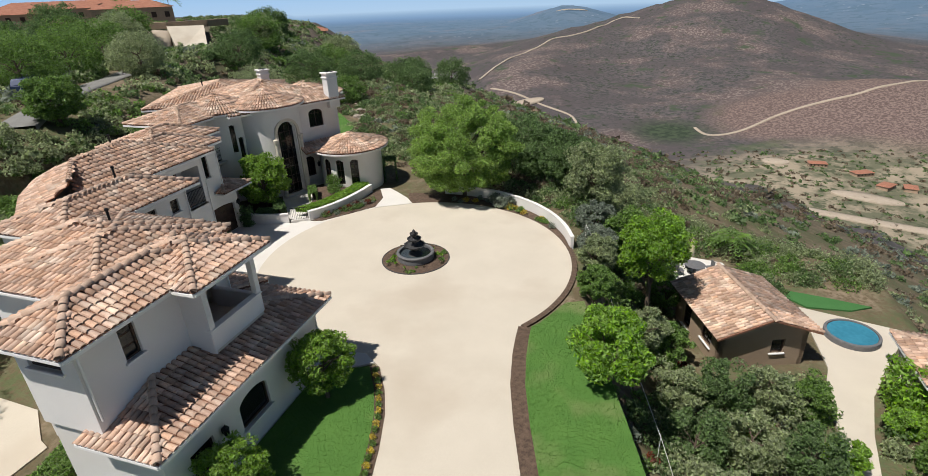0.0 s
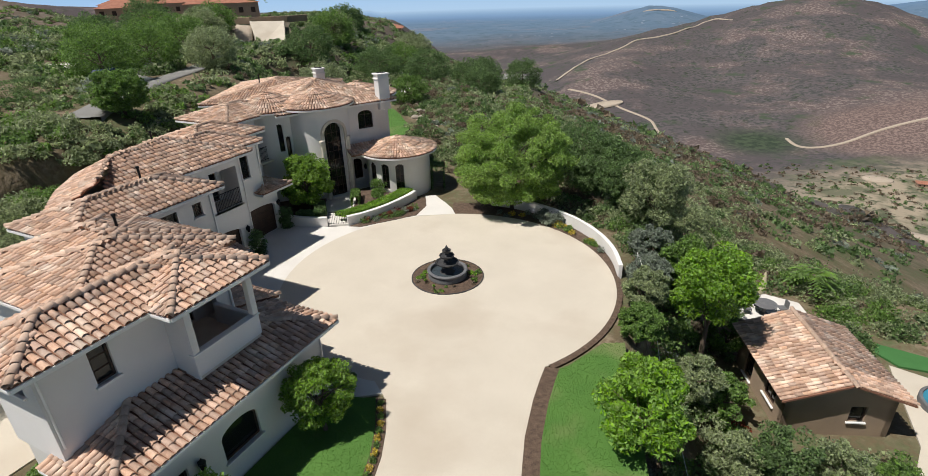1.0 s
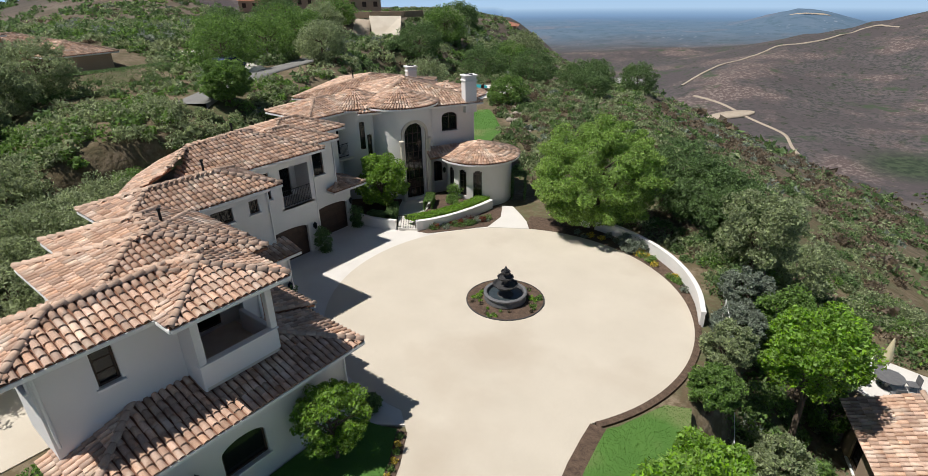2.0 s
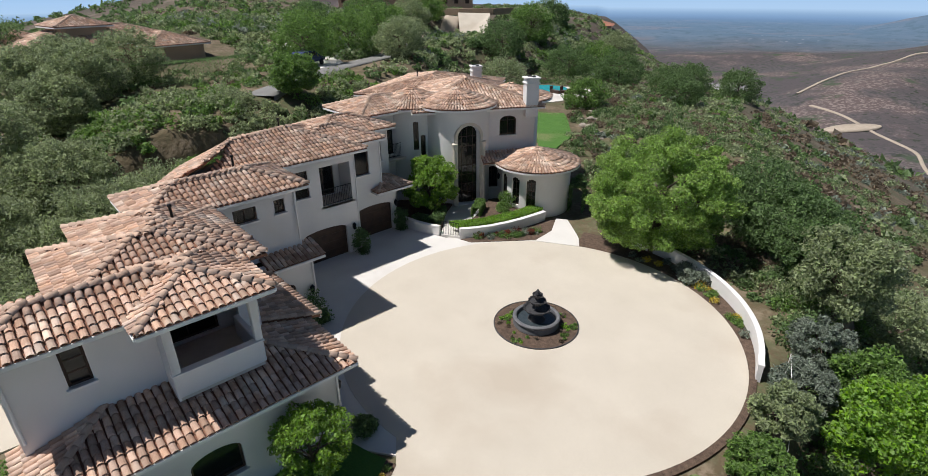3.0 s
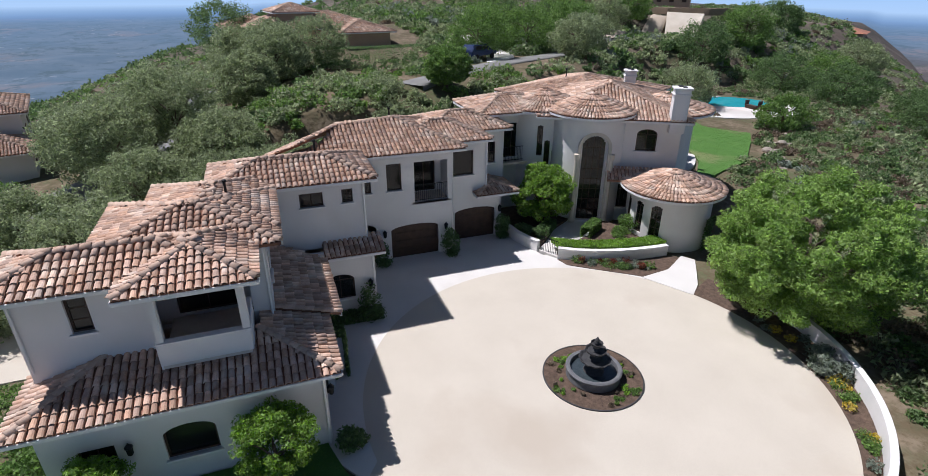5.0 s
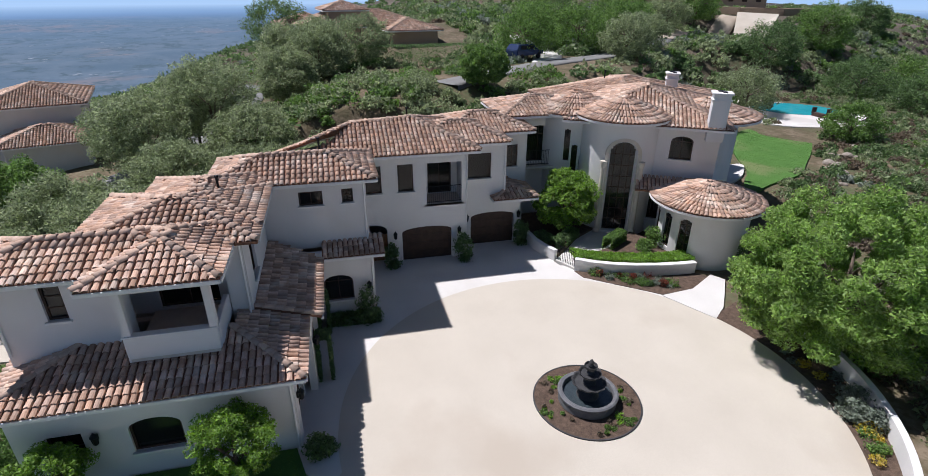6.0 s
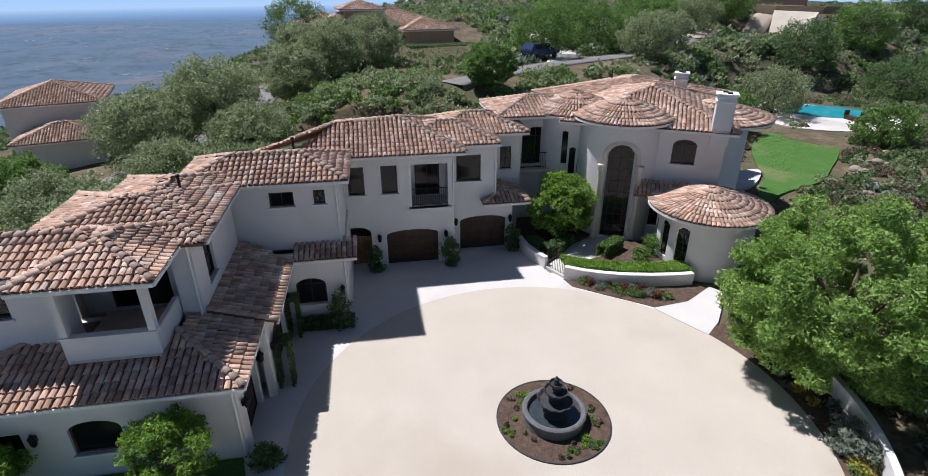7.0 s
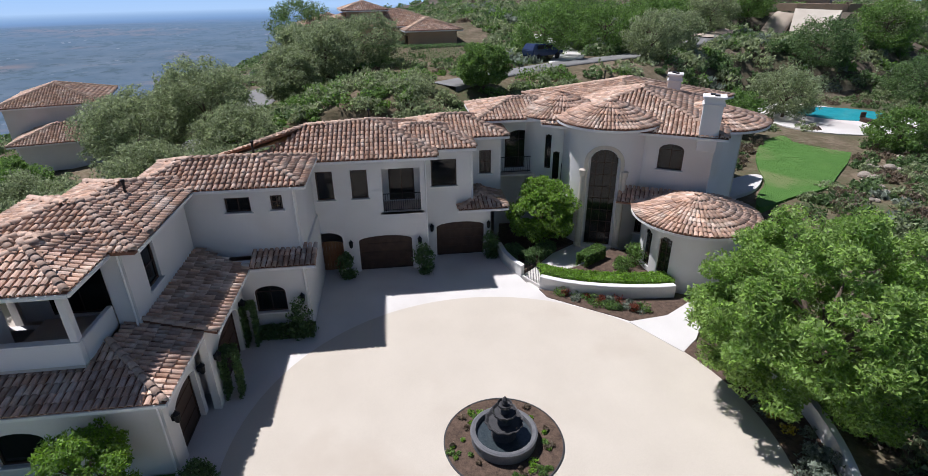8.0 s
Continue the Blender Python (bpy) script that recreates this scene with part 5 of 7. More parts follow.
for k, (lf, lab, nn, r0, r1) in enumerate(((L_DARK, "dark green shrubs on the bank behind the villa", 1500, 0.5, 1.7), (L_OLIVE, "olive green shrubs on the bank behind the villa", 2200, 0.5, 1.6), (L_MID, "green shrubs on the bank behind the villa", 1100, 0.4, 1.4), (L_DRY, "dry brown brush on the bank", 900, 0.4, 0.9), (L_GREY, "silver shrubs on the bank", 160, 0.5, 1.2))):
    brush("bank_shrubs", scatter(int(nn * 1.25), -130, -10, -50, 150, r0, r1, lambda x, y: bank(x, y)), lf, 74, 0.25, lab)

ring = lambda x, y: (np.hypot(x + 12.2, y - 27.1) > 12.2) & (np.hypot((x + 38) / 7.5, (y - 55.5) / 11.5) > 1) & (np.hypot(x + 51, y - 73) > 10) & (x > -19 - (y - 40) * 0.9) & (x < 6) & ~((x < -15.5) & (y < 43.5))
for k, (lf, lab, nn) in enumerate(((L_DARK, "dark green shrubs below the court and lawn", 440), (L_OLIVE, "olive green shrubs below the court and lawn", 400), (L_DRY, "dry brown shrubs below the court and lawn", 300))):
    brush("ridge_shrubs", scatter(nn, -50, 6, 39, 84, 0.5, 1.4, ring), lf, 200, 0.13, lab)
for x, y, h, r, lf, lab in ((-7.2, 44.6, 5.4, 2.6, L_DARK, "dark green oak crowding the court wall"), (-4.2, 40.3, 4.4, 2.0, L_DARK, "dark green oak crowding the court wall"), (-2.0, 34.6, 2.9, 1.3, L_GREY, "silver-leaved shrub below the wall end"), (-1.6, 31.4, 2.6, 1.2, L_GREY, "silver-leaved shrub below the wall end"), (-1.4, 28.2, 2.4, 1.1, L_OLIVE, "grey-green shrub beside the court"), (-1.2, 25.6, 2.2, 1.0, L_MID, "green shrub beside the court"),
                          (-30.5, 10.5, 4.4, 3.0, L_OLIVE, "wide olive tree behind the villa"), (-34, 8.0, 5.2, 3.0, L_OLIVE, "wide olive tree behind the villa"), (-39, 12.5, 6.0, 3.2, L_OLIVE, "wide olive tree behind the villa"), (-37, 20.5, 4.6, 2.6, L_MID, "round green tree on the bank"), (-25.0, 2.0, 4.2, 2.6, L_OLIVE, "wide olive tree behind the villa"), (-49, 6.5, 7.0, 3.2, L_OLIVE, "grey-green olive tree by the back lane"), (-63, 14, 6.2, 3.4, L_OLIVE, "grey-green olive tree on the hilltop"), (-66, 17.5, 5.2, 3.2, L_OLIVE, "grey-green olive tree on the hilltop")):
    tree("hill_tree", x, y, h, r, lf, int(9000 + 4200 * r), 0.075 + 0.0011 * math.hypot(x - 2, y - 15), lab, trunk=0.11, squash=0.9, base=0.05, clumps=int(90 + 30 * r), spread=0.22, narrow=0.36, group="hill trees")

near_bank = lambda x, y: bank(x, y) & (x > -50) & (y > 8)
brush("bank_shrubs", scatter(330, -52, -27, 8, 40, 0.6, 1.5, near_bank), L_OLIVE, 215, 0.142, "grey-green shrubs close behind the villa", squash=0.9)
brush("bank_shrubs", scatter(260, -52, -27, 8, 40, 0.6, 1.4, near_bank), L_MID, 200, 0.142, "green shrubs close behind the villa", squash=0.9)
brush("lane_shrubs", [(-42.4, 25.4, 1.5), (-43.8, 26.4, 1.4), (-44.9, 25.6, 1.5), (-42.8, 28.0, 1.1), (-40.6, 25.0, 1.3), (-40.8, 27.4, 1.1), (-46.6, 26.0, 1.5), (-41.6, 30.2, 1.0)], L_OLIVE, 900, 0.10, "grey-green shrubs along the lane behind the villa", squash=1.0)
hill_side = lambda x, y: bank(x, y) & (np.hypot(x + 91, y - 96) > 9) & (np.hypot(x + 84, y - 90) > 6)
for lf, lab, nn in ((L_OLIVE, "grey-green shrubs covering the hill above the lane", 620), (L_DARK, "dark shrubs covering the hill above the lane", 420), (L_MID, "fresh green shrubs covering the hill above the lane", 260), (L_GREY, "silver shrubs covering the hill above the lane", 160)):
    brush("hill_shrubs", scatter(nn, -112, -56, 36, 118, 0.7, 1.9, hill_side), lf, 150, 0.26, lab, squash=0.95)


def lawn_edge(x, y):
    spine = [(-27.5, 46), (-33, 53), (-38, 57.5), (-43, 62.5)]
    gap = np.full(x.shape, 99.0)
    for (ax, ay), (bx, by) in zip(spine, spine[1:]):
        t = np.clip(((x - ax) * (bx - ax) + (y - ay) * (by - ay)) / ((bx - ax) ** 2 + (by - ay) ** 2), 0, 1)
        gap = np.minimum(gap, np.hypot(x - ax - t * (bx - ax), y - ay - t * (by - ay)))
    return (gap > 3.7) & (np.hypot(x + 48.6, y - 69) > 8.2) & (x + y * 0.56 > -13) | ((gap > 3.7) & (np.hypot(x + 48.6, y - 69) > 8.2) & (y > 54))


for lf, lab, nn in ((L_OLIVE, "grey-green shrubs edging the rear lawn", 620), (L_DRY, "dry brown shrubs edging the rear lawn", 320), (L_DARK, "dark shrubs edging the rear lawn", 380)):
    brush("lawn_edge_shrubs", scatter(nn, -58, -20, 46, 84, 0.4, 1.0, lawn_edge), lf, 190, 0.13, lab, squash=0.9)
far_bank = lambda x, y: bank(x, y) & (np.hypot(x + 75, y - 20) > 45)
brush("bank_shrubs", scatter(600, -190, -60, -70, 60, 1.0, 2.4, far_bank), L_DARK, 50, 0.4, "dark shrubs on the far side of the hill")

wall_foot = lambda x, y: (np.hypot(x - CX, y - CY) > 12.1) & (np.hypot(x - CX, y - CY) < 16.5) & (np.arctan2(y - CY, x - CX) < 1.75)
brush("wall_foot_shrubs", scatter(150, -14, 5, 27, 43, 0.4, 0.9, wall_foot), L_DARK, 220, 0.11, "dark green shrubs at the foot of the court wall")
brush("wall_foot_shrubs", scatter(110, -14, 5, 27, 43, 0.4, 0.8, wall_foot), L_OLIVE, 220, 0.11, "grey-green shrubs at the foot of the court wall")

# ---------------------------------------------------------------- court edges: soil, lawns, walls
def ring_strip(inner, outer):
    return inner + outer[::-1]


wall_r = lambda a: 9.62 + 1.6 * max(0.0, (a - 24.5) / 73.5)
arc = [(-35 + 3 * i) for i in range(51)]
inner = [(CX + 9.47 * math.cos(radians(a)), CY + 9.47 * math.sin(radians(a))) for a in arc]
outer = [(CX + (wall_r(a) + 0.15) * math.cos(radians(a)), CY + (wall_r(a) + 0.15) * math.sin(radians(a))) for a in arc]
slab("planting_bed", ring_strip(inner, outer), -0.3, 0.035, M_SOIL, "brown mulched planting bed along the court", "planting bed")
bed_r = [(-4.52, 21.5)] + NECK_R[:7]
slab("planting_bed", ring_strip([(x - 0.02, y) for x, y in bed_r], [(x + 0.62, y + 0.1) for x, y in bed_r]), -0.3, 0.04, M_SOIL, "brown mulched strip beside the drive", "planting bed")
bed_l = NECK_L[:1:-1]
slab("planting_bed", ring_strip([(x + 0.02, y) for x, y in bed_l], [(x - 0.42, y - 0.12) for x, y in bed_l]), -0.3, 0.04, M_SOIL, "brown mulched strip beside the drive", "planting bed")
lawn_r_in = [(x + 0.6, y + 0.1) for x, y in bed_r][::-1]
lawn_r = lawn_r_in + [(-3.6, 22.0), (-2.6, 24.2), (-1.7, 24.6), (-1.0, 22.0), (-0.4, 20.0), (0.7, 16.5), (1.6, 13.5), (3.0, 9.0), (4.6, 3.1)]
lawn_l = [(x - 0.40, y - 0.12) for x, y in bed_l] + [(-12.25, 3.0), (-12.25, 16.2), (-10.8, 16.6)]


def lawn(name, poly, z, label, blades, hgt=0.028):
    slab(name, poly, -0.4, z, M_GRASS, label, "lawn")
    xs, ys = [p[0] for p in poly], [p[1] for p in poly]
    n = blades * 3
    px, py = rng.uniform(min(xs), max(xs), n), rng.uniform(min(ys), max(ys), n)
    ins = np.zeros(n, bool)
    for (ax, ay), (bx, by) in zip(poly, poly[1:] + poly[:1]):
        c = ((ay > py) != (by > py)) & (px < (bx - ax) * (py - ay) / (by - ay + 1e-12) + ax)
        ins ^= c
    px, py = px[ins][:blades], py[ins][:blades]
    v, q = leaf_quads(np.stack([px, py, np.full(len(px), z + 0.015)], 1), hgt, up=0.2, narrow=0.35)
    tagged(bulk("grass", v, q, M_BLADE), "short green mown grass", "grass", kind="stuff")


border = [(-1.9, 24.6), (-1.0, 22.0), (-0.3, 20.0), (0.8, 16.5), (1.7, 13.5), (3.1, 9.0)]
for lf, lab, nn in ((L_GREY, "silver grasses along the lawn edge", 26), (L_MID, "low green plants along the lawn edge", 30), (L_DRY, "dry brown plants along the lawn edge", 18), (L_RED, "reddish plants along the lawn edge", 6)):
    yy = rng.uniform(9, 24.5, nn)
    xx = np.interp(-yy, [-p[1] for p in border], [p[0] for p in border]) + rng.uniform(0.1, 1.0, nn)
    brush("border_plants", np.stack([xx, yy, rng.uniform(0.25, 0.55, nn)], 1), lf, 260, 0.07, lab, squash=1.0)
lawn("lawn", lawn_r, 0.05, "mown green lawn strip beside the drive", 40000)
lawn("lawn", lawn_l, 0.05, "mown green lawn between drive and house", 30000)


def curved_wall(name, pts, thick, z0, z1, material, label, category="wall", cap=True):
    """A wall along points, with a slightly wider coping."""
    th = empty(name, (0, 0, 0), label, category, kind="structure")
    P = [Vector((*p, 0)) for p in pts]
    nrm = []
    for i in range(len(P)):
        d = (P[min(i + 1, len(P) - 1)] - P[max(i - 1, 0)]).normalized()
        nrm.append(Vector((-d.y, d.x, 0)))
    for nm, t, a, b, m in ((("wall_body", thick, z0, z1 - (0.08 if cap else 0), material),) + ((("coping", thick + 0.05, z1 - 0.08, z1, M_STUCCO),) if cap else ())):
        bm = bmesh.new()
        add_prism(bm, [(p + n * t / 2).to_tuple()[:2] for p, n in zip(P, nrm)] + [(p - n * t / 2).to_tuple()[:2] for p, n in zip(P[::-1], nrm[::-1])], a, b)
        part(nm, bm, m, th)
    return th


curved_wall("garden_wall", [(CX + (wall_r(a) + 0.18) * math.cos(radians(a)), CY + (wall_r(a) + 0.18) * math.sin(radians(a))) for a in range(22, 101, 3)], 0.2, -0.8, 0.80, M_STUCCO, "curved low white stucco wall round the court")
pl = [(-22.2, 31.0), (-21.6, 31.9), (-21.15, 32.9), (-20.8, 34.0), (-20.55, 35.2), (-20.4, 36.4), (-20.35, 37.4)]
curved_wall("planter_wall", pl, 0.26, -0.2, 0.72, M_STUCCO, "curved white planter wall before the round bay")
slab("planter_soil", [(x - 0.1, y) for x, y in pl] + [(-21.6, 38.0), (-22.9, 37.0), (-24.6, 36.6), (-25.2, 36.0), (-23.6, 34.1), (-23.0, 32.5), (-22.3, 31.25)], -0.2, 0.5, M_SOIL, "soil filling of the raised planter", "planting bed")
curved_wall("courtyard_wall", [(-26.4, 29.6), (-25.2, 29.7), (-24.2, 30.0), (-23.45, 30.35)], 0.22, -0.2, 0.7, M_STUCCO, "low white wall edging the courtyard bed")
slab("front_bed", [(-22.0, 30.9), (-21.2, 31.1), (-20.2, 32.35), (-19.0, 33.9), (-18.5, 34.5), (-18.7, 36.4), (-19.6, 38.0), (-20.2, 37.6), (-20.7, 34.0), (-21.5, 31.9)], -0.3, 0.045, M_SOIL, "mulched flower bed before the planter", "planting bed")
slab("garden_path", [(-18.5, 34.3), (-16.0, 35.7), (-16.8, 36.7), (-17.9, 37.6), (-19.2, 38.6), (-19.9, 38.2), (-18.75, 36.3)], -0.3, 0.055, M_APRON, "pale concrete garden path leaving the court", "path")
slab("entrance_walk", [(-23.3, 30.3), (-22.1, 30.95), (-22.9, 32.6), (-23.6, 34.1), (-25.3, 36.1), (-25.9, 36.6), (-26.9, 35.3), (-26.9, 34.6), (-25.6, 32.6), (-24.2, 31.3)], -0.3, 0.16, M_APRON, "pale stone walk to the entrance door", "path")
slab("courtyard_bed", [(-26.4, 29.6), (-23.5, 30.3), (-24.3, 31.35), (-25.65, 32.6), (-26.9, 34.6), (-28.4, 33.6), (-30.0, 31.8), (-30.0, 30.2)], -0.3, 0.3, M_SOIL, "planted courtyard bed", "planting bed")
gate = railing("garden_gate", (-23.3, 30.4), (-22.25, 30.98), 0.06, 1.0, None, label="low iron garden gate at the entrance walk")
tagged(gate, category="gate")
# box hedge, planter grass and courtyard planting
p = rng.uniform(0, 1, (16000, 2))
poly_a = np.array(pl)
k = (p[:, 0] * (len(pl) - 1)).astype(int)
f = (p[:, 0] * (len(pl) - 1) - k)[:, None]
cent = poly_a[k] * (1 - f) + poly_a[k + 1] * f
cent = np.column_stack([cent[:, 0] - 0.22 - p[:, 1] * 1.0, cent[:, 1] + 0.1, rng.uniform(0.55, 0.85, len(p))])
v, q = leaf_quads(cent, 0.09, up=0.1, narrow=0.3)
tagged(bulk("ornamental_grass", v, q, L_BRIGHT), "dense green groundcover filling the planter", "groundcover", kind="stuff")


def hedge(name, pts, w, h, z, leaf, n, label):
    P = np.array(pts)
    t = rng.uniform(0, len(P) - 1.001, n)
    i = t.astype(int)
    f = (t - i)[:, None]
    c = P[i] * (1 - f) + P[i + 1] * f
    side = rng.integers(0, 3, n)
    ox = np.where(side == 0, rng.uniform(-w / 2, w / 2, n), np.where(side == 1, -w / 2, w / 2)) + rng.normal(0, 0.03, n)
    oz = np.where(side == 0, h, rng.uniform(0, h, n)) + rng.normal(0, 0.03, n)
    d = P[np.minimum(i + 1, len(P) - 1)] - P[i]
    d /= np.linalg.norm(d, axis=1)[:, None]
    v, q = leaf_quads(np.column_stack([c[:, 0] - d[:, 1] * ox, c[:, 1] + d[:, 0] * ox, z + oz]), 0.07)
    return tagged(bulk(name, v, q, leaf), label, "hedge")


hedge("box_hedge", [(-24.3, 35.0), (-23.3, 33.5)], 0.55, 0.7, 0.45, L_MID, 5200, "clipped green box hedge beside the entrance")
hedge("box_hedge", [(-26.0, 30.2), (-24.6, 30.6), (-24.7, 31.2), (-26.0, 32.6)], 0.7, 0.5, 0.3, L_DARK, 7000, "clipped dark hedge round the courtyard bed")
hedge("box_hedge", [(-19.8, 40.2), (-20.4, 41.4)], 1.0, 2.0, -0.1, L_DARK, 3000, "tall clipped green shrub beside the round bay")
hedge("clipped_hedge", [(-15.6, 17.25), (-16.3, 17.25)], 0.5, 2.1, 0.0, L_DARK, 3600, "tall dark clipped hedge against the pier")
hedge("clipped_hedge", [(-18.9, 17.2), (-19.6, 17.2)], 0.45, 2.0, 0.0, L_DARK, 3400, "tall dark clipped hedge against the wall")
hedge("low_hedge", [(-19.75, 17.3), (-19.7, 19.8)], 0.6, 0.4, 0.0, L_DARK, 3600, "low dark groundcover along the wall foot")
hedge("clipped_hedge", [(-57.5, 21.5), (-56.5, 27.0), (-57.5, 33.0)], 2.4, 2.4, ground_z(-57, 27) - 0.3, L_DARK, 9000, "long dark clipped hedge beside the lane")
for x, y, r, h, lf, lab in ((-24.7, 20.95, 0.33, 1.5, L_DARK, "narrow clipped shrub between the garage doors"), (-24.7, 25.1, 0.42, 1.7, L_DARK, "narrow clipped shrub between the garage doors"), (-26.0, 29.0, 0.36, 1.6, L_DARK, "narrow clipped shrub beside the garage door"),
                            (-19.6, 19.3, 0.45, 1.7, L_DARK, "climbing rose bush against the wall"), 
                            (-12.0, 17.0, 0.5, 0.6, L_DARK, "low dark groundcover by the corner"), (-23.2, 36.6, 0.5, 1.3, L_MID, "green shrub beside the entrance"), (-22.6, 35.6, 0.45, 0.9, L_MID, "green shrub beside the entrance")):
    bush("clipped_shrub", x, y, r, h, lf, 1500, 0.075, lab, z=0.0 if y < 30 else 0.3, group="clipped shrubs")
for i in range(26):
    t = i / 25
    a = 40 + 55 * rng.uniform()
    rr = rng.uniform(9.7, wall_r(a) - 0.15)
    bush("bed_plant", CX + rr * math.cos(radians(a)), CY + rr * math.sin(radians(a)), rng.uniform(0.14, 0.3), rng.uniform(0.15, 0.35), (L_MID, L_YELLOW, L_GREY)[i % 3], 160, 0.06, ("small green bedding plant in the mulch", "small yellow flowers in the mulch", "silver bedding plant in the mulch")[i % 3], "bedding plant", z=0.03, group="bedding plants")
for x, y in ((-9.6, 37.0), (-8.6, 36.7), (-9.1, 36.4)):
    bush("glossy_shrub", x, y, 0.5, 0.75, L_GREY, 800, 0.08, "blue-green leafy shrub at the court wall", z=0.03, group="glossy shrubs")
for i in range(30):
    t = rng.uniform()
    x, y = -21.2 + 2.3 * t + rng.uniform(-0.4, 0.2), 31.9 + 3.6 * t + rng.uniform(-0.3, 0.5)
    bush("bed_plant", x, y, rng.uniform(0.12, 0.34), rng.uniform(0.15, 0.4), (L_MID, L_DARK, L_RED, L_GREY)[i % 4], 170, 0.06, ("small green bedding plant in the mulch", "small dark bedding plant in the mulch", "small red-leaved plant in the mulch", "silver bedding plant in the mulch")[i % 4], "bedding plant", z=0.04, group="bedding plants")
for i in range(24):
    t = i / 23
    y = 16.6 - 7.4 * t
    x = np.interp(-y, [-16.95, -15.6, -14.34, -12.64, -11.5, -9.0], [-9.85, -8.96, -8.35, -7.8, -7.52, -6.9])
    bush("bed_plant", float(x) - 0.25, float(y), 0.12, 0.2, L_YELLOW if i % 2 else L_MID, 120, 0.05, "small yellow flowers in the mulch" if i % 2 else "small green bedding plant in the mulch", "bedding plant", z=0.04, group="bedding plants")

# ---------------------------------------------------------------- fountain
slab("fountain_bed", circle(CX, CY, 2.05, 0, 360 - 5, 71), 0.0, 0.06, M_SOIL, "round mulched bed round the fountain", "planting bed")
bm = bmesh.new()
for i in range(72):
    a = 2 * math.pi * i / 72
    add_box(bm, (CX + 2.06 * math.cos(a), CY + 2.06 * math.sin(a), 0.04), (0.05, 0.185, 0.07), Matrix.Rotation(a, 4, "Z"))
tagged(part("bed_edging", bm, M_FOUNT), "thin dark edging round the fountain bed", "edging", kind="structure")
fount = empty("fountain", (0, 0, 0), "three-tiered dark stone fountain in a grey round basin", "fountain")
bm = bmesh.new()
add_lathe(bm, (CX, CY, 0.05), [(1.06, 0), (1.12, 0.05), (1.10, 0.32), (1.16, 0.40), (1.16, 0.46), (1.10, 0.50), (0.98, 0.48), (0.96, 0.40), (0.94, 0.1), (0.0001, 0.1)], 56)
part("basin", bm, M_BASIN, fount, "round grey stone basin", smooth=False)
bm = bmesh.new()
add_lathe(bm, (CX, CY, 0.05), [(0.95, 0.26), (0.95, 0.30), (0.0001, 0.30)], 48)
M_WATER = mat("fountain_water", (0.03, 0.04, 0.045), (0.06, 0.075, 0.08), 6, 0.12, 0.5, 25, spec=0.6)
part("water", bm, M_WATER, fount)
bm = bmesh.new()
add_lathe(bm, (CX, CY, 0.05), [(0.42, 0.1), (0.44, 0.3), (0.34, 0.42), (0.22, 0.55), (0.20, 0.72), (0.26, 0.8), (0.26, 0.9), (0.17, 0.96), (0.13, 1.1), (0.13, 1.25), (0.18, 1.33), (0.1, 1.42), (0.08, 1.6)], 24)
part("pedestal", bm, M_FOUNT, fount)
for nm, r, z in (("lower_bowl", 0.66, 0.86), ("middle_bowl", 0.43, 1.28), ("upper_bowl", 0.25, 1.6)):
    bm = bmesh.new()
    seg = 48
    prof = [(0.12, -0.16), (0.5 * r, -0.13), (0.86 * r, -0.04), (r, 0.05), (r, 0.09), (0.93 * r, 0.08), (0.8 * r, 0.01), (0.0001, 0.0)]
    rings = []
    for rr, h in prof:
        rings.append([bm.verts.new((CX + rr * (1 + (0.035 * math.cos(12 * 2 * math.pi * i / seg) if rr > 0.7 * r else 0)) * math.cos(2 * math.pi * i / seg), CY + rr * (1 + (0.035 * math.cos(12 * 2 * math.pi * i / seg) if rr > 0.7 * r else 0)) * math.sin(2 * math.pi * i / seg), 0.05 + z + h)) for i in range(seg)])
    for a, b in zip(rings, rings[1:]):
        for i in range(seg):
            j = (i + 1) % seg
            bm.faces.new((a[i], a[j], b[j], b[i]))
    part(nm, bm, M_FOUNT, fount)
bm = bmesh.new()
add_lathe(bm, (CX, CY, 1.62), [(0.05, 0), (0.09, 0.06), (0.11, 0.13), (0.08, 0.2), (0.1, 0.26), (0.05, 0.34), (0.01, 0.4)], 16)
part("finial", bm, M_FOUNT, fount)
for i in range(46):
    a, rr = rng.uniform(0, 2 * math.pi), rng.uniform(1.3, 1.93)
    bush("bed_plant", CX + rr * math.cos(a), CY + rr * math.sin(a), rng.uniform(0.06, 0.16), rng.uniform(0.06, 0.16), (L_MID, L_BRIGHT, L_DRY)[i % 3], 90, 0.05, ("small green bedding plant in the mulch", "small light green plant in the mulch", "withered brown plant in the mulch")[i % 3], "bedding plant", z=0.06, group="bedding plants")

# ---------------------------------------------------------------- guest house, spa and stone hut on the lower terrace
ZC0 = -5.1
casita = empty("guest_house", (0, 0, 0), "small tan stucco guest house with a terracotta gable roof", "house")
CU, CV = Vector((0.937, 0.35, 0)).normalized(), Vector((-0.35, 0.937, 0)).normalized()
C0 = Vector((5.35, 26.8, 0))
cp = lambda u, v, z: tuple(C0 + CU * u + CV * v + Vector((0, 0, z)))
c2 = lambda u, v: cp(u, v, 0)[:2]
LEN, WID = 6.4, 5.9
walled(casita, c2(0.45, 0.5), c2(WID - 0.45, 0.5), ZC0 - 0.6, -2.75, [((3.0, 3.75, ZC0 + 0.9, ZC0 + 1.8, 0), "window", (0, 0))], material=M_TANWALL)
walled(casita, c2(WID - 0.45, 0.5), c2(WID - 0.45, LEN - 0.4), ZC0 - 0.6, -2.75, material=M_TANWALL)
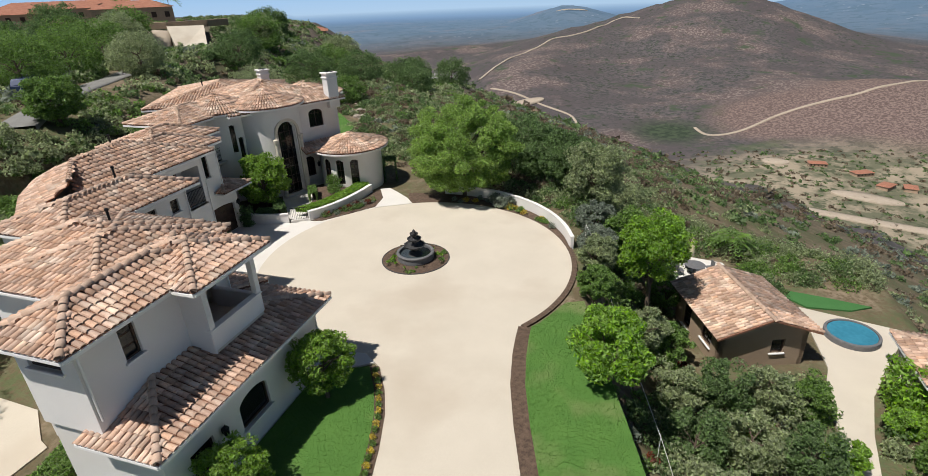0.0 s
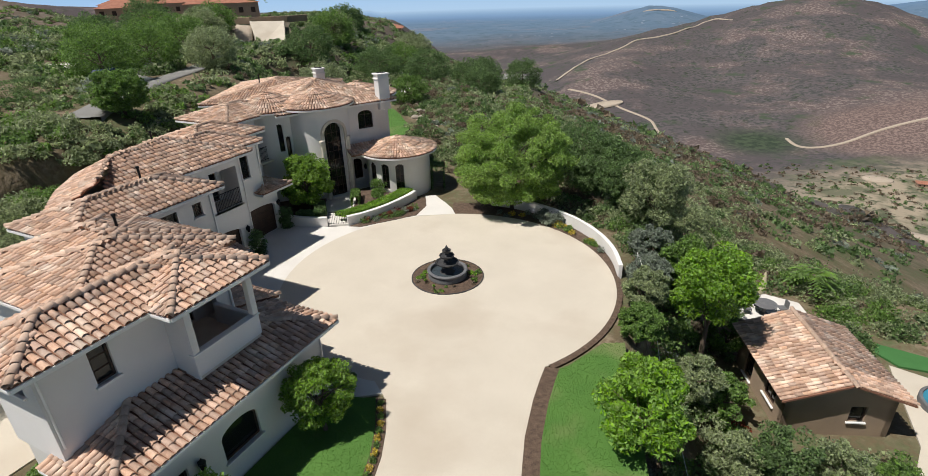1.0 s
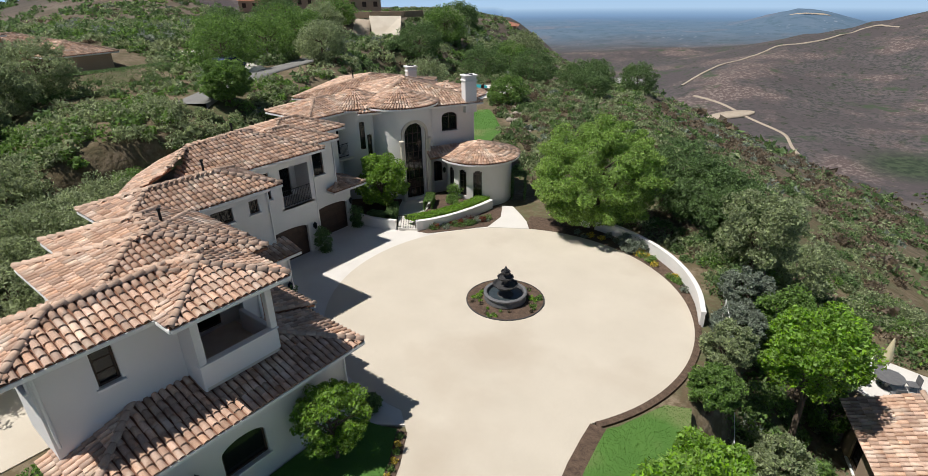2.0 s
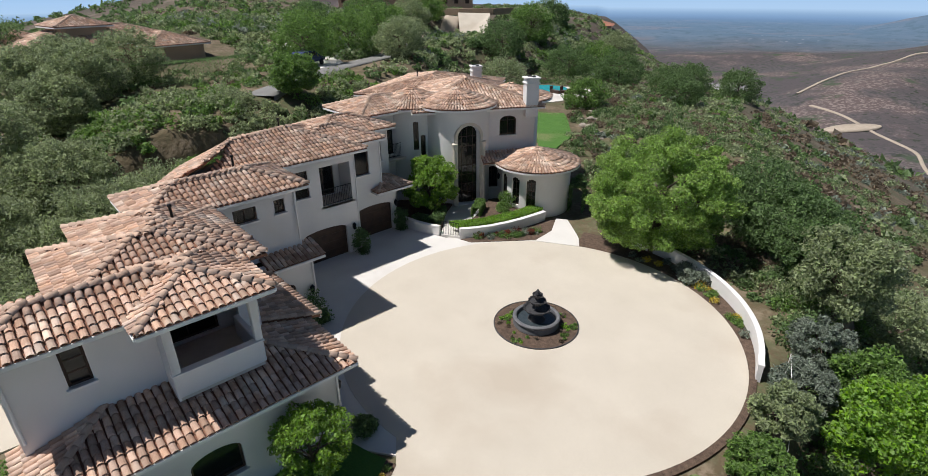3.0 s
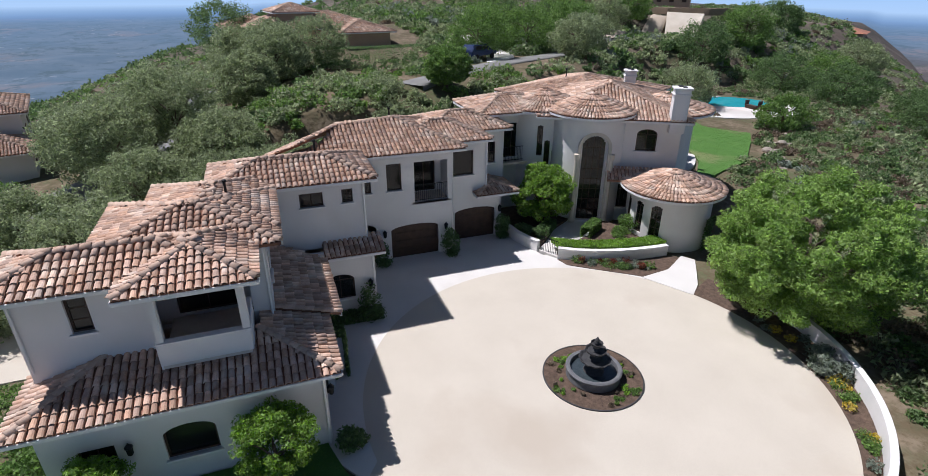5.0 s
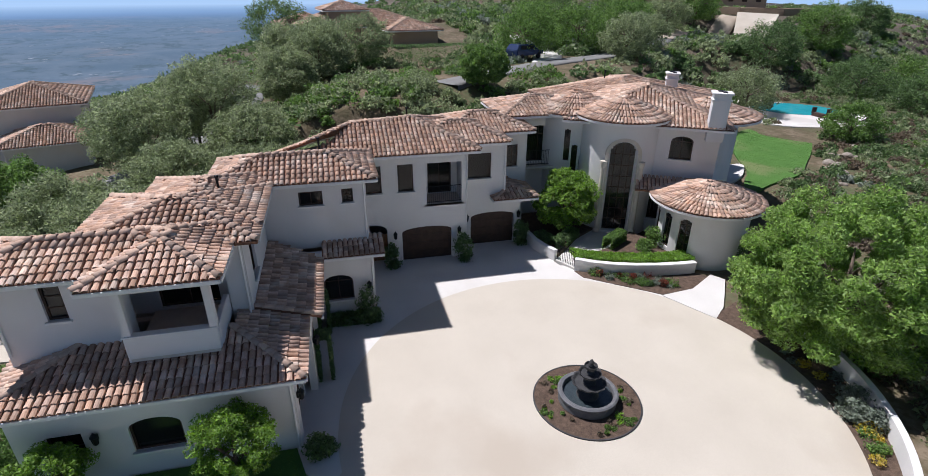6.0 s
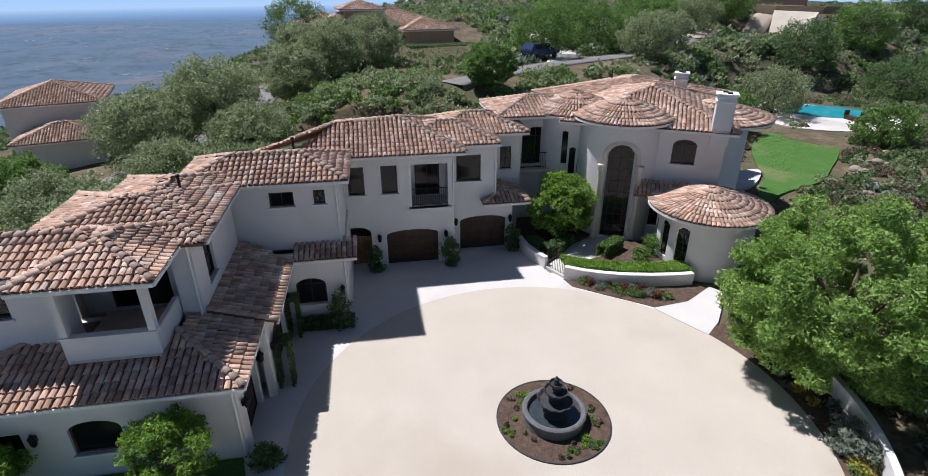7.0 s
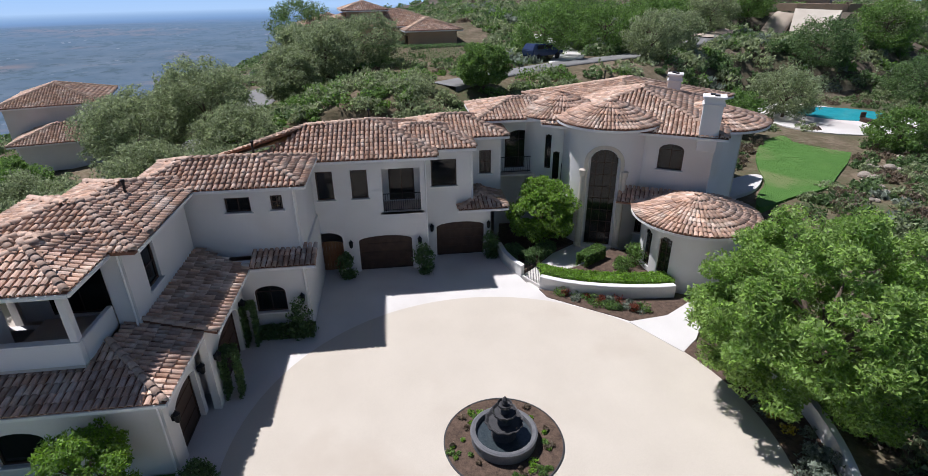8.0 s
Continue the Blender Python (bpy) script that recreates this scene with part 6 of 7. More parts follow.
walled(casita, c2(WID - 0.45, LEN - 0.4), c2(0.45, LEN - 0.4), ZC0 - 0.6, -2.75, material=M_TANWALL)
walled(casita, c2(0.45, LEN - 0.4), c2(0.45, 0.5), ZC0 - 0.6, -2.75, [((1.0, 2.0, ZC0 + 0.2, ZC0 + 2.1, 0), "window", (0, 1)), ((3.4, 4.6, ZC0 + 0.8, ZC0 + 2.1, 0), "window", (1, 0))], material=M_TANWALL)
for v0 in (0.5, LEN - 0.68):
    bm = bmesh.new()
    pts = [(0.45, v0, -2.75), (WID - 0.45, v0, -2.75), (WID / 2, v0, -1.85)]
    f = [bm.verts.new(cp(*p)) for p in pts]
    b = [bm.verts.new(cp(p[0], p[1] + 0.28, p[2])) for p in pts]
    bm.faces.new(f)
    bm.faces.new(b[::-1])
    for i in range(3):
        j = (i + 1) % 3
        bm.faces.new((f[j], f[i], b[i], b[j]))
    part("gable", bm, M_TANWALL, casita)
cr = Roof(casita, "low terracotta gable roof")
ZEV, ZRG = -2.72, -1.66
cr.plane([cp(0, LEN, ZEV), cp(0, 0, ZEV), cp(WID / 2, 0, ZRG), cp(WID / 2, LEN, ZRG)])
cr.plane([cp(WID, 0, ZEV), cp(WID, LEN, ZEV), cp(WID / 2, LEN, ZRG), cp(WID / 2, 0, ZRG)])
cr.ridge(cp(WID / 2, LEN, ZRG), cp(WID / 2, 0, ZRG + 0.001))
cr.finish(lambda o: True)
slab("terrace", [(3.0, 38.0), (6.4, 36.2), (8.6, 37.2), (7.4, 41.0), (4.2, 41.6)], -5.6, -5.0, M_APRON, "pale paved patio beside the guest house", "terrace")
slab("garden_walk", [(9.9, 17.0), (11.2, 16.6), (11.7, 21.0), (12.3, 24.0), (13.2, 27.0), (17.0, 34.0), (11.5, 35.5), (11.6, 29.0), (10.7, 26.0), (10.8, 23.8), (10.5, 21.0)], -6.5, -5.0, M_DRIVE, "tan concrete walk and spa deck", "path")
slab("putting_green", [(11.0, 36.6), (12.0, 35.6), (14.6, 35.8), (16.0, 36.6), (13.4, 37.2), (11.2, 37.6)], -6.0, -4.98, M_GREEN, "bright artificial putting green", "lawn")
spa = empty("spa", (0, 0, 0), "round raised spa with blue water", "hot tub")
bm = bmesh.new()
add_lathe(bm, (13.7, 32.6, -5.05), [(1.5, 0), (1.5, 0.36), (1.47, 0.40), (1.34, 0.40), (1.32, 0.3), (0.0001, 0.3)], 40)
part("rim", bm, M_BASIN, spa, "grey tiled rim")
bm = bmesh.new()
add_lathe(bm, (13.7, 32.6, -4.72), [(1.31, 0), (1.31, 0.02), (0.0001, 0.02)], 40)
part("water", bm, M_SPA, spa)
hut = empty("stone_hut", (0, 0, 0), "stone-faced garden building with a tile roof and climbing vine", "shed")
walled(hut, (14.6, 26.6), (16.8, 24.8), -5.6, -2.9, material=M_STONE)
walled(hut, (14.9, 29.8), (14.6, 26.6), -5.6, -2.9, [((1.2, 2.0, -4.6, -3.4, 0), "window", (0, 0))], material=M_STONE)
walled(hut, (16.8, 24.8), (19.4, 28.4), -5.6, -2.9, material=M_STONE)
walled(hut, (19.4, 28.4), (14.9, 29.8), -5.6, -2.9, material=M_STONE)
hr = Roof(hut, "terracotta roof of the stone hut")
hr.hip(14.4, 19.6, 25.4, 30.2, -2.85, 0.28)
hr.finish()
# rubble stones on the face of the hut
stone_mesh = None
for i in range(120):
    if stone_mesh is None:
        bm = bmesh.new()
        add_box(bm, (0, 0, 0), (0.30, 0.10, 0.16), None, 0.03)
        stone_mesh = bpy.data.meshes.new("stone")
        bm.to_mesh(stone_mesh)
        bm.free()
        stone_mesh.materials.append(M_STONE)
    row, c = divmod(i, 10)
    uu = (c + 0.5 + (row % 2) * 0.4) * 0.31
    if 1.0 < uu < 2.2 and 3 < row < 11:
        continue
    ob = new("stone", stone_mesh)
    ob.parent = hut
    d = Vector((-0.3, -3.2, 0)).normalized()
    pz = Vector((14.9, 29.8, 0)) + d * uu + Vector((d.y, -d.x, 0)) * 0.02
    ob.matrix_basis = Matrix.Translation((pz.x, pz.y, -5.15 + row * 0.185)) @ Matrix.Rotation(math.atan2(d.y, d.x) + random.uniform(-0.05, 0.05), 4, "Z") @ Matrix.Diagonal((random.uniform(0.8, 1.1), 1, random.uniform(0.8, 1.08), 1))
p = np.column_stack([rng.uniform(13.4, 19.0, 26000), rng.uniform(21.6, 27.6, 26000), rng.uniform(-5.2, -2.4, 26000)])
front = (p[:, 0] - 14.6) * 0.63 + (p[:, 1] - 26.6) * 0.77
bulge = -0.75 + 0.5 * np.sin(p[:, 0] * 2.3) * np.sin(p[:, 2] * 2.1 + p[:, 0])
keep = (front < 0.15) & (front > bulge - 1.4 * (-2.4 - p[:, 2]) / 2.8)
v, q = leaf_quads(p[keep], 0.13)
tagged(bulk("climbing_vine", v, q, L_BRIGHT), "bright green vine climbing over the stone hut", "vine")


def parasol(x, y, z):
    th = empty("parasol", (0, 0, 0), "closed cream canvas parasol on the patio", "parasol")
    bm = bmesh.new()
    add_tube(bm, [(x, y, z), (x, y, z + 2.5)], [0.03, 0.025], 8)
    part("pole", bm, M_CAST, th)
    bm = bmesh.new()
    add_lathe(bm, (x, y, z), [(0.08, 0.9), (0.2, 1.0), (0.24, 1.3), (0.17, 1.9), (0.08, 2.4), (0.02, 2.6)], 10)
    part("canopy", bm, M_CREAM, th)
    bm = bmesh.new()
    add_lathe(bm, (x, y, z), [(0.28, 0), (0.28, 0.06), (0.06, 0.1), (0.04, 0.3)], 14)
    part("base", bm, M_IRON, th)


parasol(4.9, 39.6, -5.0)


def patio_table(x, y, z):
    th = empty("patio_table", (0, 0, 0), "round grey stone patio table", "table")
    bm = bmesh.new()
    add_lathe(bm, (x, y, z), [(0.7, 0.70), (0.72, 0.73), (0.7, 0.76)], 24)
    part("tabletop", bm, M_BASIN, th)
    bm = bmesh.new()
    add_lathe(bm, (x, y, z), [(0.3, 0), (0.12, 0.08), (0.1, 0.6), (0.25, 0.7)], 12)
    part("pedestal", bm, M_BASIN, th)


def chair(x, y, z, yaw, label, mt):
    th = empty("patio_chair", (0, 0, 0), label, "chair", "patio chairs")
    m = Matrix.Translation((x, y, z)) @ Matrix.Rotation(radians(yaw), 4, "Z")
    for nm, c, s in (("seat", (0, 0, 0.42), (0.5, 0.5, 0.07)), ("backrest", (0, -0.24, 0.7), (0.5, 0.06, 0.5)), ("leg", (-0.22, -0.22, 0.2), (0.04, 0.04, 0.4)), ("leg", (0.22, -0.22, 0.2), (0.04, 0.04, 0.4)), ("leg", (-0.22, 0.22, 0.2), (0.04, 0.04, 0.4)), ("leg", (0.22, 0.22, 0.2), (0.04, 0.04, 0.4))):
        bm = bmesh.new()
        add_box(bm, (0, 0, 0), s, None, 0.012)
        for vv in bm.verts:
            vv.co = m @ (vv.co + Vector(c))
        part(nm, bm, mt, th)


patio_table(5.2, 38.7, -5.0)
for k in range(4):
    chair(5.2 + 1.15 * math.cos(k * 1.57 + 0.4), 38.7 + 1.15 * math.sin(k * 1.57 + 0.4), -5.0, math.degrees(k * 1.57 + 0.4) + 90, "grey cushioned patio chair round the table", M_BASIN)


def palm(x, y, h, r, n, label, z=None):
    z = ground_z(x, y) if z is None else z
    th = empty("palm", (0, 0, 0), label, "palm tree")
    bm = bmesh.new()
    add_tube(bm, [(x, y, z - 0.1), (x + 0.1, y, z + h * 0.5), (x, y, z + h)], [0.2, 0.15, 0.13], 8)
    part("trunk", bm, M_BARK, th)
    V, Q = [], []
    for i in range(n):
        a, el = rng.uniform(0, 2 * math.pi), rng.uniform(-0.2, 1.0)
        for s in range(9):
            t = (s + 0.5) / 9
            c = np.array([x + math.cos(a) * r * t * math.cos(el * 0.8), y + math.sin(a) * r * t * math.cos(el * 0.8), z + h + r * t * math.sin(el) - r * 0.75 * t * t])
            for sg in (-1, 1):
                d = np.array([-math.sin(a) * sg + math.cos(a) * 0.5, math.cos(a) * sg + math.sin(a) * 0.5, -0.3]) * r * 0.28 * (1 - 0.5 * t)
                w = np.array([math.cos(a), math.sin(a), 0]) * r * 0.05
                k = len(V)
                V += [c, c + d * 0.5 + w, c + d, c + d * 0.5 - w]
                Q.append((k, k + 1, k + 2, k + 3))
    bulk("fronds", np.array(V), np.array(Q), L_MID, th)


palm(8.1, 42.6, 1.6, 1.9, 26, "low fan palm with arching fronds beside the patio")
palm(-118, 121, 7.5, 3.2, 26, "tall palm on the hilltop", 8)
palm(-131, 119, 7.5, 3.2, 26, "tall palm on the hilltop", 8)
# thin fence line on the slope
fence = empty("wire_fence", (0, 0, 0), "thin pale wire fence line on the slope", "fence")
pts = [(-2.4, 31.6), (-1.2, 28.6), (-0.1, 25.4), (1.0, 22.0), (2.2, 18.0), (3.0, 14.5), (3.8, 11.0)]
top = []
for x, y in pts:
    gz0 = ground_z(x, y)
    bm = bmesh.new()
    add_tube(bm, [(x, y, gz0 - 0.2), (x, y, gz0 + 1.5)], [0.014, 0.014], 6)
    part("post", bm, M_TRIM, fence)
    top.append((x, y, gz0 + 1.45))
for dz in (0,):
    bm = bmesh.new()
    add_tube(bm, [(x, y, z + dz) for x, y, z in top], [0.01] * len(top), 5)
    part("wire", bm, M_TRIM, fence)

# ---------------------------------------------------------------- lawn, terrace and pool behind the villa
def blob(cx, cy, a, b, yaw, n=40, wob=0.06, k=3):
    out = []
    for i in range(n):
        t = 2 * math.pi * i / n
        s = 1 + wob * math.sin(k * t + 0.7)
        x, y = a * s * math.cos(t), b * s * math.sin(t)
        c, d = math.cos(radians(yaw)), math.sin(radians(yaw))
        out.append((cx + x * c - y * d, cy + x * d + y * c))
    return out


def soft_outline(poly, times=2):
    """The outline with its corners cut round."""
    for _ in range(times):
        poly = [((p[0] * a + q[0] * (1 - a)), (p[1] * a + q[1] * (1 - a))) for p, q in zip(poly, poly[1:] + poly[:1]) for a in (0.75, 0.25)]
    return poly


lawn("rear_lawn", soft_outline([(-27.2, 46.2), (-29.3, 50.2), (-30.2, 53.6), (-32.5, 56.0), (-35.5, 59.5), (-39, 62.8), (-42, 65.0), (-44.6, 65.2), (-44.2, 60.5), (-42.6, 57), (-39, 53.8), (-35, 51.4), (-31.8, 50.0), (-29.8, 47.8)]), 1.35, "smooth green lawn behind the villa", 16000, 0.03)
slab("pool_terrace", blob(-48.4, 68.8, 7.8, 6.6, 46, wob=0.10), 0.6, 1.50, M_APRON, "pale stone terrace round the pool", "terrace")
slab("swimming_pool", blob(-50.3, 71.0, 4.3, 3.6, 46, wob=0.12, k=2), 1.0, 1.53, M_POOL, "turquoise water of the curved swimming pool", "pool")
slab("rear_walk", blob(-31.5, 47.4, 3.4, 1.1, 120, wob=0.1), 0.5, 1.42, M_APRON, "pale curved walk beside the rear lawn", "path")
for k in range(3):
    x, y = -46.2 + k * 1.2, 70.5 + k * 0.8
    th = empty("sun_lounger", (0, 0, 0), "dark sun lounger on the pool terrace", "sun lounger", "loungers")
    for nm, c, s in (("mattress", (x, y, 1.85), (1.5, 0.6, 0.12)), ("backrest", (x - 0.8, y, 2.1), (0.12, 0.6, 0.6)), ("frame", (x, y, 1.65), (1.6, 0.55, 0.3))):
        bm = bmesh.new()
        add_box(bm, c, s, None, 0.03)
        part(nm, bm, M_WOOD, th)
for i in range(26):
    a = rng.uniform()
    x, y = -30.5 - 13 * a + rng.uniform(2.5, 4.5), 52 + 16 * a + rng.uniform(0, 2)
    s = rng.uniform(0.2, 0.5)
    bm = bmesh.new()
    bmesh.ops.create_icosphere(bm, subdivisions=2, radius=s)
    for vv in bm.verts:
        vv.co *= 1 + 0.25 * noise.noise(vv.co * 1.7 + Vector((i, 0, 0)))
        vv.co.z *= 0.7
        vv.co += Vector((x, y, ground_z(x, y) + s * 0.15))
    tagged(part("boulder", bm, M_BOULDER), "pale garden boulder edging the lawn", "boulder", "boulders")

# ---------------------------------------------------------------- lane, neighbours and far houses
def draped(name, centre, width, material, label, lift=0.12, category="road", n=60, taper=False):
    """A strip that lies on the land along a line of points."""
    P = np.array(centre, float)
    seg = np.hypot(*np.diff(P, axis=0).T)
    s = np.concatenate([[0], np.cumsum(seg)])
    t = np.linspace(0, s[-1], n)
    x, y = np.interp(t, s, P[:, 0]), np.interp(t, s, P[:, 1])
    for k in range(10):
        x[1:-1], y[1:-1] = (x[:-2] + 2 * x[1:-1] + x[2:]) / 4, (y[:-2] + 2 * y[1:-1] + y[2:]) / 4
    dx, dy = np.gradient(x), np.gradient(y)
    L = np.hypot(dx, dy)
    nx, ny = -dy / L, dx / L
    z0 = land(x, y)
    width = width * np.sqrt(np.clip(1 - np.linspace(-1, 1, n) ** 2, 0.01, 1)) if taper else width
    rows = []
    for o in (-0.5, -0.17, 0.17, 0.5):
        xx, yy = x + nx * width * o, y + ny * width * o
        rows.append(np.column_stack([xx, yy, np.maximum(land(xx, yy), z0) + lift]))
    lowr = [rows[0] - (0, 0, 0.5 + lift), rows[-1] - (0, 0, 0.5 + lift)]
    rows = [lowr[0]] + rows + [lowr[1]]
    v = np.concatenate(rows)
    q = [(r * n + i, r * n + i + 1, (r + 1) * n + i + 1, (r + 1) * n + i) for r in range(len(rows) - 1) for i in range(n - 1)]
    ob = bulk(name, v, np.array(q), material)
    return tagged(ob, label, category, kind="structure")


draped("lane", LANE, 3.0, M_ASPHALT, "pale grey paved lane on the bank behind the villa", 0.08)
draped("side_drive", SIDE_DRIVE, 3.4, M_APRON, "pale concrete driveway off the lane", 0.06)
draped("back_lane", BACK_LANE, 4.6, M_ASPHALT, "grey paved lane below the villa", 0.16)
draped("hill_drive", HILL_DRIVE, 3.5, M_DIRT, "pale driveway climbing the hill", 0.2)


def far_house(x, y, w, d, h, yaw, roof_m, wall_m, label, z=None, wings=(), tiled=False):
    z = ground_z(x, y) - 0.4 if z is None else z
    th = empty("far_house", (0, 0, 0), label, "house", "neighbouring houses")
    R = Matrix.Translation((x, y, z)) @ Matrix.Rotation(radians(yaw), 4, "Z")
    for ox, oy, ww, dd, hh in ((0, 0, w, d, h),) + tuple(wings):
        bm = bmesh.new()
        add_box(bm, (ox, oy, hh / 2), (ww, dd, hh), None, 0.05)
        bmesh.ops.transform(bm, matrix=R, verts=bm.verts)
        part("wall", bm, wall_m, th)
        bm = bmesh.new()
        e, r = 0.6, min(ww, dd) / 2 + 0.6
        x0, x1, y0, y1 = ox - ww / 2 - e, ox + ww / 2 + e, oy - dd / 2 - e, oy + dd / 2 + e
        top = hh + r * 0.33
        if ww > dd:
            ra, rb = (x0 + r, oy, top), (x1 - r, oy, top)
        else:
            ra, rb = (ox, y0 + r, top), (ox, y1 - r, top)
        c = [bm.verts.new(p) for p in ((x0, y0, hh), (x1, y0, hh), (x1, y1, hh), (x0, y1, hh))]
        a, b = bm.verts.new(ra), bm.verts.new(rb)
        if ww > dd:
            fs = [(c[0], c[1], b, a), (c[1], c[2], b), (c[2], c[3], a, b), (c[3], c[0], a)]
        else:
            fs = [(c[0], c[1], a), (c[1], c[2], b, a), (c[2], c[3], b), (c[3], c[0], a, b)]
        for f in fs:
            bm.faces.new(f)
        bm.faces.new((c[3], c[2], c[1], c[0]))
        if not tiled:
            bmesh.ops.transform(bm, matrix=R, verts=bm.verts)
        if tiled:
            bm.free()
            rf = Roof(th, "weathered red tile hip roof")
            rf.hip(x0, x1, y0, y1, hh, 0.33)
            for lst in (rf.t, rf.ridges):
                for i, f in enumerate(lst):
                    lst[i] = (R @ f[0], R.to_3x3() @ f[1], R.to_3x3() @ f[2], f[3], f[4])
            for b2 in (rf.bm, rf.fascia):
                bmesh.ops.transform(b2, matrix=R, verts=b2.verts)
            rf.finish()
        else:
            part("roof", bm, roof_m, th)
        k = max(1, int(ww / 3))
        for i in range(k):
            for sy in (-1, 1):
                bm = bmesh.new()
                add_box(bm, (ox - ww / 2 + (i + 0.5) * ww / k, oy + sy * (dd / 2 + 0.01), hh * 0.58), (1.1, 0.08, 1.3))
                bmesh.ops.transform(bm, matrix=R, verts=bm.verts)
                part("window", bm, M_WOOD, th)
    return th


far_house(-75, 22.5, 9, 15, 3.6, 10, M_REDROOF, M_PINKWALL, "peach stucco neighbour house with red tile hips", 6.1, tiled=True, wings=((2.5, 5.5, 10, 6, 3.2), (-5, -6, 7, 7, 3.4), (0.5, -2, 4.5, 4.5, 5.4)))
far_house(-158, 124, 34, 11, 4.0, 56, M_REDROOF, M_PINKWALL, "large peach house with red tile roofs on the hilltop", 9.4, wings=((-12, -5, 12, 8, 3.2), (13, 2, 9, 12, 5.0)))
far_house(-125, 116, 18, 9, 4.2, 48, M_REDROOF, M_PINKWALL, "peach house wing with a red roof on the hilltop", 9.0)
far_house(-95, 146, 12, 8, 4.0, 30, M_REDROOF, M_PINKWALL, "peach house with red roof beyond the ridge", 1.0)
far_house(-70, 157, 20, 10, 3.6, 30, M_GREYROOF, M_GREYROOF, "grey-roofed house on the ridge below", -14.2, wings=((12, 2, 8, 8, 3.6),))
far_house(-57.5, -9, 8, 7.5, 5.0, 15, M_REDROOF, M_STUCCO, "white neighbour house with speckled tile roof below the lane", -0.5, tiled=True, wings=((6.2, 1.0, 5, 6, 2.6),))
bm = bmesh.new()
ramp = [(-91.5, 93.5), (-85.8, 95.5), (-93.5, 104.5), (-98.5, 99.0)]
ramp_z = [4.7, 4.5, 9.4, 9.6]
tops = [bm.verts.new((x, y, z)) for (x, y), z in zip(ramp, ramp_z)]
lows = [bm.verts.new((x, y, z - 3.0)) for (x, y), z in zip(ramp, ramp_z)]
bm.faces.new(tops)
bm.faces.new(lows[::-1])
for i in range(4):
    j = (i + 1) % 4
    bm.faces.new((tops[j], tops[i], lows[i], lows[j]))
tagged(part("hilltop_drive", bm, M_DRIVE), "pale concrete drive climbing to the hilltop house", "driveway", kind="structure")
bm = bmesh.new()
for (ax, ay), (bx, by) in zip([(-104, 96), (-98.6, 99.4), (-93.2, 105.2)], [(-98.6, 99.4), (-93.2, 105.2), (-92.0, 110.5)]):
    d = Vector((bx - ax, by - ay, 0))
    add_box(bm, ((ax + bx) / 2, (ay + by) / 2, 9.75), (d.length, 0.5, 1.4), d.to_track_quat("X", "Z").to_matrix().to_4x4(), 0.03)
tagged(part("retaining_wall", bm, M_TANWALL), "brown retaining wall above the hilltop drive", "wall", kind="structure")
for k, (x, y, w, lab) in enumerate(((167, 566, 15, "ranch house with a red roof in the valley"), (198, 547, 17, "ranch house with a red roof in the valley"), (208, 519, 15, "ranch house with a red roof in the valley"), (226, 519, 12, "ranch house with a red roof in the valley"))):
    far_house(x, y, w, 9, 3.4, k * 25, M_REDROOF, M_PINKWALL, lab)


def polar(pairs):
    return [(-d * math.sin(radians(b)), d * math.cos(radians(b))) for b, d in pairs]


draped("dirt_road", [(-232, 869), (-180, 830), (-129, 778), (-84, 740), (-72, 700), (-52, 660)], 3.2, M_DIRT, "pale dirt road on the valley side", 1.0)
draped("dirt_road", [(70, 718), (80, 681), (116, 694), (160, 736), (194, 749), (252, 764), (342, 824), (420, 880)], 3.2, M_DIRT, "pale dirt road crossing the far hillside", 1.0)
draped("dirt_road", [(-271, 935), (-244, 1102), (-184, 1252), (-112, 1293), (-82, 1390), (-16, 1370)], 4, M_DIRT, "pale dirt road along the ridge of the far hill", 1.5)
draped("dry_wash", polar([(-10.5, 500), (-12.3, 464), (-16, 466), (-20.5, 471), (-25.4, 481), (-32, 500)]), 11, M_DIRT, "wide pale dry wash in the valley", 1.0)
draped("graded_lot", polar([(-12, 592), (-14.2, 588)]), 20, M_DIRT, "pale graded ground in the valley", 1.2, taper=True)
draped("graded_lot", polar([(-18, 520), (-20, 523), (-23.5, 528)]), 18, M_DIRT, "pale graded ground in the valley", 1.2, taper=True)
draped("graded_lot", polar([(13.5, 790), (9.5, 820)]), 26, M_DIRT, "bare tan graded slope in the valley", 1.5, taper=True)
draped("graded_lot", polar([(8.5, 2520), (5.5, 2540)]), 40, M_DIRT, "bare tan graded slope on the far hill", 1.5, taper=True)


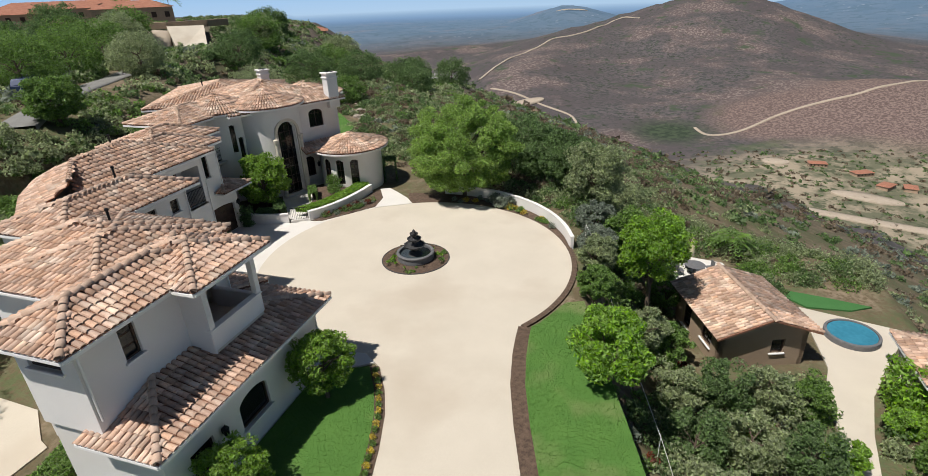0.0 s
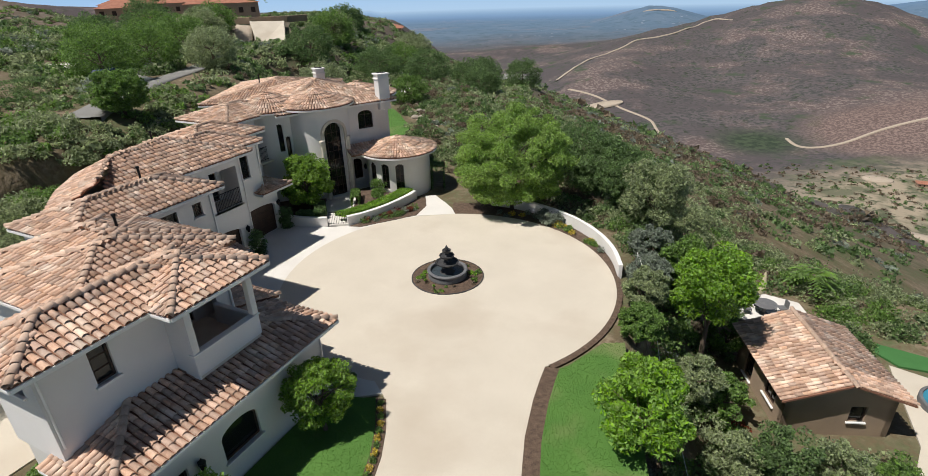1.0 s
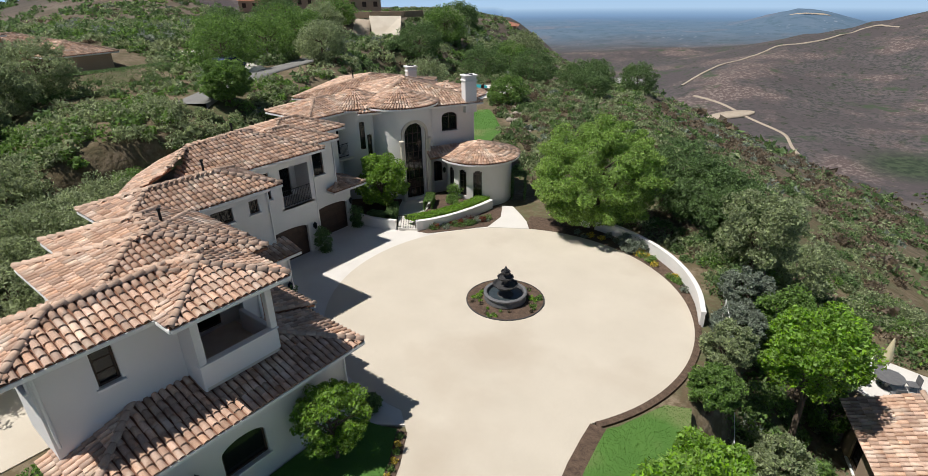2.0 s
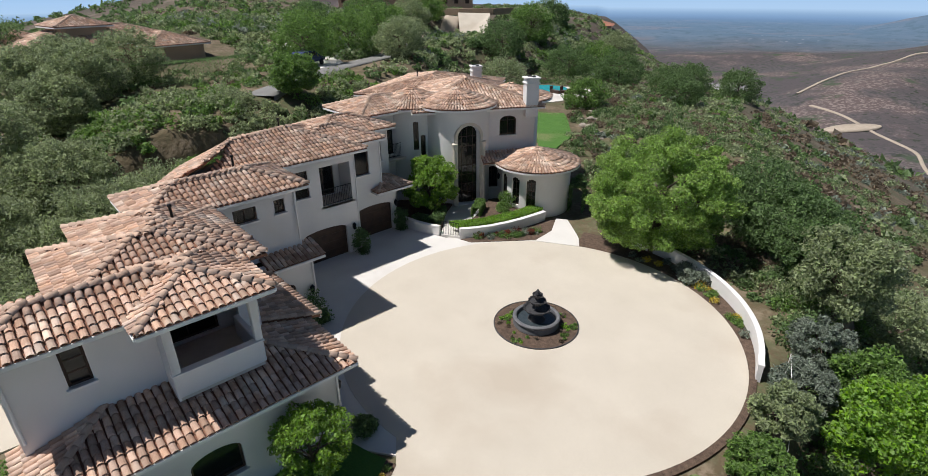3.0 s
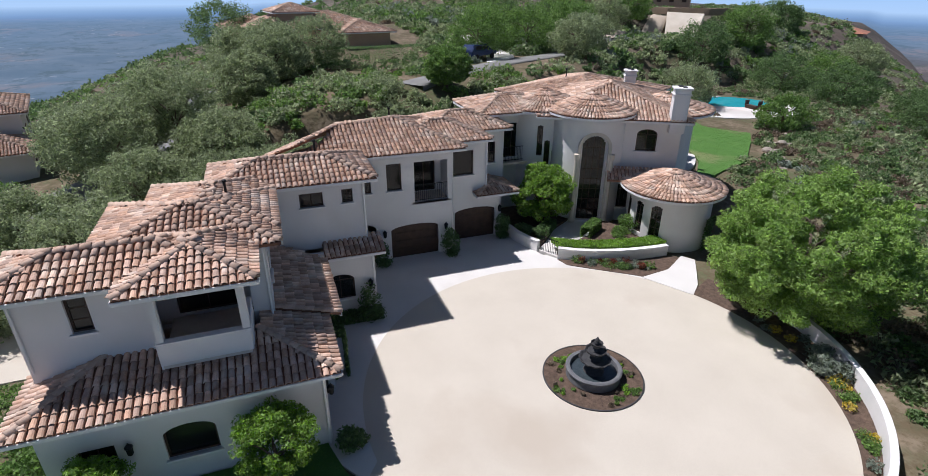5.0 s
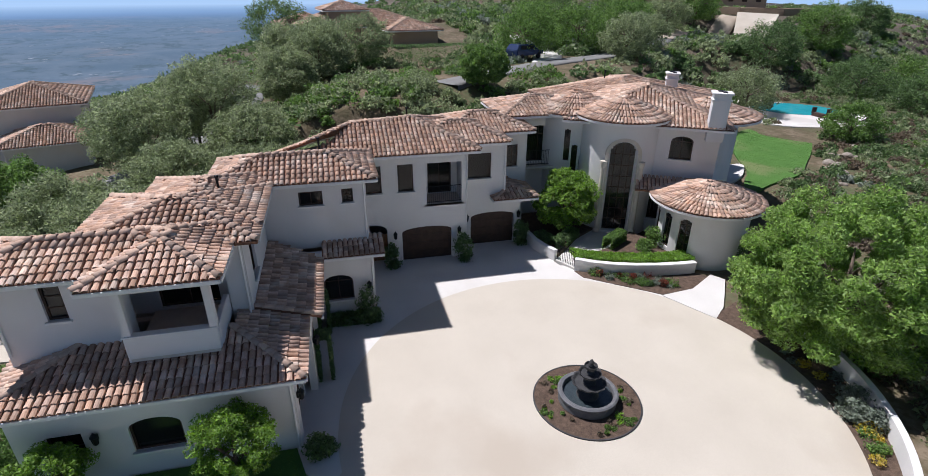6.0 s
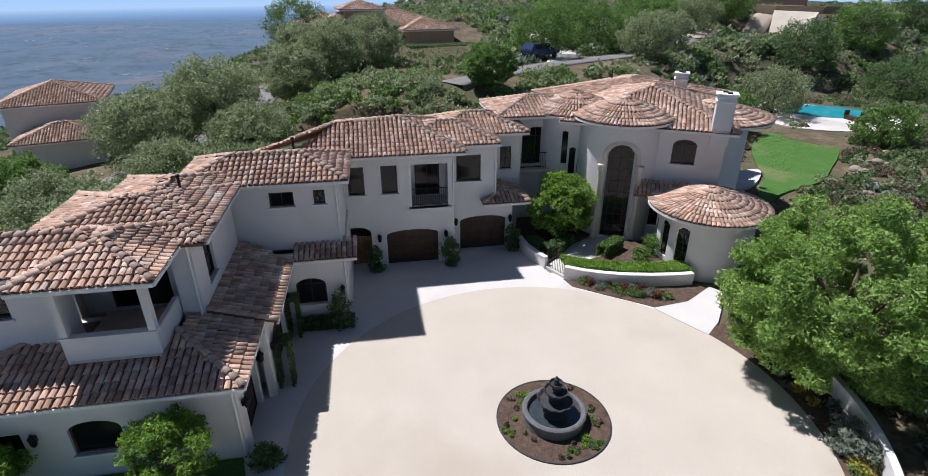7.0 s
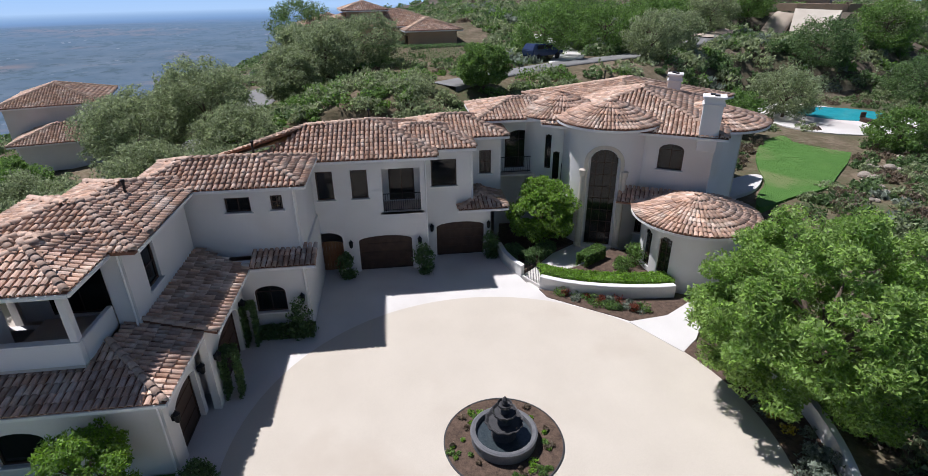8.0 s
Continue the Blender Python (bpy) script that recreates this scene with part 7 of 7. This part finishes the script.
def parked_car(x, y, yaw):
    z = ground_z(x, y) + 0.12
    th = empty("parked_car", (0, 0, 0), "dark blue estate car parked beside the lane", "car")
    R = Matrix.Translation((x, y, z)) @ Matrix.Rotation(radians(yaw), 4, "Z")
    prof = [(-2.3, 0.45), (2.3, 0.45), (2.35, 0.85), (1.2, 1.05), (0.55, 1.65), (-1.9, 1.7), (-2.3, 1.1)]
    bm = bmesh.new()
    L = [bm.verts.new((px, -0.9 + (0.12 if pz > 1.2 else 0), pz)) for px, pz in prof]
    Rr = [bm.verts.new((px, 0.9 - (0.12 if pz > 1.2 else 0), pz)) for px, pz in prof]
    bm.faces.new(L)
    bm.faces.new(Rr[::-1])
    for i in range(len(prof)):
        j = (i + 1) % len(prof)
        bm.faces.new((L[j], L[i], Rr[i], Rr[j]))
    bmesh.ops.bevel(bm, geom=list(bm.edges), offset=0.06, segments=2, affect="EDGES")
    bmesh.ops.transform(bm, matrix=R, verts=bm.verts)
    part("body", bm, M_CARPAINT, th)
    for sy in (-0.85, 0.85):
        for sx, w in ((-1.1, 1.0), (0.05, 0.9)):
            bm = bmesh.new()
            add_box(bm, (sx, sy, 1.36), (w, 0.06, 0.42), None, 0.02)
            bmesh.ops.transform(bm, matrix=R, verts=bm.verts)
            part("side_window", bm, M_IRON, th)
        for sx in (-1.45, 1.45):
            bm = bmesh.new()
            add_lathe(bm, (0, 0, -0.11), [(0.3, 0), (0.34, 0.03), (0.34, 0.19), (0.3, 0.22)], 20)
            bmesh.ops.transform(bm, matrix=R @ Matrix.Translation((sx, sy, 0.34)) @ Matrix.Rotation(radians(90), 4, "X"), verts=bm.verts)
            part("wheel", bm, M_RUBBER, th)


parked_car(-59.6, 40.6, 120)

# ---------------------------------------------------------------- small things on the villa
def lantern(x, y, z, nx, ny):
    th = empty("wall_lantern", (0, 0, 0), "black iron wall lantern", "lantern", "wall lanterns")
    bm = bmesh.new()
    add_box(bm, (x + nx * 0.03, y + ny * 0.03, z), (0.1, 0.1, 0.22), None, 0.01)
    part("bracket", bm, M_IRON, th)
    bm = bmesh.new()
    add_lathe(bm, (x + nx * 0.16, y + ny * 0.16, z - 0.2), [(0.05, 0), (0.09, 0.06), (0.11, 0.3), (0.13, 0.33), (0.03, 0.45), (0.01, 0.5)], 8)
    part("cage", bm, M_IRON, th)


for x, y, z, nx, ny in ((-25.3, 21.25, 1.75, 1, 0), (-25.3, 24.95, 1.75, 1, 0), (-26.5, 25.7, 1.9, 1, 0), (-26.5, 28.95, 1.9, 1, 0), (-12.7, 16.4, 2.0, 0, 1), (-15.1, 16.45, 2.0, 0, 1), (-15.6, 16.9, 2.1, 0, 1), (-19.2, 16.9, 2.1, 0, 1), (-20.2, 19.4, 1.7, 1, 0), (-25.0, 37.4, 2.2, 0.9, -0.4), (-12.3, 10.4, 1.9, 1, 0)):
    lantern(x, y, z, nx, ny)


def downspout(x, y, z0, z1):
    th = new("downspout")
    th.parent = villa
    bm = bmesh.new()
    add_tube(bm, [(x, y, z0), (x, y, z1)], [0.04, 0.04], 8)
    part("pipe", bm, M_TRIM, th)


for x, y, z0, z1 in ((-13.94, 8.05, 4.1, 6.8), (-20.84, 19.5, 4.0, 6.85), (-12.24, 16.3, 0, 3.4), (-20.14, 19.6, 0, 3.4), (-25.24, 25.4, 0, 6.5), (-15.04, 15.0, 4.0, 6.85), (-26.44, 28.0, 3.4, 6.5)):
    downspout(x, y, z0, z1)
# wooden gate in the arched passage
bm = bmesh.new()
for i in range(9):
    add_box(bm, (-25.75, 19.42 + i * 0.165, 0.82), (0.05, 0.155, 1.6 + 0.25 * math.sin(math.pi * (i + 0.5) / 9)), None, 0.008)
part("passage_gate", bm, M_GATEWOOD, villa, "warm brown plank gate in the arched passage")
for x, y, z in ((-22.8, 17.7, 8.0), (-18.9, 13.9, 7.75), (-28.6, 22.6, 8.0), (-36.5, 39.0, 8.5)):
    bm = bmesh.new()
    add_lathe(bm, (x, y, z - 0.6), [(0.05, 0), (0.05, 0.75), (0.08, 0.76), (0.08, 0.84), (0.02, 0.86)], 10)
    part("vent_pipe", bm, M_IRON, villa, "dark roof vent pipe")

slab("back_drive", [(-27.0, -8.0), (-20.0, -8.0), (-20.0, 9.4), (-20.6, 9.6), (-22.4, 10.8), (-27.0, 11.0)], -0.4, -0.02, M_DRIVE, "tan concrete yard behind the villa", "driveway")
hedge("box_hedge", [(-17.9, 4.5), (-17.6, 7.8), (-18.0, 9.4)], 1.1, 1.0, -0.1, L_MID, 5200, "clipped green hedge behind the villa")
bush("garden_shrub", -15.9, 6.6, 0.95, 1.4, L_MID, 2600, 0.09, "bright green shrub at the villa corner", z=-0.1)
bush("garden_shrub", -14.0, 6.9, 0.8, 1.1, L_MID, 2200, 0.09, "bright green shrub at the villa corner", z=-0.1)
